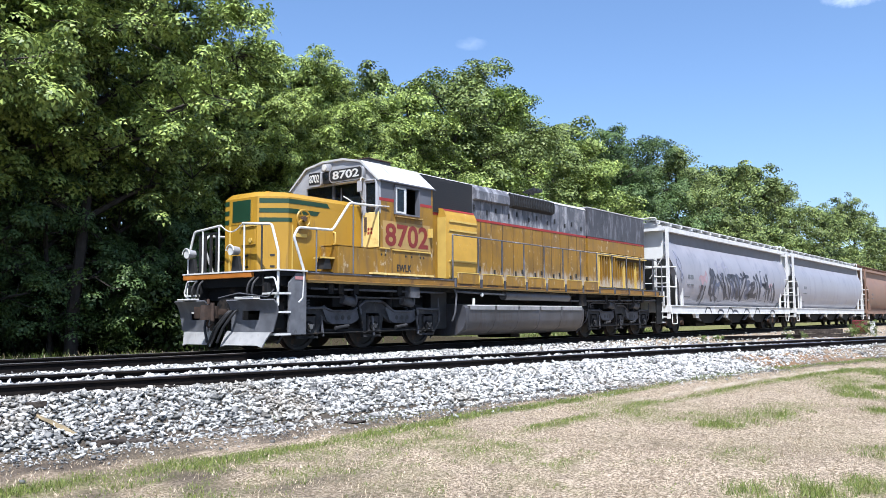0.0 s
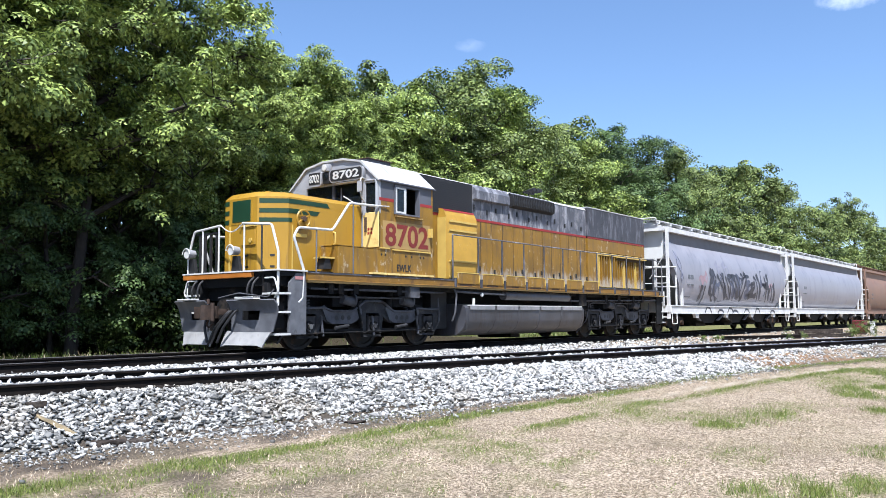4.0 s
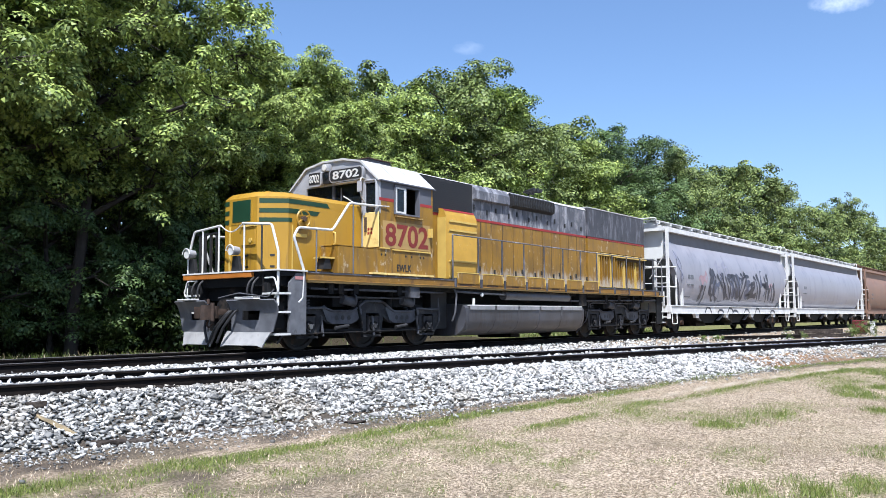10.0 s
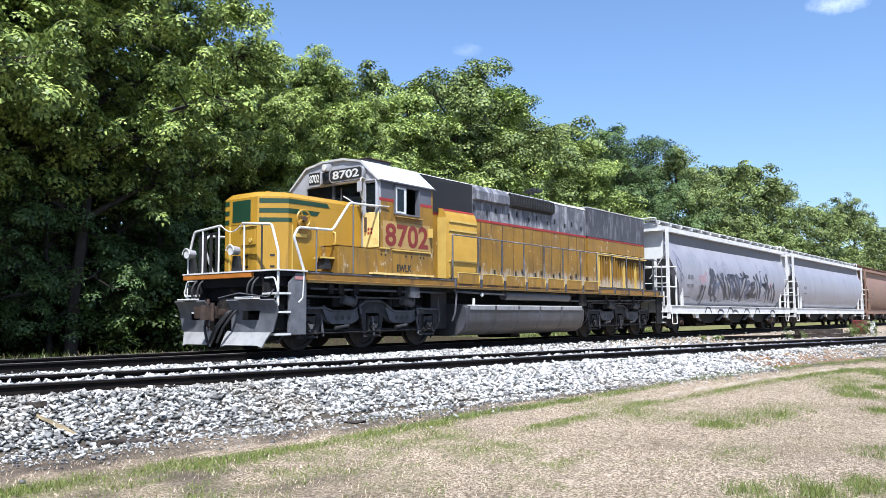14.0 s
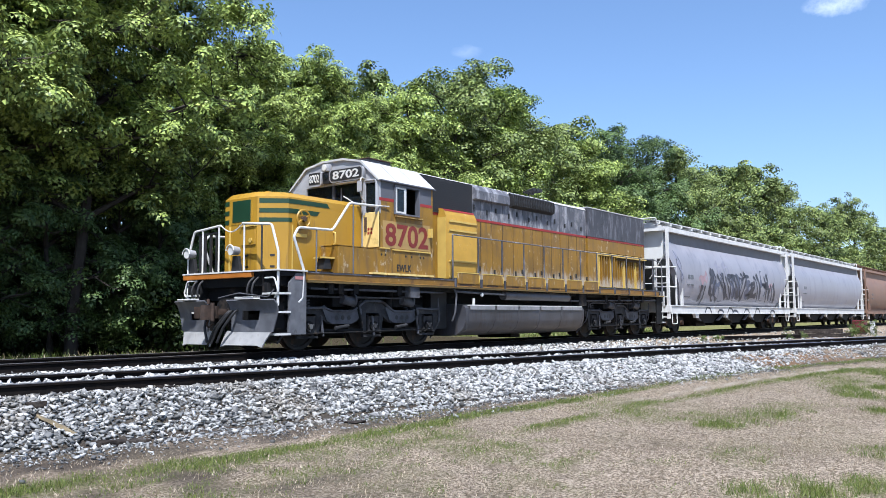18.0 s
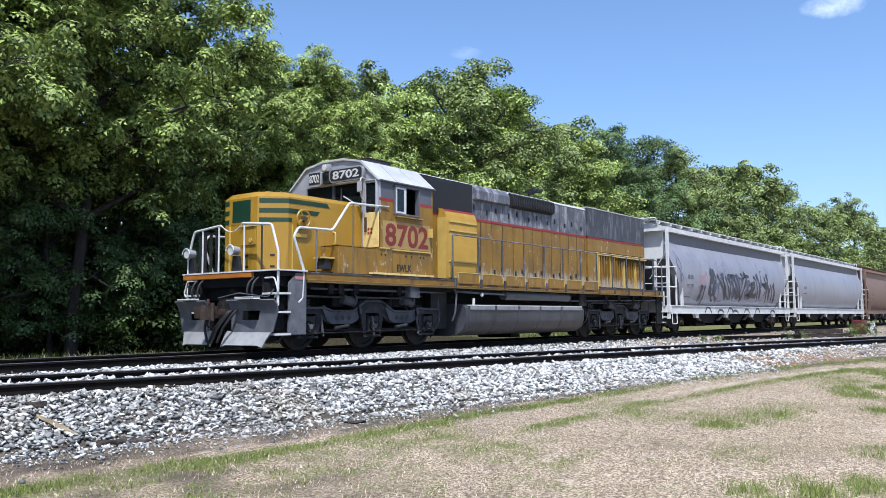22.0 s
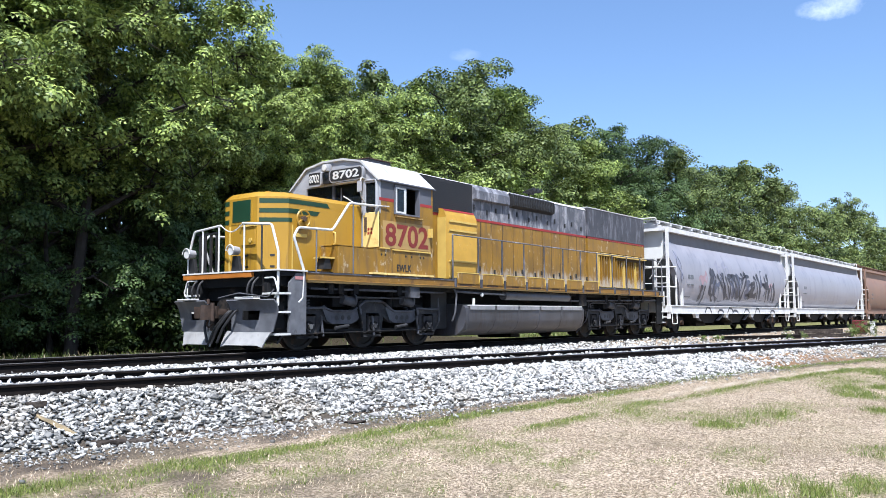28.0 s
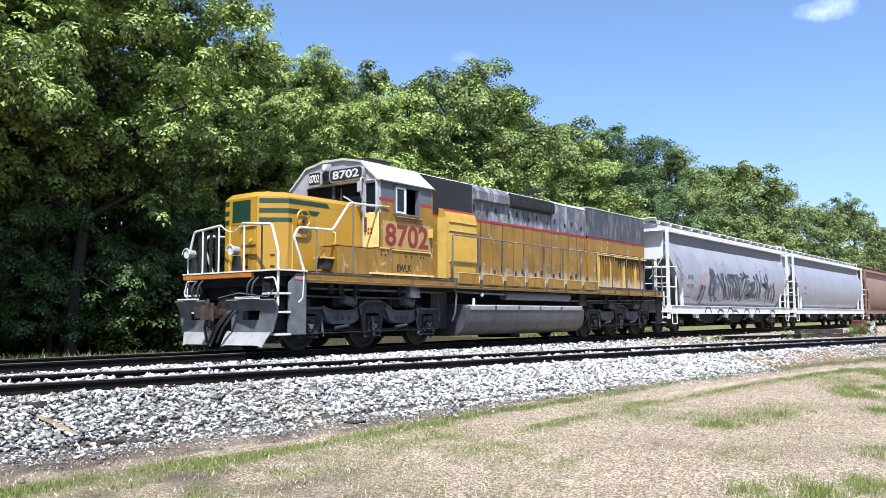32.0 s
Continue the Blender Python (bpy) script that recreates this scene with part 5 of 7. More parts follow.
    low = [(-2.66, 0.74), (-2.46, 0.70), (-2.36, 0.34), (-2.26, 0.34), (-2.26, 0.78), (-1.84, 0.78), (-1.84, 0.34), (-1.74, 0.34), (-1.66, 0.68), (-1.50, 0.60), (-1.34, 0.555),
           (-0.72, 0.555), (-0.55, 0.61), (-0.38, 0.72), (-0.31, 0.34), (-0.22, 0.34), (-0.22, 0.80)]
    high = [(-2.66, 0.88), (-2.3, 0.95), (-1.8, 0.93), (-1.52, 0.84), (-0.78, 0.84), (-0.52, 0.96), (-0.22, 1.14)]
    side = low + [(-a, b) for a, b in reversed(low)] + [(-a, b) for a, b in high] + list(reversed(high))
    for xc in (2.07, 15.33):
        tr = P("truck", box(box(B(), xc - 0.5, xc + 0.5, -0.95, 0.95, 0.75, 0.98), xc - 2.3, xc + 2.3, -0.3, 0.3, 0.62, 0.85), M_UNDER, label="six-wheel truck with dusty cast side frames")
        for s in (-1, 1):
            P("side_frame", prism(B(), [(xc + a, b) for a, b in side], "y", s * 1.02, s * 1.14), M_FRAME, tr, bevel=0.014)
            for dx in (-1.05, 1.05):
                P("cast_web", prism(B(), [(xc + dx + a, b) for a, b in ((-0.62, 0.92), (-0.48, 0.64), (-0.30, 0.565), (0.30, 0.565), (0.48, 0.63), (0.66, 0.80), (0.62, 0.93), (0.36, 0.83), (-0.36, 0.83), (-0.56, 0.98))], "y", s * 1.14, s * 1.175), M_TRUCK, tr, "dusty grey cast web", 0.012)
            for dx in (-1.03, 1.03):
                # Slightly raised black discs stand in for the dark inside the web's holes.
                for h in (-0.2, 0.0, 0.2):
                    P("lightening_hole", rod(B(), (xc + dx + h, s * 1.15, 0.70), (xc + dx + h, s * 1.178, 0.70), 0.055, 10), M_BLACK, tr)
                P("spring", rod(B(), (xc + dx * 0.62, s * 1.08, 0.92), (xc + dx * 0.62, s * 1.08, 1.3), 0.1, 12), M_UNDER, tr)
                P("snubber", box(B(), xc + dx - 0.35, xc + dx + 0.02, s * 1.04, s * 1.18, 0.95, 1.14), M_UNDER, tr, bevel=0.02)
                P("tie_bar", box(B(), xc + dx - 0.78, xc + dx + 0.78, s * 1.07, s * 1.11, 0.40, 0.45), M_UNDER, tr)
                P("brake_shoe", box(B(), xc + dx - 0.55, xc + dx - 0.43, s * 0.68, s * 0.8, 0.35, 0.7), M_RUST, tr)
                P("brake_cylinder", rod(B(), (xc + dx - 0.1, s * 1.22, 1.12), (xc + dx + 0.32, s * 1.22, 1.05), 0.11, 14), M_TRUCK, tr)
                P("brake_lever", rod(B(), (xc + dx + 0.4, s * 1.2, 1.15), (xc + dx + 0.62, s * 1.2, 0.5), 0.028), M_UNDER, tr)
            for dx in (-2.05, 0, 2.05):
                j = P("journal_box", box(B(), xc + dx - 0.19, xc + dx + 0.19, s * 0.98, s * 1.16, 0.36, 0.74), M_FRAME, tr, bevel=0.03)
                P("bearing_cap", rod(B(), (xc + dx, s * 1.16, 0.51), (xc + dx, s * 1.20, 0.51), 0.13, 16, 0.115), M_UNDER, tr)
                P("bearing_hub", rod(B(), (xc + dx, s * 1.20, 0.51), (xc + dx, s * 1.24, 0.51), 0.055, 12), M_STEEL if dx == -2.05 and xc < 5 else M_FRAME, tr)
                for q in range(3):
                    ang = q * 2.094 + 0.4
                    P("cap_bolt", rod(B(), (xc + dx + 0.09 * math.cos(ang), s * 1.195, 0.51 + 0.09 * math.sin(ang)), (xc + dx + 0.09 * math.cos(ang), s * 1.225, 0.51 + 0.09 * math.sin(ang)), 0.018, 6), M_TRUCK, tr)
                P("pedestal_tie", box(B(), xc + dx - 0.3, xc + dx + 0.3, s * 1.06, s * 1.12, 0.26, 0.31), M_FRAME, tr, bevel=0.008)
                w = P("wheel", wm, None, tr)
                w.matrix_basis = pose(xc + dx, s * 0.775, 0.508, rz=180 if s > 0 else 0)
            P("brake_pipe", tube(B(), smooth_path([(xc - 2.4, s * 1.22, 1.0), (xc - 2.45, s * 1.22, 1.12), (xc - 2.2, s * 1.22, 1.16), (xc + 1.3, s * 1.22, 1.16), (xc + 1.5, s * 1.22, 1.24), (xc + 1.75, s * 1.22, 1.22)]), 0.022), M_TRUCK, tr)
            for dx in (-1.75, -0.1, 1.55):
                P("hanger", rod(B(), (xc + dx + 0.02, s * 1.2, 0.74), (xc + dx + 0.1, s * 1.18, 0.3), 0.03, 8), M_TRUCK, tr)
                P("coil_spring", tube(B(), [(xc + dx - 0.3 + 0.07 * math.cos(q * 1.2), s * 1.09 + 0.05 * math.sin(q * 1.2), 0.84 + 0.012 * q) for q in range(22)], 0.016, 5), M_TRUCK, tr)
            P("cast_rib", tube(B(), smooth_path([(xc - 2.5, s * 1.17, 0.9), (xc - 1.6, s * 1.19, 0.92), (xc - 1.4, s * 1.19, 0.85), (xc - 0.7, s * 1.19, 0.85), (xc - 0.3, s * 1.19, 1.08), (xc + 0.3, s * 1.19, 1.08), (xc + 0.7, s * 1.19, 0.85), (xc + 1.4, s * 1.19, 0.85), (xc + 1.6, s * 1.19, 0.92), (xc + 2.5, s * 1.17, 0.9)]), 0.026, 6), M_TRUCK, tr)
            P("brake_rod", rod(B(), (xc - 2.3, s * 1.2, 0.36), (xc + 2.2, s * 1.2, 0.40), 0.018, 6), M_UNDER, tr)
            for dx in (-1.3, 0.75):
                P("slack_adjuster", rod(B(), (xc + dx, s * 1.21, 0.47), (xc + dx + 0.42, s * 1.21, 0.52), 0.04, 10), M_FRAME, tr)
                P("cylinder_head", rod(B(), (xc + dx + 0.52, s * 1.22, 1.11), (xc + dx + 0.58, s * 1.22, 1.10), 0.13, 14), M_TRUCK, tr)
            P("sand_pipe", tube(B(), smooth_path([(xc - 2.45, s * 1.2, 1.2), (xc - 2.55, s * 1.15, 0.6), (xc - 2.62, s * 0.8, 0.16)]), 0.02), M_TRUCK, tr)
            P("sand_pipe", tube(B(), smooth_path([(xc + 2.45, s * 1.2, 1.2), (xc + 2.55, s * 1.15, 0.6), (xc + 2.62, s * 0.8, 0.16)]), 0.02), M_TRUCK, tr)
        for dx in (-2.05, 0, 2.05):
            P("axle", rod(B(), (xc + dx, -1.0, 0.508), (xc + dx, 1.0, 0.508), 0.1), M_UNDER, tr)
            P("traction_motor", box(B(), xc + dx - 0.4, xc + dx + 0.1, -0.6, 0.6, 0.22, 0.8), M_BLACK, tr, bevel=0.05)
    return L


M_PINK = mat("faded_red_marker", (0.55, 0.25, 0.25), 0.6)
# Lighter yellow carries sunlight on the blower housing; dirt and wear are its own.
M_YELLOW_MID = mat("sunlit_yellow_paint", (0.56, 0.33, 0.04), 0.55, var=0.15, dirt=(0.3, 0.18, 0.05), dirt_amt=0.35, dirt_scale=2.5, wear=(0.7, 0.6, 0.4), wear_amt=0.4)
M_TANK_TOP = mat("tank_highlight_paint", (0.3, 0.3, 0.31), 0.5, var=0.3, scale=4, dirt=(0.1, 0.09, 0.08), dirt_amt=0.4, dirt_scale=4)
M_TAN = mat("faded_tan_paint", (0.46, 0.30, 0.10), 0.6, var=0.15, dirt=(0.3, 0.2, 0.1), dirt_amt=0.35, dirt_scale=3)
M_GRIME_DARK = mat("grime_line", (0.09, 0.06, 0.03), 0.8)
build_locomotive()
# ---- covered hopper cars: x = 0 at the end nearest the locomotive ----
SIDE = [(0.80, 1.06), (0.98, 1.16), (1.15, 1.27), (1.5, 1.46), (2.0, 1.59), (2.4, 1.61), (2.8, 1.58), (3.2, 1.49), (3.5, 1.37), (3.62, 1.30), (3.66, 1.24), (4.16, 1.24)]


def side_y(z):
    return ramp(z, SIDE)


def build_hopper(name, x0, length, paint, roof_paint, trim_paint, label, scrawl=False, seed=1):
    rnd = random.Random(seed)
    H = tagged(empty(name, pose(x0, 0, 0)), label, "hopper car", group="hopper cars behind the locomotive")
    e = length

    def P(nm, bm, m, parent=H, lab="", bevel=0.0):
        return part(nm, bm, m, parent, lab, bevel)

    # shell: cut up towards the ends by the slope sheets
    bm = B()
    cols = []
    for x in [0.45, 0.6, 0.9, 1.2, 1.6, 1.95] + list(np.linspace(2.6, e - 2.6, 11)) + [e - 1.95, e - 1.6, e - 1.2, e - 0.9, e - 0.6, e - 0.45]:
        d = min(x, e - x)
        zb = 0.98 if d >= 1.95 else 0.98 + (3.0 - 0.98) * (1.95 - d) / 1.5
        ring = []
        for k in range(13):
            z = zb + (4.16 - zb) * k / 12
            if k in (9, 10):
                z = max(z, 3.64 if k == 9 else 3.66)
            ring.append((side_y(z), z))
        cols.append([bm.verts.new((x, -y, z)) for y, z in ring] + [bm.verts.new((x, y, z)) for y, z in reversed(ring)])
    for a, b in zip(cols, cols[1:]):
        k = len(a)
        for j in range(k):
            bm.faces.new((a[j], a[(j + 1) % k], b[(j + 1) % k], b[j]))
    bm.faces.new(cols[0])
    bm.faces.new(cols[-1])
    shell = P("car_body", bm, paint, lab="curved steel hopper body")
    # On grey cars these sheets paint the roof's eave shade as a dark band.
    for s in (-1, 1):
        P("upper_side_sheet", box(B(), 0.5, e - 0.5, s * 1.242, s * 1.255, 3.66, 4.165), M_HOP_BAND if paint is M_HOP else paint, shell, "upper side sheet, darkened on grey cars for eave shade")
    # roof with eaves, running boards, hatches
    rf = P("roof", prism(B(), [(-1.43, 4.09), (-1.43, 4.26), (-0.9, 4.42), (0.9, 4.42), (1.43, 4.26), (1.43, 4.09)], "x", 0.1, e - 0.1), roof_paint, lab="pale weathered roof", bevel=0.015)
    for s in (-1, 1):
        P("running_board", box(B(), 0.0, e, s * 0.62, s * 1.12, 4.52, 4.545), roof_paint, rf)
        k = 0
        x = 0.5
        while x < e:
            P("board_support", box(B(), x, x + 0.05, s * 0.6, s * 1.14, 4.40, 4.52), roof_paint, rf)
            x += (e - 1.0) / 14
    P("hatch_trough", box(B(), 1.0, e - 1.0, -0.3, 0.3, 4.42, 4.56), roof_paint, rf, bevel=0.02)
    # side sills
    for s in (-1, 1):
        P("side_sill", box(B(), 0.3, e - 0.3, s * 1.50, s * 1.62, 0.80, 1.10), trim_paint, lab="pale side sill", bevel=0.012)
        P("sill_flange", box(B(), 0.3, e - 0.3, s * 1.40, s * 1.66, 1.10, 1.13), trim_paint)
        for x in np.linspace(3.2, e - 3.2, 4):
            P("jacking_pad", prism(B(), [(x - 0.25, 0.8), (x + 0.25, 0.8), (x + 0.12, 0.62), (x - 0.12, 0.62)], "y", s * 1.45, s * 1.58), trim_paint)
    # ends
    for q in (0, 1):
        def X(v):
            return v if q == 0 else e - v
        lo_, hi_ = sorted((X(0.10), X(0.16)))
        P("end_panel", prism(B(), [(-1.3, 3.0), (-1.36, 3.2), (-1.27, 4.16), (1.27, 4.16), (1.36, 3.2), (1.3, 3.0)], "x", min(X(0.38), X(0.44)), max(X(0.38), X(0.44))), M_HOP_END if paint is M_HOP else paint, lab="pale upper end sheet")
        P("end_sill", box(B(), min(X(0.15), X(0.45)), max(X(0.15), X(0.45)), -1.6, 1.6, 0.85, 1.12), trim_paint)
        P("end_platform", box(B(), min(X(0.1), X(1.6)), max(X(0.1), X(1.6)), -1.45, 1.45, 1.12, 1.16), M_UNDER)
        for s in (-1, 1):
            P("corner_post", box(B(), min(X(0.18), X(0.30)), max(X(0.18), X(0.30)), s * 1.48, s * 1.58, 0.6, 4.25), trim_paint, lab="pale corner post")
            P("end_stanchion", box(B(), min(X(0.25), X(0.35)), max(X(0.25), X(0.35)), s * 0.95, s * 1.03, 1.1, 3.0), trim_paint)
            P("slope_brace", rod(B(), (X(0.3), s * 1.52, 3.4), (X(0.42), s * 0.7, 2.2), 0.02), trim_paint)
            P("side_post", box(B(), min(X(1.68), X(1.76)), max(X(1.68), X(1.76)), s * 1.45, s * 1.55, 1.1, 1.9), trim_paint)
            for i in range(6):
                z = 0.66 + i * 0.4
                P("ladder_rung", rod(B(), (X(0.22), s * 0.98, z), (X(0.22), s * 1.5, z), 0.026), M_WHITE)
                if i in (1, 3, 5):
                    P("side_rung", rod(B(), (X(0.28), s * 1.58, z), (X(0.95), s * 1.58, z), 0.026), M_WHITE)
            P("side_stile", box(B(), min(X(0.93), X(0.98)), max(X(0.93), X(0.98)), s * 1.54, s * 1.6, 0.6, 2.7), trim_paint)
            P("sill_step", tube(B(), smooth_path([(X(0.45), s * 1.58, 0.85), (X(0.45), s * 1.58, 0.4), (X(0.95), s * 1.58, 0.4), (X(0.95), s * 1.58, 0.85)]), 0.02), M_WHITE)
        P("roof_rail", tube(B(), smooth_path([(X(0.1), -1.2, 4.3), (X(-0.05), -1.2, 4.6), (X(-0.05), 1.2, 4.6), (X(0.1), 1.2, 4.3)]), 0.025), roof_paint)
        P("cross_rail", rod(B(), (X(0.16), -1.5, 2.62), (X(0.16), 1.5, 2.62), 0.025), M_WHITE)
        P("cross_rail", rod(B(), (X(0.16), -1.5, 2.0), (X(0.16), 1.5, 2.0), 0.02), M_WHITE)
        P("brake_cylinder", rod(B(), (X(0.8), -0.5, 1.4), (X(1.3), -0.5, 1.4), 0.16), M_UNDER)
        P("coupler", box(B(), min(X(-0.4), X(0.5)), max(X(-0.4), X(0.5)), -0.14, 0.14, 0.74, 0.92), M_RUST)
        # slope sheet under the body's end
        P("slope_sheet", prism(B(), [(X(0.46), 2.96), (X(1.95), 0.95), (X(1.99), 0.99), (X(0.52), 2.99)], "y", -1.38, 1.38), M_HOP_SHADE if paint is M_HOP else paint)
        # two-axle truck
        tc = X(1.75)
        tr = P("truck", box(B(), tc - 0.2, tc + 0.2, -1.0, 1.0, 0.5, 0.75), M_UNDER, lab="dark four-wheel freight truck")
        for s in (-1, 1):
            P("side_frame", prism(B(), [(tc - 1.15, 0.62), (tc - 1.1, 0.42), (tc - 0.7, 0.40), (tc - 0.35, 0.22), (tc + 0.35, 0.22), (tc + 0.7, 0.40), (tc + 1.1, 0.42), (tc + 1.15, 0.62), (tc + 0.4, 0.74), (tc - 0.4, 0.74)], "y", s * 0.93, s * 1.07), M_UNDER, tr, bevel=0.02)
            P("bolster_spring", rod(B(), (tc, s * 1.0, 0.3), (tc, s * 1.0, 0.6), 0.14), M_RUST, tr)
            for dx in (-0.88, 0.88):
                w = P("wheel", WHEEL_SMALL, None, tr)
                w.matrix_basis = pose(tc + dx, s * 0.775, 0.42, rz=180 if s > 0 else 0)
                P("bearing", rod(B(), (tc + dx, s * 1.05, 0.42), (tc + dx, s * 1.16, 0.42), 0.1), M_RUST, tr)
        for dx in (-0.88, 0.88):
            P("axle", rod(B(), (tc + dx, -0.9, 0.42), (tc + dx, 0.9, 0.42), 0.08), M_UNDER, tr)
    # discharge bays
    n = 3
    for i in range(n):
        c = 3.3 + (e - 6.6) * (i + 0.5) / n
        w = (e - 6.6) / n / 2
        bay = P("discharge_bay", prism(B(), [(c - w, 0.98), (c + w, 0.98), (c + 0.5, 0.38), (c - 0.5, 0.38)], "y", -1.35, 1.35), M_UNDER, lab="dark sloping discharge bay")
        for s in (-1, 1):
            P("bay_gusset", prism(B(), [(c + s * w - 0.28, 0.8), (c + s * w - 0.02, 0.8), (c + s * w * 0.6 - 0.2, 0.5), (c + s * w * 0.6 - 0.4, 0.5)], "y", -1.52, -1.42), M_TRUCK, bay)
        P("outlet_gate", box(B(), c - 0.55, c + 0.55, -1.0, 1.0, 0.26, 0.38), M_UNDER, bay)
    # stencilled data as plain bars
    for (a, b, z) in ((2.2, 2.45, 2.33), (2.52, 2.8, 2.33), (2.15, 2.45, 2.0), (2.52, 2.88, 2.0), (2.1, 2.65, 1.5)):
        h = 0.16 if z > 2 else 0.05
        y = side_y(z) + 0.006
        P("stencil_bar", prism(B(), [(-y - 0.002, z - h / 2), (-side_y(z + h) - 0.004, z + h / 2), (-y + 0.03, z + h / 2), (-y + 0.03, z - h / 2)], "x", a, b), M_STENCIL)
    if scrawl:
        def stroke(pts, wd, m):
            """A sprayed line over the curved side and the sill."""
            pts = [Vector(p) for p in pts]
            fine = []
            for i in range(len(pts) - 1):
                p0, p1, p2, p3 = pts[max(0, i - 1)], pts[i], pts[i + 1], pts[min(len(pts) - 1, i + 2)]
                for k in range(6):
                    t = k / 6
                    fine.append(0.5 * (2 * p1 + (p2 - p0) * t + (2 * p0 - 5 * p1 + 4 * p2 - p3) * t * t + (3 * p1 - p0 - 3 * p2 + p3) * t ** 3))
            fine.append(pts[-1])
            bm, last = B(), None
            for i, p in enumerate(fine):
                d = (fine[min(i + 1, len(fine) - 1)] - fine[max(i - 1, 0)]).normalized()
                nrm = Vector((-d.y, d.x)) * wd * (0.5 + 0.2 * math.sin(i * 0.9))
                pair = []
                for q in (p + nrm, p - nrm):
                    z = max(1.14, q.y)
                    pair.append(bm.verts.new((q.x, -(side_y(z) + (0.012 if m is M_SCRAWL else 0.007)), z)))
                if last:
                    bm.faces.new((last[0], pair[0], pair[1], last[1]))
                last = pair
            P("spray_stroke", bm, m, shell)
        for pts, wd in (([(5.84, 2.45), (6.17, 2.04), (6.76, 1.54)], 0.75), ([(8.73, 2.55), (8.54, 2.06), (8.62, 1.52)], 0.7), ([(12.64, 2.69), (12.26, 2.2), (12.83, 1.61)], 0.75),
                        ([(10.0, 2.42), (10.03, 1.96), (9.9, 1.51)], 0.55), ([(5.0, 2.5), (5.3, 2.1), (5.5, 1.6)], 0.4), ([(7.6, 2.4), (7.9, 2.0), (8.1, 1.5)], 0.35)):
            stroke(pts, wd, M_SCRAWL_BLUE)
        for pts, wd in (([(5.71, 3.1), (5.88, 2.83), (6.24, 2.6)], 0.35), ([(6.66, 3.12), (6.83, 2.83), (7.4, 2.62)], 0.4), ([(6.0, 2.6), (6.5, 2.3), (6.9, 1.9)], 0.12), ([(8.9, 2.5), (9.0, 2.1), (8.95, 1.7)], 0.12)):
            stroke(pts, wd, M_SCRAWL_PALE)
        for pts, wd in (([(3.5, 2.1), (4.16, 2.33), (4.45, 2.4)], 0.4), ([(13.6, 2.09), (14.12, 2.3)], 0.3)):
            stroke(pts, wd, M_SCRAWL_PINK)
        for pts, wd in (([(3.86, 2.02), (3.79, 1.65), (3.69, 1.31)], 0.24), ([(4.78, 2.68), (5.16, 2.43), (4.79, 2.08), (4.99, 1.67), (5.55, 1.48)], 0.26), ([(5.65, 2.53), (6.07, 2.25), (6.54, 1.92), (7.0, 1.44)], 0.14),
                        ([(6.41, 2.64), (6.57, 2.22), (7.14, 1.54)], 0.16), ([(7.05, 2.45), (7.77, 2.52), (8.15, 2.27), (8.75, 1.48)], 0.24), ([(7.15, 2.41), (7.49, 2.07), (7.69, 1.42)], 0.12)):
            stroke(pts, wd, M_SCRAWL)
            stroke([(px + 0.4 + rnd.uniform(-0.1, 0.1), pz + rnd.uniform(-0.15, 0.1)) for px, pz in pts], wd * 0.55, M_SCRAWL)
        for pts, wd in (([(9.37, 2.76), (9.8, 2.5), (9.45, 1.94), (9.23, 1.44)], 0.17), ([(9.05, 2.4), (9.64, 2.57), (10.22, 2.61)], 0.13), ([(10.47, 2.15), (10.88, 2.31), (11.13, 2.12), (10.55, 1.83), (10.35, 1.61), (11.51, 1.71)], 0.22),
                        ([(11.39, 2.76), (11.89, 2.29), (12.18, 1.51)], 0.2), ([(13.12, 2.83), (13.32, 2.38), (12.65, 2.19), (13.5, 2.15)], 0.2), ([(13.56, 2.12), (13.74, 1.47)], 0.22), ([(14.27, 2.35), (14.55, 1.91), (14.72, 1.36)], 0.24)):
            stroke(pts, wd, M_SCRAWL)
            stroke([(px - 0.42 + rnd.uniform(-0.1, 0.1), pz + rnd.uniform(-0.15, 0.1)) for px, pz in pts], wd * 0.55, M_SCRAWL)
        for a, up in ((4.0, 0.12), (5.6, 0.02), (6.9, 0.1), (7.6, 0.0), (9.3, 0.06), (11.0, 0.1), (13.6, 0.02)):
            bm = B()
            tube(bm, [(a, -1.622, 0.84), (a + 0.25, -1.622, 0.95 + up), (a + 0.6, -1.622, 0.93 + up), (a + 0.8, -1.622, 0.84)], 0.05, 6)
            for v in bm.verts:
                v.co.y = -1.624 + (v.co.y + 1.622) * 0.05
            P("spray_stroke", bm, M_SCRAWL, shell)
        stroke([(1.05, 3.3), (1.2, 2.9), (1.45, 2.6), (1.6, 2.2)], 0.3, M_SCRAWL_PALE)
        stroke([(1.0, 3.35), (1.15, 3.05), (1.1, 2.8), (1.4, 2.5), (1.5, 2.1)], 0.06, M_SCRAWL_BLUE)
        stroke([(1.3, 3.1), (1.5, 2.8), (1.45, 2.5), (1.75, 2.2)], 0.06, M_SCRAWL_BLUE)
    return H


WHEEL_SMALL = wheel_mesh(0.42)
M_HOP_END = mat("white_end_paint", (0.84, 0.85, 0.84), 0.5, var=0.06, dirt=(0.4, 0.38, 0.35), dirt_amt=0.2)
# Hopper grey darkened to carry the shade behind the end ladders.
M_HOP_SHADE = mat("shaded_slope_paint", (0.14, 0.145, 0.145), 0.6, var=0.2, dirt=(0.15, 0.13, 0.11), dirt_amt=0.4)
M_SCRAWL_PALE = mat("pale_lilac_spray_paint", (0.34, 0.34, 0.42), 0.5, var=0.2)
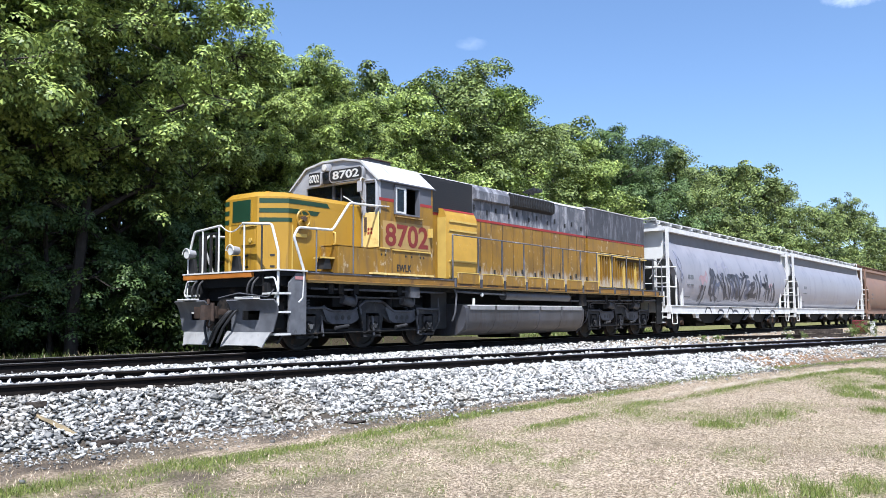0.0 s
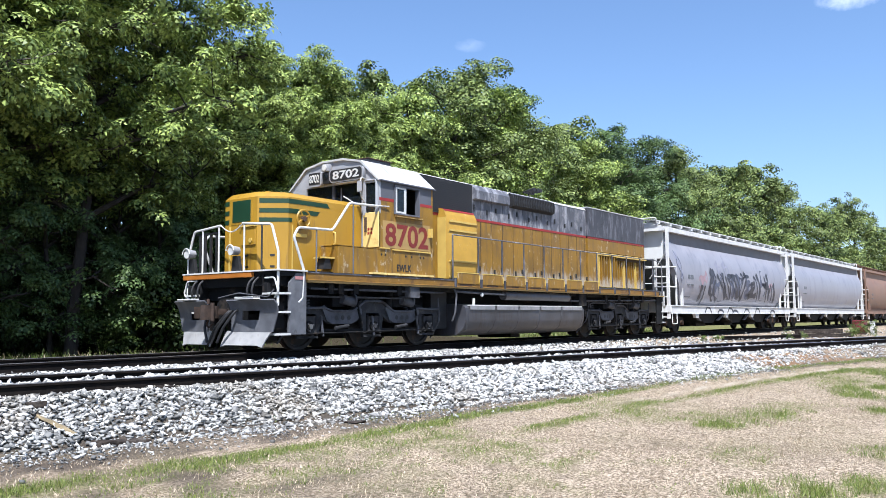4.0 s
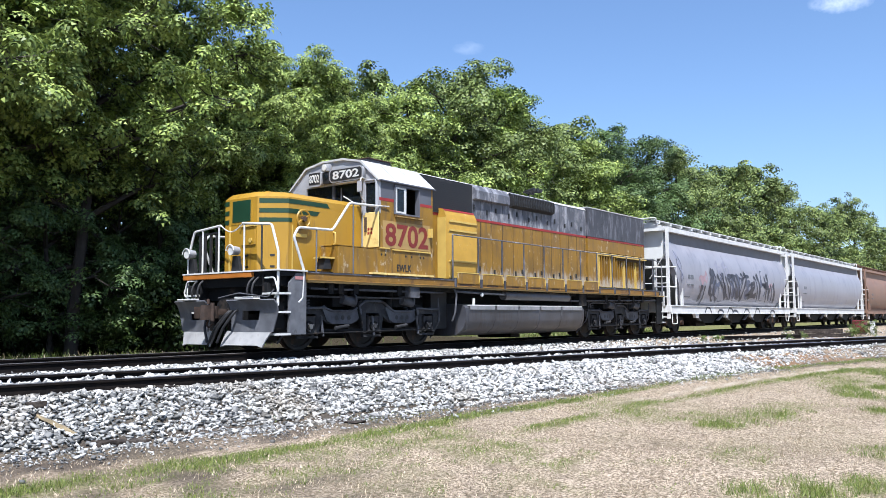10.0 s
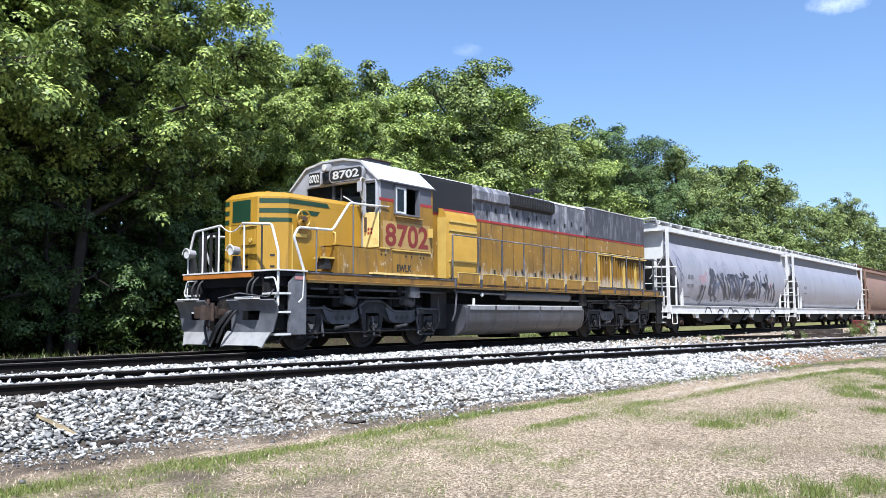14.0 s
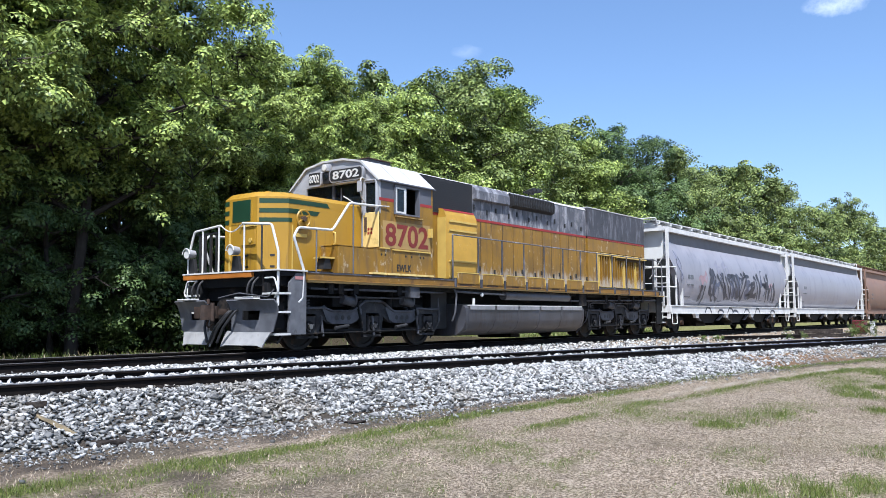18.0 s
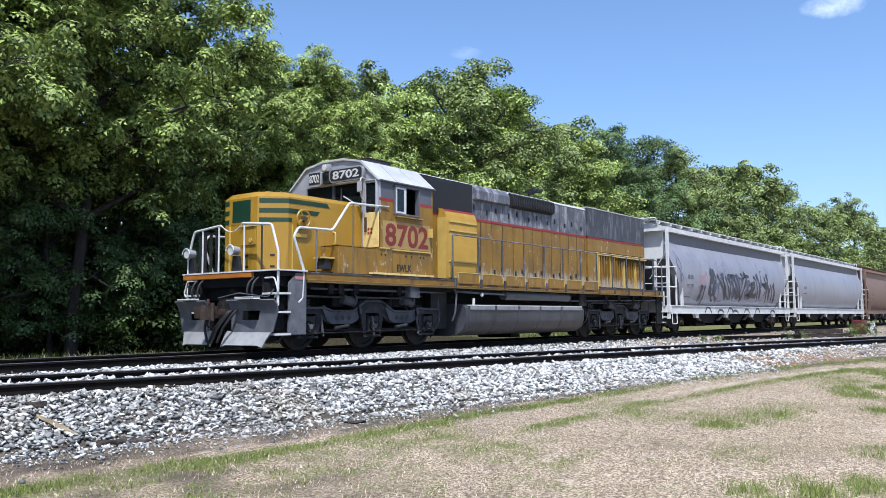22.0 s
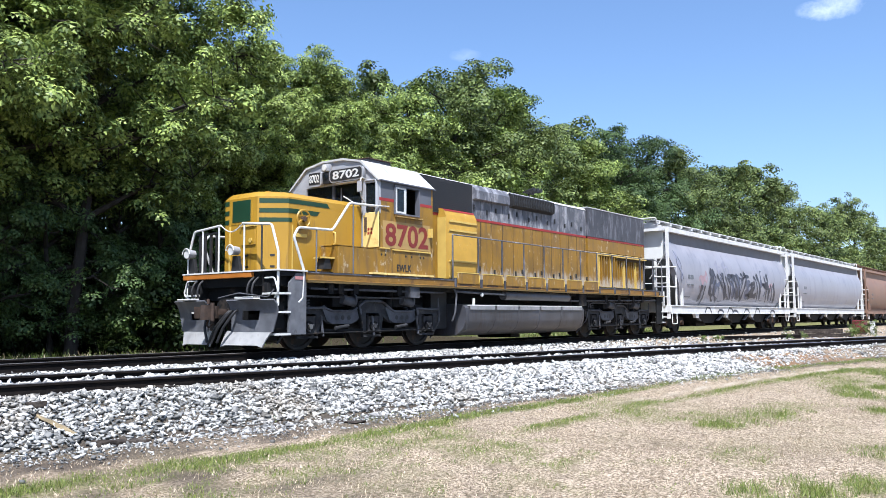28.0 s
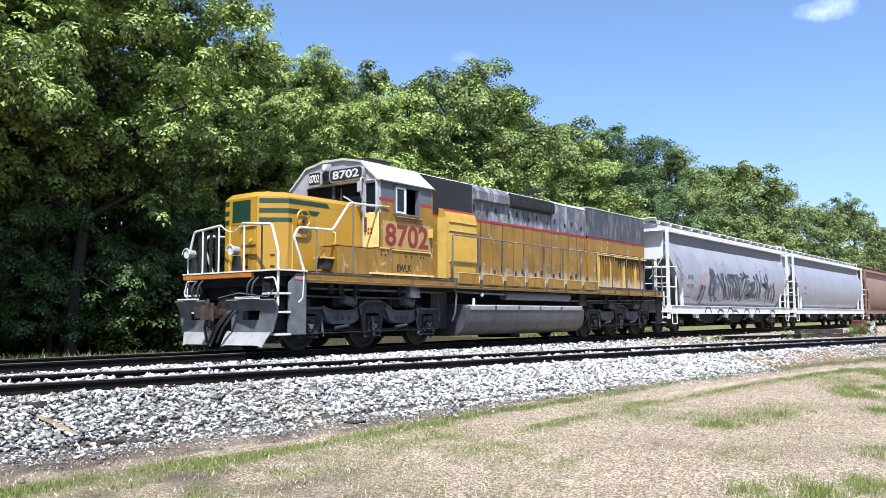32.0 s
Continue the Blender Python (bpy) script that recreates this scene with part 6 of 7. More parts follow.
M_SCRAWL_BLUE = mat("slate_blue_spray_paint", (0.12, 0.135, 0.20), 0.5, var=0.25)
M_SCRAWL_PINK = mat("faded_pink_spray_paint", (0.42, 0.29, 0.33), 0.5, var=0.15)
# Dark grey that holds the shade below the hopper eaves.
M_HOP_BAND = mat("eave_shade_hopper_paint", (0.15, 0.152, 0.18), 0.55, var=0.2, dirt=(0.09, 0.085, 0.085), dirt_amt=0.4)
M_STENCIL = mat("grey_stencil_paint", (0.14, 0.15, 0.17), 0.6, var=0.2)
build_hopper("hopper_car", 18.75, 17.6, M_HOP, M_HOP_ROOF, M_HOP_ROOF, "pale grey covered hopper car with sprayed scrawl on its curved side", True, 3)
build_hopper("hopper_car", 37.2, 19.6, M_HOP, M_HOP_ROOF, M_HOP_ROOF, "clean pale grey covered hopper car with white roof", False, 5)
build_hopper("hopper_car", 57.7, 17.6, M_HOP_BROWN, M_HOP_BROWN, M_HOP_BROWN, "rust-brown covered hopper car far down the train", False, 6)
build_hopper("hopper_car", 76.1, 17.6, M_HOP_BROWN, M_HOP_BROWN, M_HOP_BROWN, "rust-brown covered hopper car far down the train", False, 7)
# ---- trees: trunk, limbs and boughs of compound leaves ----
def rosette(leaves, leaflets, length, width, seed, simple=False):
    """The leaves round one twig's tip: arched stalks that spread outwards from the z axis, each with leaflets in pairs."""
    rnd = random.Random(seed)
    v, f = [], []
    pairs = leaflets // 2
    for n in range(leaves):
        yaw = 2 * math.pi * (n + rnd.uniform(-0.25, 0.25)) / leaves
        out, side = Vector((math.cos(yaw), math.sin(yaw), 0)), Vector((-math.sin(yaw), math.cos(yaw), 0))
        rise, droop, ln = rnd.uniform(0.15, 0.5), rnd.uniform(0.5, 0.95), length * rnd.uniform(0.8, 1.2)
        for i in range(leaflets):
            k = i // 2
            w = 0 if i == leaflets - 1 and leaflets % 2 else (1 if i % 2 else -1)
            t = (k + 0.7) / (pairs + 0.7)
            base = out * (ln * t) + Vector((0, 0, ln * (rise * t - droop * t * t)))
            along = (out + Vector((0, 0, rise - 2 * droop * t))).normalized()
            ang = w * radians(rnd.uniform(48, 68))
            d = (along * math.cos(ang) + side * math.sin(ang) + Vector((0, 0, -rnd.uniform(0.1, 0.45)))).normalized()
            up = side.cross(along) * -1
            if up.z < 0:
                up = -up
            s = d.cross(up).normalized() * width * rnd.uniform(0.8, 1.2)
            ll = length * 0.56 * (1 - 0.35 * abs(t - 0.55)) * rnd.uniform(0.85, 1.15)
            b = len(v)
            if simple:
                v += [base + d * ll * 0.3 + s, base + d * ll, base + d * ll * 0.3 - s]
                f.append((b, b + 1, b + 2))
                continue
            mid = base + d * ll * 0.45
            v += [base, mid + s, base + d * ll, mid - s]
            f.append((b, b + 1, b + 2, b + 3))
    return np.array([tuple(p) for p in v]), np.array(f)


def leaf_cloud(clumps, count, template, seed, material, name, size=(0.75, 1.25), lift=0.75):
    """Rosettes over the upper and outer shells of flattened pads: (centre, radii)."""
    rg = np.random.default_rng(seed)
    tv, tf = template
    w = np.array([c[1][0] * c[1][1] + c[1][0] * c[1][2] for c in clumps])
    pick = rg.choice(len(clumps), count, p=w / w.sum())
    cen = np.array([c[0] for c in clumps])[pick]
    rad = np.array([c[1] for c in clumps])[pick]
    d = rg.normal(size=(count, 3))
    d[:, 2] += 0.55
    d /= np.linalg.norm(d, axis=1)[:, None]
    d[:, 2] = np.maximum(d[:, 2], -0.4)
    pos = cen + d * rad * (rg.uniform(0.25, 1.0, (count, 1)) ** 0.45 + np.abs(rg.normal(0, 0.15, (count, 1)))) + rg.normal(0, 0.09, (count, 3))
    ax = d * 0.7 + rg.normal(0, 0.4, (count, 3))
    ax[:, 2] += lift
    ax /= np.linalg.norm(ax, axis=1)[:, None]
    ref = rg.normal(size=(count, 3))
    u = np.cross(ax, ref)
    u /= np.linalg.norm(u, axis=1)[:, None]
    R = np.stack([u, np.cross(ax, u), ax], -1)
    sc = rg.uniform(size[0], size[1], count)
    vv = np.einsum("nij,kj->nki", R, tv) * sc[:, None, None] + pos[:, None, :]
    ff = (tf[None] + (np.arange(count) * len(tv))[:, None, None]).reshape(-1, tf.shape[1])
    return raw_mesh(name, vv.reshape(-1, 3), ff, material)


LEAVES = rosette(6, 7, 0.265, 0.034, 1, True)
LEAVES_MID = rosette(5, 5, 0.33, 0.062, 2, True)
LEAVES_FAR = rosette(5, 5, 0.42, 0.088, 3, True)
LEAVES_DISTANT = rosette(5, 5, 0.5, 0.13, 4, True)


def build_tree(height, spread, boughs, tufts, template, material, seed, low=0.22, pad=0.8, peak=0.38, pads=13):
    """A tree at the origin; returns its Empty and its height. Its boughs are parts with their roots at the trunk; each carries flat pads of leaves on twigs."""
    rnd = random.Random(seed)
    T, top = empty("tree"), 0.0
    lean = Vector((rnd.uniform(-0.04, 0.04), rnd.uniform(-0.06, 0.0), 0))
    spine = [Vector((lean.x * z * z / height + 0.12 * math.sin(z * 0.7 + seed), lean.y * z * z / height + 0.1 * math.cos(z * 0.6), z)) for z in np.linspace(-0.1, height * 0.86, 9)]
    part("trunk", tube(B(), spine, 0.013 * height, 9, 0.03), M_BARK, T)
    for i in range(boughs):
        t = low + (0.97 - low) * (i + 0.5) / boughs
        k = min(7, int(t * 0.86 * 8))
        root = spine[k].lerp(spine[k + 1], 0.5)
        a = i * 2.39996 + rnd.uniform(-0.4, 0.4)
        reach = spread * max(0.15, 1.0 - (abs(t - peak) / (1.04 - peak)) ** 1.5 * (0.9 if t > peak else 1.5)) * rnd.uniform(0.75, 1.1)
        rise = height * rnd.uniform(0.05, 0.14) + (height * 0.05 if t > 0.8 else 0)
        tip = Vector((math.cos(a) * reach, math.sin(a) * reach, rise))
        knee = tip * 0.5 + Vector((0, 0, rise * 0.25))
        bm = tube(B(), [Vector((0, 0, 0)), knee, tip], 0.05 + 0.05 * (1 - t), 6, 0.015)
        clumps = []
        for j in range(pads):
            f = 1.0 if j == 0 else rnd.uniform(0.3, 1.0)
            on = (Vector((0, 0, 0)).lerp(knee, f * 2) if f < 0.5 else knee.lerp(tip, f * 2 - 1))
            away = Vector((rnd.uniform(-1, 1), rnd.uniform(-1, 1), rnd.uniform(-0.55, 0.75))) * pad * (0.4 if j == 0 else 1.7 - 0.7 * t)
            r = pad * rnd.uniform(0.35, 0.8) * (1.15 - 0.35 * t) * min(1, (13 / pads) ** 0.5)
            clumps.append((tuple(on + away), (r * rnd.uniform(0.8, 1.2), r * rnd.uniform(0.8, 1.2), r * rnd.uniform(0.5, 0.8))))
            if j:
                tube(bm, [on, on + away * 0.6 + Vector((0, 0, -0.08)), on + away], 0.022, 3, 0.008)
        limb = part("limb", bm, M_BARK, T)
        limb.location = root
        me = leaf_cloud(clumps, tufts // boughs, template, seed * 100 + i, material, "foliage")
        part("foliage", me, None, limb)
        zs = np.zeros(len(me.vertices) * 3)
        me.vertices.foreach_get("co", zs)
        top = max(top, root.z + float(np.quantile(zs[2::3], 0.985)))
    return T, top


NEAR_LABEL = "tall green walnut tree with drooping compound leaves"
FAR_LABEL = "green broadleaf tree in the wood along the railway"
swaying = []


def plant(proto, x, y, height, turn, label, sway=True):
    proto, tall = proto
    scale = height / tall
    t = copy_thing(proto, pose(x, y, -0.5, rz=turn))
    t.scale = (scale, scale, scale)
    tagged(t, label, "tree", group="trees along the railway")
    if sway:
        swaying.append(t)
    return t


def grow():
    near = [build_tree(12.5, 3.9, 26, 3600, LEAVES, M_LEAF, 11, 0.37, 0.72, 0.55, 26), build_tree(12.0, 4.1, 24, 3400, LEAVES, M_LEAF, 23, 0.42, 0.74, 0.55, 26)]
    mid = [build_tree(13.0, 3.9, 18, 1750, LEAVES_MID, M_LEAF, 31, 0.22, 0.95, 0.38, 18), build_tree(13.5, 4.2, 18, 1750, LEAVES_MID, M_LEAF_FAR, 47, 0.2, 1.0)]
    cool = [build_tree(13.5, 4.3, 18, 1750, LEAVES_MID, M_LEAF_COOL, 91, 0.2, 1.0)]
    far = [build_tree(13.5, 4.3, 14, 1050, LEAVES_FAR, M_LEAF_FAR, 53, 0.12, 1.1), build_tree(14.0, 4.2, 14, 1050, LEAVES_FAR, M_LEAF_FAR, 61, 0.12, 1.1)]
    distant = [build_tree(14.0, 4.2, 14, 600, LEAVES_DISTANT, M_LEAF_FAR, 83, 0.12, 1.2)]
    thin = [build_tree(13.5, 4.6, 10, 480, LEAVES_FAR, M_LEAF_FAR, 71, 0.12, 1.2), build_tree(14.0, 4.4, 10, 480, LEAVES_FAR, M_LEAF_FAR, 79, 0.12, 1.2)]
    # Young trees take the darker leaf to imitate shade below the tall crowns.
    young = [build_tree(6.0, 1.9, 14, 360, LEAVES, M_LEAF_COOL, 17, 0.10, 0.55, 0.5, 6)]
    for x, y, s, r in ((2.4, 10.4, 6.0, 40), (-1.6, 10.2, 5.2, 100), (0.2, 10.4, 6.2, 220), (3.9, 10.2, 5.6, 310), (5.6, 10.6, 5.0, 170)):
        plant(young[0], x, y, s, r, "young walnut tree with drooping leaves at the wood's edge")
    # The first tree is added left of the view to shade the lower left.
    rows = [(near[1], -7.4, 8.4, 13.0, 20), (near[1], -1.9, 9.7, 14.4, 140), (near[0], 0.9, 9.8, 15.0, 40), (near[1], 7.6, 11.3, 11.8, 10), (near[0], 11.3, 11.6, 12.2, 80),
            (near[1], 14.8, 11.8, 12.2, 200), (mid[0], 18.6, 11.8, 12.5, 30), (mid[1], 22.6, 12.0, 14.8, 120), (mid[0], 27.0, 12.0, 14.2, 220), (mid[1], 31.5, 12.0, 14.2, 310),
            (mid[0], 36.5, 12.0, 13.3, 70), (cool[0], 42.5, 12.2, 14.8, 160), (cool[0], 49.0, 12.4, 15.5, 290), (mid[1], 55.5, 12.6, 15.4, 45)]
    for p, x, y, s, r in rows:
        plant(p, x, y, s, r, NEAR_LABEL if x < 16 else FAR_LABEL)
    back = [(mid[1], -11, 10.5, 12.5, 0), (thin[0], -7.0, 14.5, 14, 50), (thin[1], -2.0, 15.5, 14.7, 90), (thin[0], 3.2, 15.5, 15.6, 200), (thin[1], 9.0, 16.5, 12.0, 130), (thin[0], 15.5, 17, 14.6, 10),
            (far[1], 22, 17.5, 14.9, 60), (cool[0], 26.5, 17, 15.3, 300), (cool[0], 33.5, 16.5, 16.6, 220), (far[0], 43, 17, 16.0, 100), (far[1], 52, 18, 15.6, 10),
            (far[0], 62, 13, 14.9, 15), (far[1], 69, 13.2, 16.0, 80), (far[0], 76.5, 13.5, 17.2, 140), (far[1], 84, 13.5, 18.6, 260), (far[0], 90, 13.5, 17.0, 30), (far[1], 99, 15, 10.8, 330),
            (far[0], 109, 16, 11.2, 110), (distant[0], 120, 17, 12.6, 190), (distant[0], 132, 18, 19.5, 280), (distant[0], 145, 18, 22, 40), (distant[0], 158, 18, 22, 150), (distant[0], 175, 18, 21, 220), (distant[0], 195, 18, 20, 20), (distant[0], 220, 19, 20, 310), (distant[0], 250, 19, 20, 120)]
    for p, x, y, s, r in back:
        plant(p, x, y, s, r, FAR_LABEL, False)
    for p, _ in near + mid + far + thin + cool + young + distant:
        for o in (*p.children_recursive, p):
            bpy.data.objects.remove(o)


grow()


# ---- shrubs under the trees ----
def shrubs():
    rnd = random.Random(9)
    protos = []
    for k in range(3):
        S = empty("shrub")
        cl = [((rnd.uniform(-1.1, 1.1), rnd.uniform(-0.7, 0.7), rnd.uniform(0.4, 1.7)), (0.7, 0.6, 0.55)) for _ in range(9)]
        for a in range(4):
            t = cl[a][0]
            part("stem", tube(B(), [(0, 0, -0.05), (t[0] * 0.5, t[1] * 0.5, t[2] * 0.6), t], 0.03, 5, 0.008), M_BARK, S)
        # Leaf colour here is darkened to deepen the shade under the trees.
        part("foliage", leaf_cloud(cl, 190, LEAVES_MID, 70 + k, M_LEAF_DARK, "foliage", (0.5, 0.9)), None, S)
        protos.append(S)
    x = -13.0
    i = 0
    while x < 12:
        y = (10.0 if x < 6 else 10.8) + rnd.uniform(-0.5, 1.2)
        s = copy_thing(protos[i % 3], pose(x, y, ground_z(x, y) - 0.03, rz=rnd.uniform(0, 360)))
        k = rnd.uniform(0.7, 1.5)
        s.scale = (k, k, k)
        tagged(s, "dense green undergrowth shrub at the edge of the trees", "shrub", group="undergrowth")
        x += rnd.uniform(1.6, 2.2) if x < 16 else rnd.uniform(2.6, 3.6)
        i += 1
    T = empty("thicket")
    cl = [((rnd.uniform(-2.2, 2.2), rnd.uniform(-0.8, 0.8), rnd.uniform(0.3, 3.2)), (1.0, 0.8, 0.8)) for _ in range(14)]
    for a in range(4):
        t = cl[a][0]
        part("stem", tube(B(), [(t[0] * 0.3, 0, -0.05), (t[0] * 0.7, t[1] * 0.5, t[2] * 0.6), t], 0.05, 5, 0.015), M_BARK, T)
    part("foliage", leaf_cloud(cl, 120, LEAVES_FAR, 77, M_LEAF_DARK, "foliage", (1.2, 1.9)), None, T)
    x = -28.0
    while x < 22:
        y = 14.0 + rnd.uniform(-0.8, 0.8)
        tagged(copy_thing(T, pose(x, y, ground_z(x, y) - 0.03, rz=rnd.choice((0, 180)) + rnd.uniform(-15, 15))), "dense dark thicket deep under the trees", "shrub", group="undergrowth")
        x += rnd.uniform(2.0, 2.6)
    for x in range(-30, 50, 7):
        c = copy_thing(T, pose(x, 21 + 0.3 * (x % 3), ground_z(x, 21) - 0.03, rz=x * 3 % 20))
        c.scale = (1.9, 1.5, 1.4)
        tagged(c, "dense dark thicket deep under the trees", "shrub", group="undergrowth")
    for i in range(16):
        x = -38 + 4.2 * i
        c = copy_thing(T, pose(x, 19.5 + 0.8 * (i % 3), ground_z(x, 20) - 0.03, rz=(i * 37) % 25))
        c.scale = (1.9, 1.4, 2.7)
        tagged(c, "tall dark thicket deep in the wood", "shrub", group="undergrowth")
    protos.append(T)
    for p in protos:
        for o in (*p.children_recursive, p):
            bpy.data.objects.remove(o)


shrubs()
# ---- grass blades ----
def blades(name, spots, material, label, seed, lo, hi, wide):
    rg = np.random.default_rng(seed)
    p = np.array(spots)
    n = len(p)
    h = rg.uniform(lo, hi, n) * p[:, 3]
    a = rg.uniform(0, 2 * np.pi, n)
    b = rg.uniform(0, 2 * np.pi, n)
    ln = rg.uniform(0.15, 0.9, n) * h
    side = np.stack([np.cos(a), np.sin(a), np.zeros(n)], 1) * wide
    tip = np.stack([np.cos(b) * ln, np.sin(b) * ln, h], 1)
    base = p[:, :3]
    v = np.stack([base - side, base + side, base + tip * 0.55 + side * 0.6 + [0, 0, 0.0], base + tip], 1).reshape(-1, 3)
    f = np.arange(4 * n).reshape(n, 4)
    f = np.concatenate([f[:, [0, 1, 2]], f[:, [0, 2, 3]]])
    return tagged(new(name, raw_mesh(name, v, f, material)), label, "grass", kind="stuff")


def sow():
    rg = np.random.default_rng(8)
    green, straw, verge, arid = [], [], [], []
    while len(green) < 60000:
        x = -11.5 + 30 * rg.uniform() ** 1.5
        y = rg.uniform(-15.5, siding_y(x) - 0.9)
        g = green_cover(x, y)
        if rg.uniform() < g * g * 1.2:
            tuft = any((x - cx) ** 2 + (y - cy) ** 2 < (1.1 * r) ** 2 for cx, cy, r in TUFTS)
            green.append((x, y, ground_z(x, y), (1.1 if tuft else 0.5) + 0.8 * g))
    for _ in range(120000):
        x = -11.5 + 26 * rg.uniform() ** 1.45
        y = rg.uniform(-15.5, siding_y(x) - 0.95)
        d = siding_y(x) - 0.75 - y
        if d > ramp(x, SHOULDER) * (1.1 if rg.uniform() < 0.3 else 1.5 if x < -2 else 1.05) + 0.1 * noise.noise(Vector((x * 2, 1, 1))) and noise.noise(Vector((x * 2.3, y * 2.3, 12))) > rg.uniform(-0.5, 0.3):
            if rg.uniform() > 0.9 * wheel_path(x, y):
                straw.append((x, y, ground_z(x, y), 1.0))
    for _ in range(14000):
        x = rg.uniform(-14, 30)
        y = rg.uniform(2.3, 9.0)
        if -0.5 < x < 13.5 and (y < 4.2 or rg.uniform() < 0.95):
            continue
        (arid if x < -1 + 1.5 * noise.noise(Vector((x, y, 1))) and y < 5.5 else verge).append((x, y, ground_z(x, y), 1.0))
    for _ in range(5200):
        x, y = rg.uniform(-9, 0.6), rg.uniform(2.7, 5.6)
        if noise.noise(Vector((x * 0.8, y * 0.8, 31))) > rg.uniform(-0.6, 0.4):
            (arid if rg.uniform() < 0.72 else verge).append((x, y, ground_z(x, y), rg.uniform(0.8, 1.7)))
    blades("grass", green, M_GRASS, "green grass tufts along the wheel tracks", 1, 0.018, 0.055, 0.0042)
    blades("dry_grass", straw, M_STRAW, "short dry mown grass", 2, 0.010, 0.04, 0.0055)
    blades("verge_grass", verge, M_WEED, "pale weedy grass beneath the tree line", 3, 0.08, 0.3, 0.012)
    blades("arid_grass", arid, M_STRAW, "tall sun-dried grass beside the main track", 5, 0.06, 0.22, 0.012)


sow()


# ---- clutter beside the tracks ----
def weed(x, y, size, count, seed):
    z = ground_z(x, y)
    W = empty("weed", pose(x, y, z - 0.01))
    rnd = random.Random(seed)
    cl = [((rnd.uniform(-0.5, 0.5) * size, rnd.uniform(-0.3, 0.3) * size, rnd.uniform(0.15, 0.75) * size), (0.25 * size, 0.25 * size, 0.22 * size)) for _ in range(7)]
    for k in range(3):
        part("stem", tube(B(), [(0, 0, 0), (cl[k][0][0] * 0.6, cl[k][0][1] * 0.6, cl[k][0][2] * 0.7), cl[k][0]], 0.012, 5, 0.004), M_WEED, W)
    part("foliage", leaf_cloud(cl, max(12, count // 5), LEAVES, seed, M_WEED, "foliage", (0.25, 0.5)), None, W)
    return tagged(W, "leafy green weed growing beside the tracks", "weed", group="weeds")


weed(26.0, -6.9, 0.7, 220, 1)
weed(26.9, -7.3, 0.6, 160, 2)
weed(25.3, -6.9, 0.45, 110, 3)
weed(21.0, -5.4, 0.3, 70, 4)
weed(17.7, -3.9, 0.28, 60, 5)
weed(16.9, -3.6, 0.2, 40, 6)
weed(22.0, -5.8, 0.25, 60, 7)


def red_cabinet():
    C = tagged(empty("relay_box", pose(30.4, -6.2, ground_z(30.4, -6.2))), "dark red ribbed steel box beside the tracks", "box")
    m = mat("dark_red_box_paint", (0.2, 0.02, 0.03), 0.6, dirt=(0.1, 0.04, 0.03), dirt_amt=0.4)
    part("body", box(B(), -0.3, 0.3, -0.26, 0.26, 0.12, 0.66), m, C, bevel=0.02)
    for i in range(4):
        part("rib", box(B(), -0.32, 0.32, -0.28, 0.28, 0.18 + i * 0.14, 0.21 + i * 0.14), m, C)
    for x in (-0.24, 0.24):
        part("foot", box(B(), x - 0.04, x + 0.04, -0.24, 0.24, 0.0, 0.12), M_RUST, C)
    D = tagged(empty("post", pose(30.3, -6.75, ground_z(30.3, -6.75))), "short whitish marker post beside the tracks", "post")
    part("post_body", box(B(), -0.12, 0.12, -0.1, 0.1, 0.0, 0.55), M_WHITE, D, bevel=0.04)
    part("post_cap", box(B(), -0.14, 0.14, -0.12, 0.12, 0.55, 0.6), M_BARE, D, bevel=0.02)


red_cabinet()


def timber(x, y, z, length, turn, tilt=0.0, thick=0.16, material=None, label="old dark sleeper lying beside the tracks", wide=0.22):
    rnd = random.Random(int(x * 100))
    bm = B()
    box(bm, -length / 2, length / 2, -wide / 2, wide / 2, 0, thick)
    bmesh.ops.subdivide_edges(bm, edges=[e for e in bm.edges if abs(e.verts[0].co.x - e.verts[1].co.x) > 0.1], cuts=5)
    for v in bm.verts:
        v.co += Vector((rnd.uniform(-0.02, 0.02), rnd.uniform(-0.012, 0.012), rnd.uniform(-0.01, 0.008)))
    ob = part("timber", bm, material or M_TIE, None, bevel=0.008)
    ob.matrix_basis = pose(x, y, z, ry=tilt, rz=turn)
    tagged(ob, label, "timber", group="old timbers")


part_rail = sweep_rail([(17.9, -3.95), (19.7, -4.85), (21.6, -5.75)], -0.04)
tagged(part("spare_rail", part_rail, M_RAIL), "rusty spare rail lying on the gravel between the tracks", "rail")
timber(23.3, -5.5, -0.2, 2.4, -28)
timber(24.3, -6.2, -0.2, 2.4, -33)
timber(23.9, -5.9, -0.03, 2.4, -30)
timber(-7.8, -4.9, -0.275, 0.9, 74, 2, 0.07, None, "broken dark sleeper end sticking out of the ballast", 0.2)
timber(-7.0, -4.55, -0.2, 0.45, -20, 0, 0.07, None, "dark splinter of a sleeper beside the rail")
timber(-7.45, -6.2, -0.63, 0.55, -8, 2, 0.06, None, "dark rotten board at the foot of the bank")
timber(-5.65, -5.0, -0.2, 0.8, -62, 0, 0.035, None, "thin dark lath lying on the ballast")
timber(-6.15, -5.1, -0.2, 0.25, 20, 8, 0.05, None, "dark block of old wood on the ballast")
timber(-2.25, -5.35, -0.2, 0.45, -35, 0, 0.06, None, "dark chip of a sleeper beside the rail")
timber(-4.75, -6.85, -0.63, 0.5, 100, 0, 0.03, None, "dark stick at the foot of the bank")
M_SPLINTER = mat("weathered_split_wood", (0.27, 0.21, 0.12), 0.9, var=0.4, scale=12, bump=0.4, bscale=50)
timber(-7.92, -5.73, -0.42, 0.5, -65, 22, 0.03, M_SPLINTER, "split weathered plank lying on the ballast", 0.06)


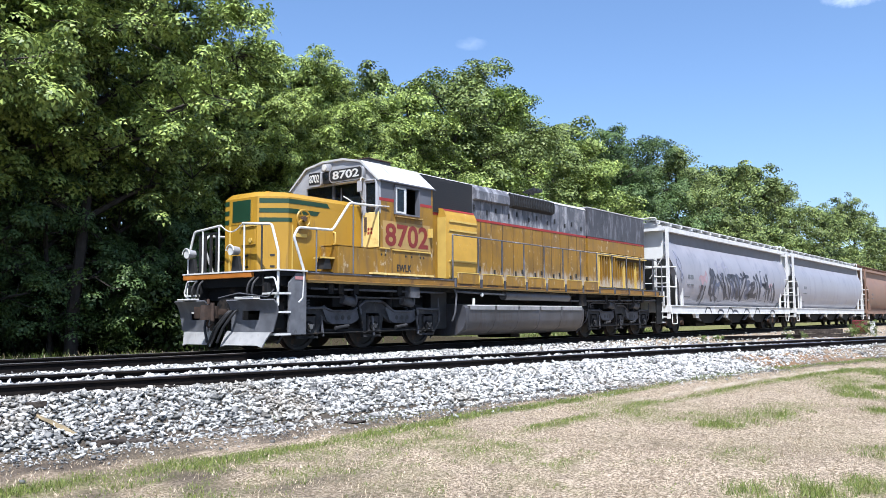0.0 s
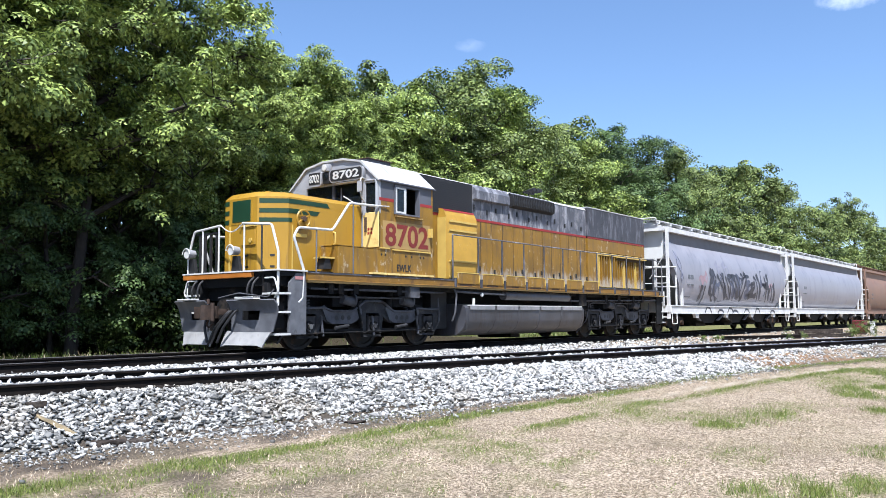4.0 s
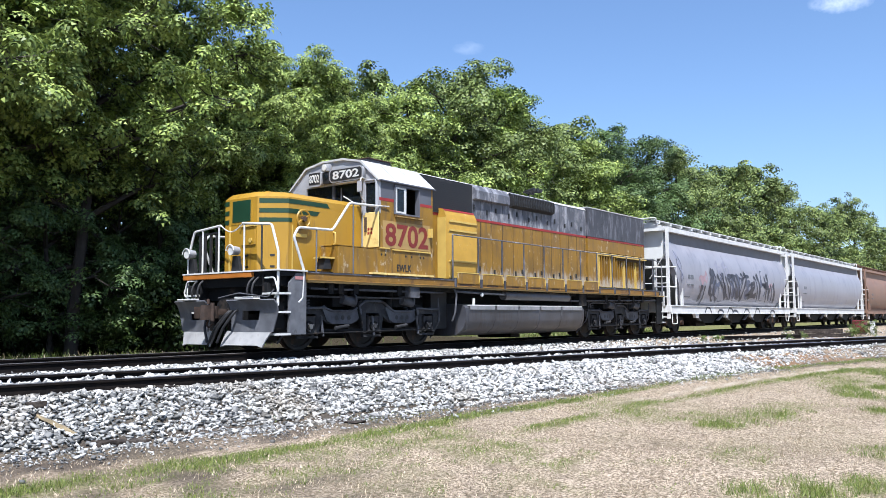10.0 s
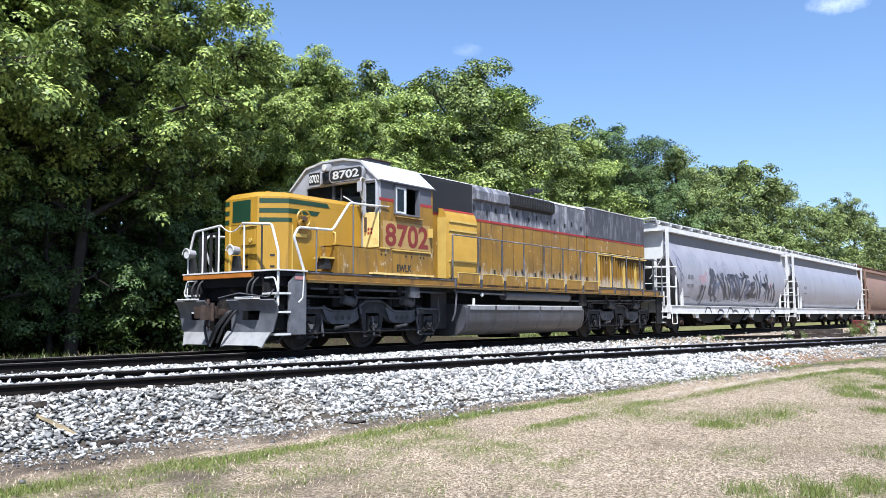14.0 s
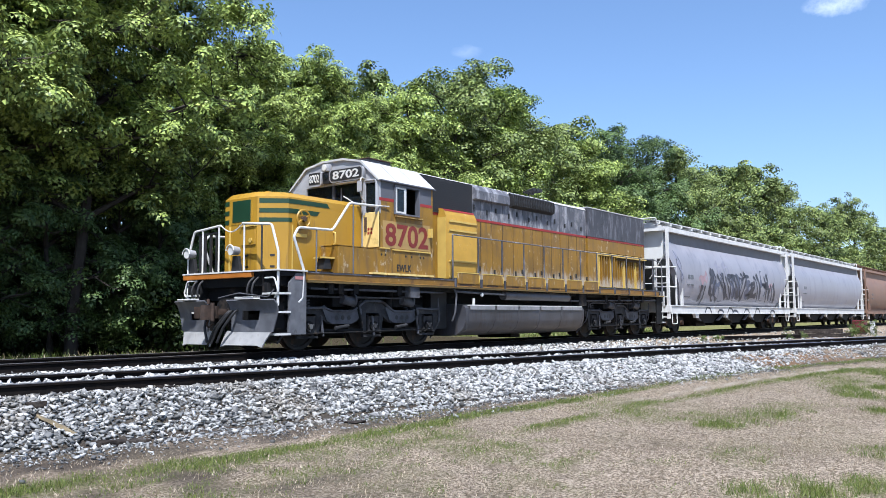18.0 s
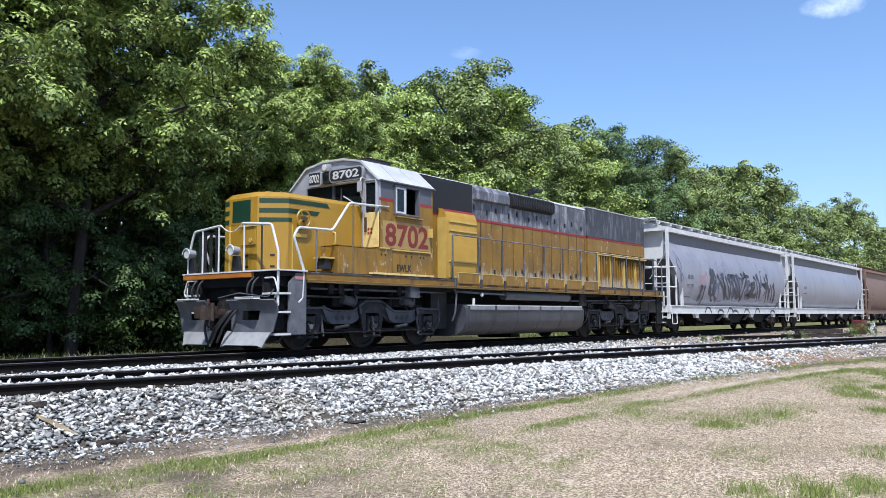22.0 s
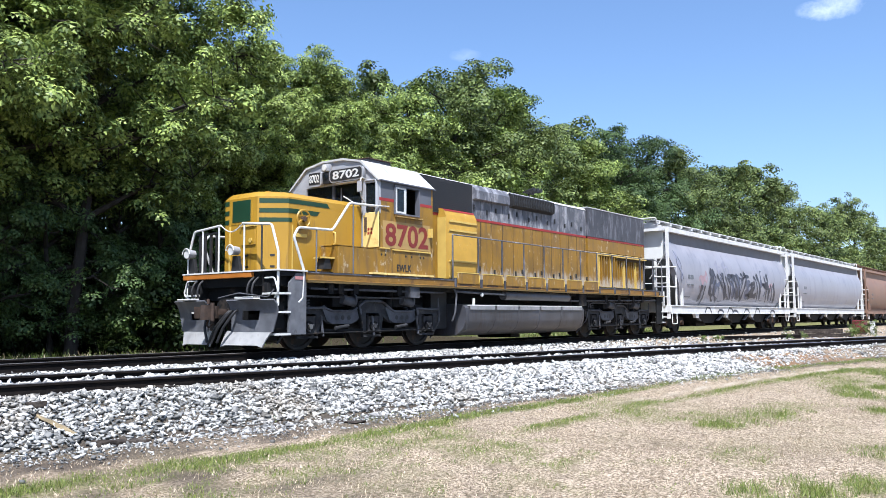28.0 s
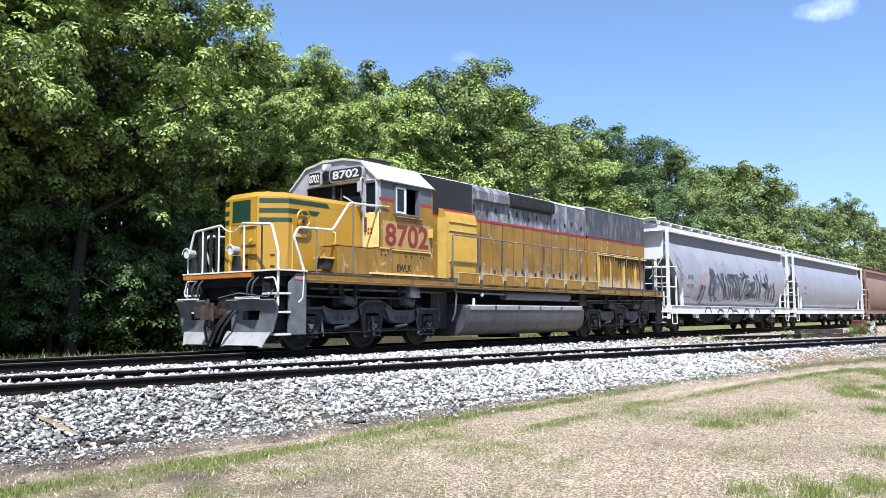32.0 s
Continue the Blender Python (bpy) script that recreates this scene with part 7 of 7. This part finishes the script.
# ---- clouds ----
def cloud_mat(thin):
    m = bpy.data.materials.new("glowing_cloud_vapour")
    m.use_nodes = True
    n, l = m.node_tree.nodes, m.node_tree.links
    n.remove(n["Principled BSDF"])
    tc = n.new("ShaderNodeTexCoord")
    nz = n.new("ShaderNodeTexNoise")
    nz.inputs["Scale"].default_value, nz.inputs["Detail"].default_value, nz.inputs["Roughness"].default_value = 0.022, 8, 0.6
    l.new(tc.outputs["Object"], nz.inputs["Vector"])
    at = n.new("ShaderNodeAttribute")
    at.attribute_name = "body"
    mu = n.new("ShaderNodeMath")
    mu.operation = 'MULTIPLY'
    l.new(nz.outputs["Fac"], mu.inputs[0])
    l.new(at.outputs["Fac"], mu.inputs[1])
    mr = n.new("ShaderNodeMapRange")
    mr.inputs["From Min"].default_value, mr.inputs["From Max"].default_value, mr.inputs["To Max"].default_value = 0.16, 0.62, thin
    l.new(mu.outputs[0], mr.inputs["Value"])
    tr = n.new("ShaderNodeBsdfTransparent")
    # A glow of its own stands in for sunlight on the vapour.
    em = n.new("ShaderNodeEmission")
    em.inputs[0].default_value, em.inputs[1].default_value = (0.93, 0.96, 1.0, 1), 1.1
    ms = n.new("ShaderNodeMixShader")
    l.new(mr.outputs[0], ms.inputs[0])
    l.new(tr.outputs[0], ms.inputs[1])
    l.new(em.outputs[0], ms.inputs[2])
    l.new(ms.outputs[0], n["Material Output"].inputs["Surface"])
    return m


def cloud(width, height, thin, label, shade=False):
    """A thin far sheet of vapour that faces the place; thicker in its middle."""
    nx, nz = 40, 24
    v, a = [], []
    for i in range(nx + 1):
        for j in range(nz + 1):
            u, w = 2 * i / nx - 1, 2 * j / nz - 1
            v.append((u * width / 2, 30 * noise.noise(Vector((u * 2, w * 2, 1))), w * height / 2))
            a.append(max(0, 1 - (u * u + w * w) ** 0.8))
    idx = np.arange((nx + 1) * (nz + 1)).reshape(nx + 1, nz + 1)
    f = np.stack([idx[:-1, :-1], idx[1:, :-1], idx[1:, 1:], idx[:-1, 1:]], -1).reshape(-1, 4)
    me = raw_mesh("cloud", np.array(v), f, cloud_mat(thin))
    me.attributes.new("body", 'FLOAT', 'POINT').data.foreach_set("value", np.array(a, dtype=np.float32))
    ob = new("cloud", me)
    ob.visible_shadow = shade
    return tagged(ob, label, "cloud", kind="structure")
def sky_point(right, up, dist=3000.0):
    """A place far off in the sky, by tangents about the main line of sight."""
    m = look(EYE, AIM, -0.304)
    return m @ Vector((right * dist, up * dist, -dist))


def sky_pose(right, up):
    p = sky_point(right, up)
    d = p - EYE
    return Matrix.Translation(p) @ Matrix.Rotation(math.atan2(d.y, d.x) - math.pi / 2, 4, 'Z')


white_cloud = cloud(300, 130, 0.34, "small bright fair-weather cloud")
wisp = cloud(150, 70, 0.1, "faint wisp of white cloud")

veil = cloud(700, 40, 0.54, "thin white cloud drifting across the sun", True)


def motions():
    """The clouds drift slowly; the boughs stir in a light wind."""
    F = 1467.2
    walk(white_cloud, [(t, sky_pose((u - 784) / F, (441 - v) / F)) for t, u, v in ((0, 1514, -10), (6, 1500, -3), (13, 1488, 2), (19, 1480, 7), (28, 1470, 13), (32, 1464, 16))])
    walk(wisp, [(t, sky_pose((u - 784) / F, (441 - v) / F)) for t, u, v in ((0, 834, 78), (13, 828, 88), (32, 822, 101))])
    walk(veil, [(t, Matrix.Translation(sun_dir * 620 + Vector((0, 3.3 * (t - 21.8), 0))) @ pose(0, 0, 0, 90)) for t in range(0, 33, 4)])
    rnd = random.Random(4)
    for tree in swaying:
        for limb in [c for c in tree.children if c.name.startswith("limb")]:
            base = limb.matrix_basis.copy()
            a, b = rnd.uniform(0, 6.28), rnd.uniform(0, 6.28)
            w1, w2, k = rnd.uniform(1.2, 2.0), rnd.uniform(0.25, 0.5), rnd.uniform(0.5, 1.0)
            rows = []
            for i in range(65):
                t = i * 0.5
                gust = 0.45 + 0.55 * math.sin(w2 * t + b)
                s = math.sin(w1 * t + a) * gust * k
                q = math.cos(w1 * 0.8 * t + b) * gust * k
                rows.append((t, base @ pose(0, 0, 0, 0.7 * s, 0.7 * q, 0.8 * math.sin(w1 * 0.6 * t + a + b) * k)))
            walk(limb, rows)


motions()
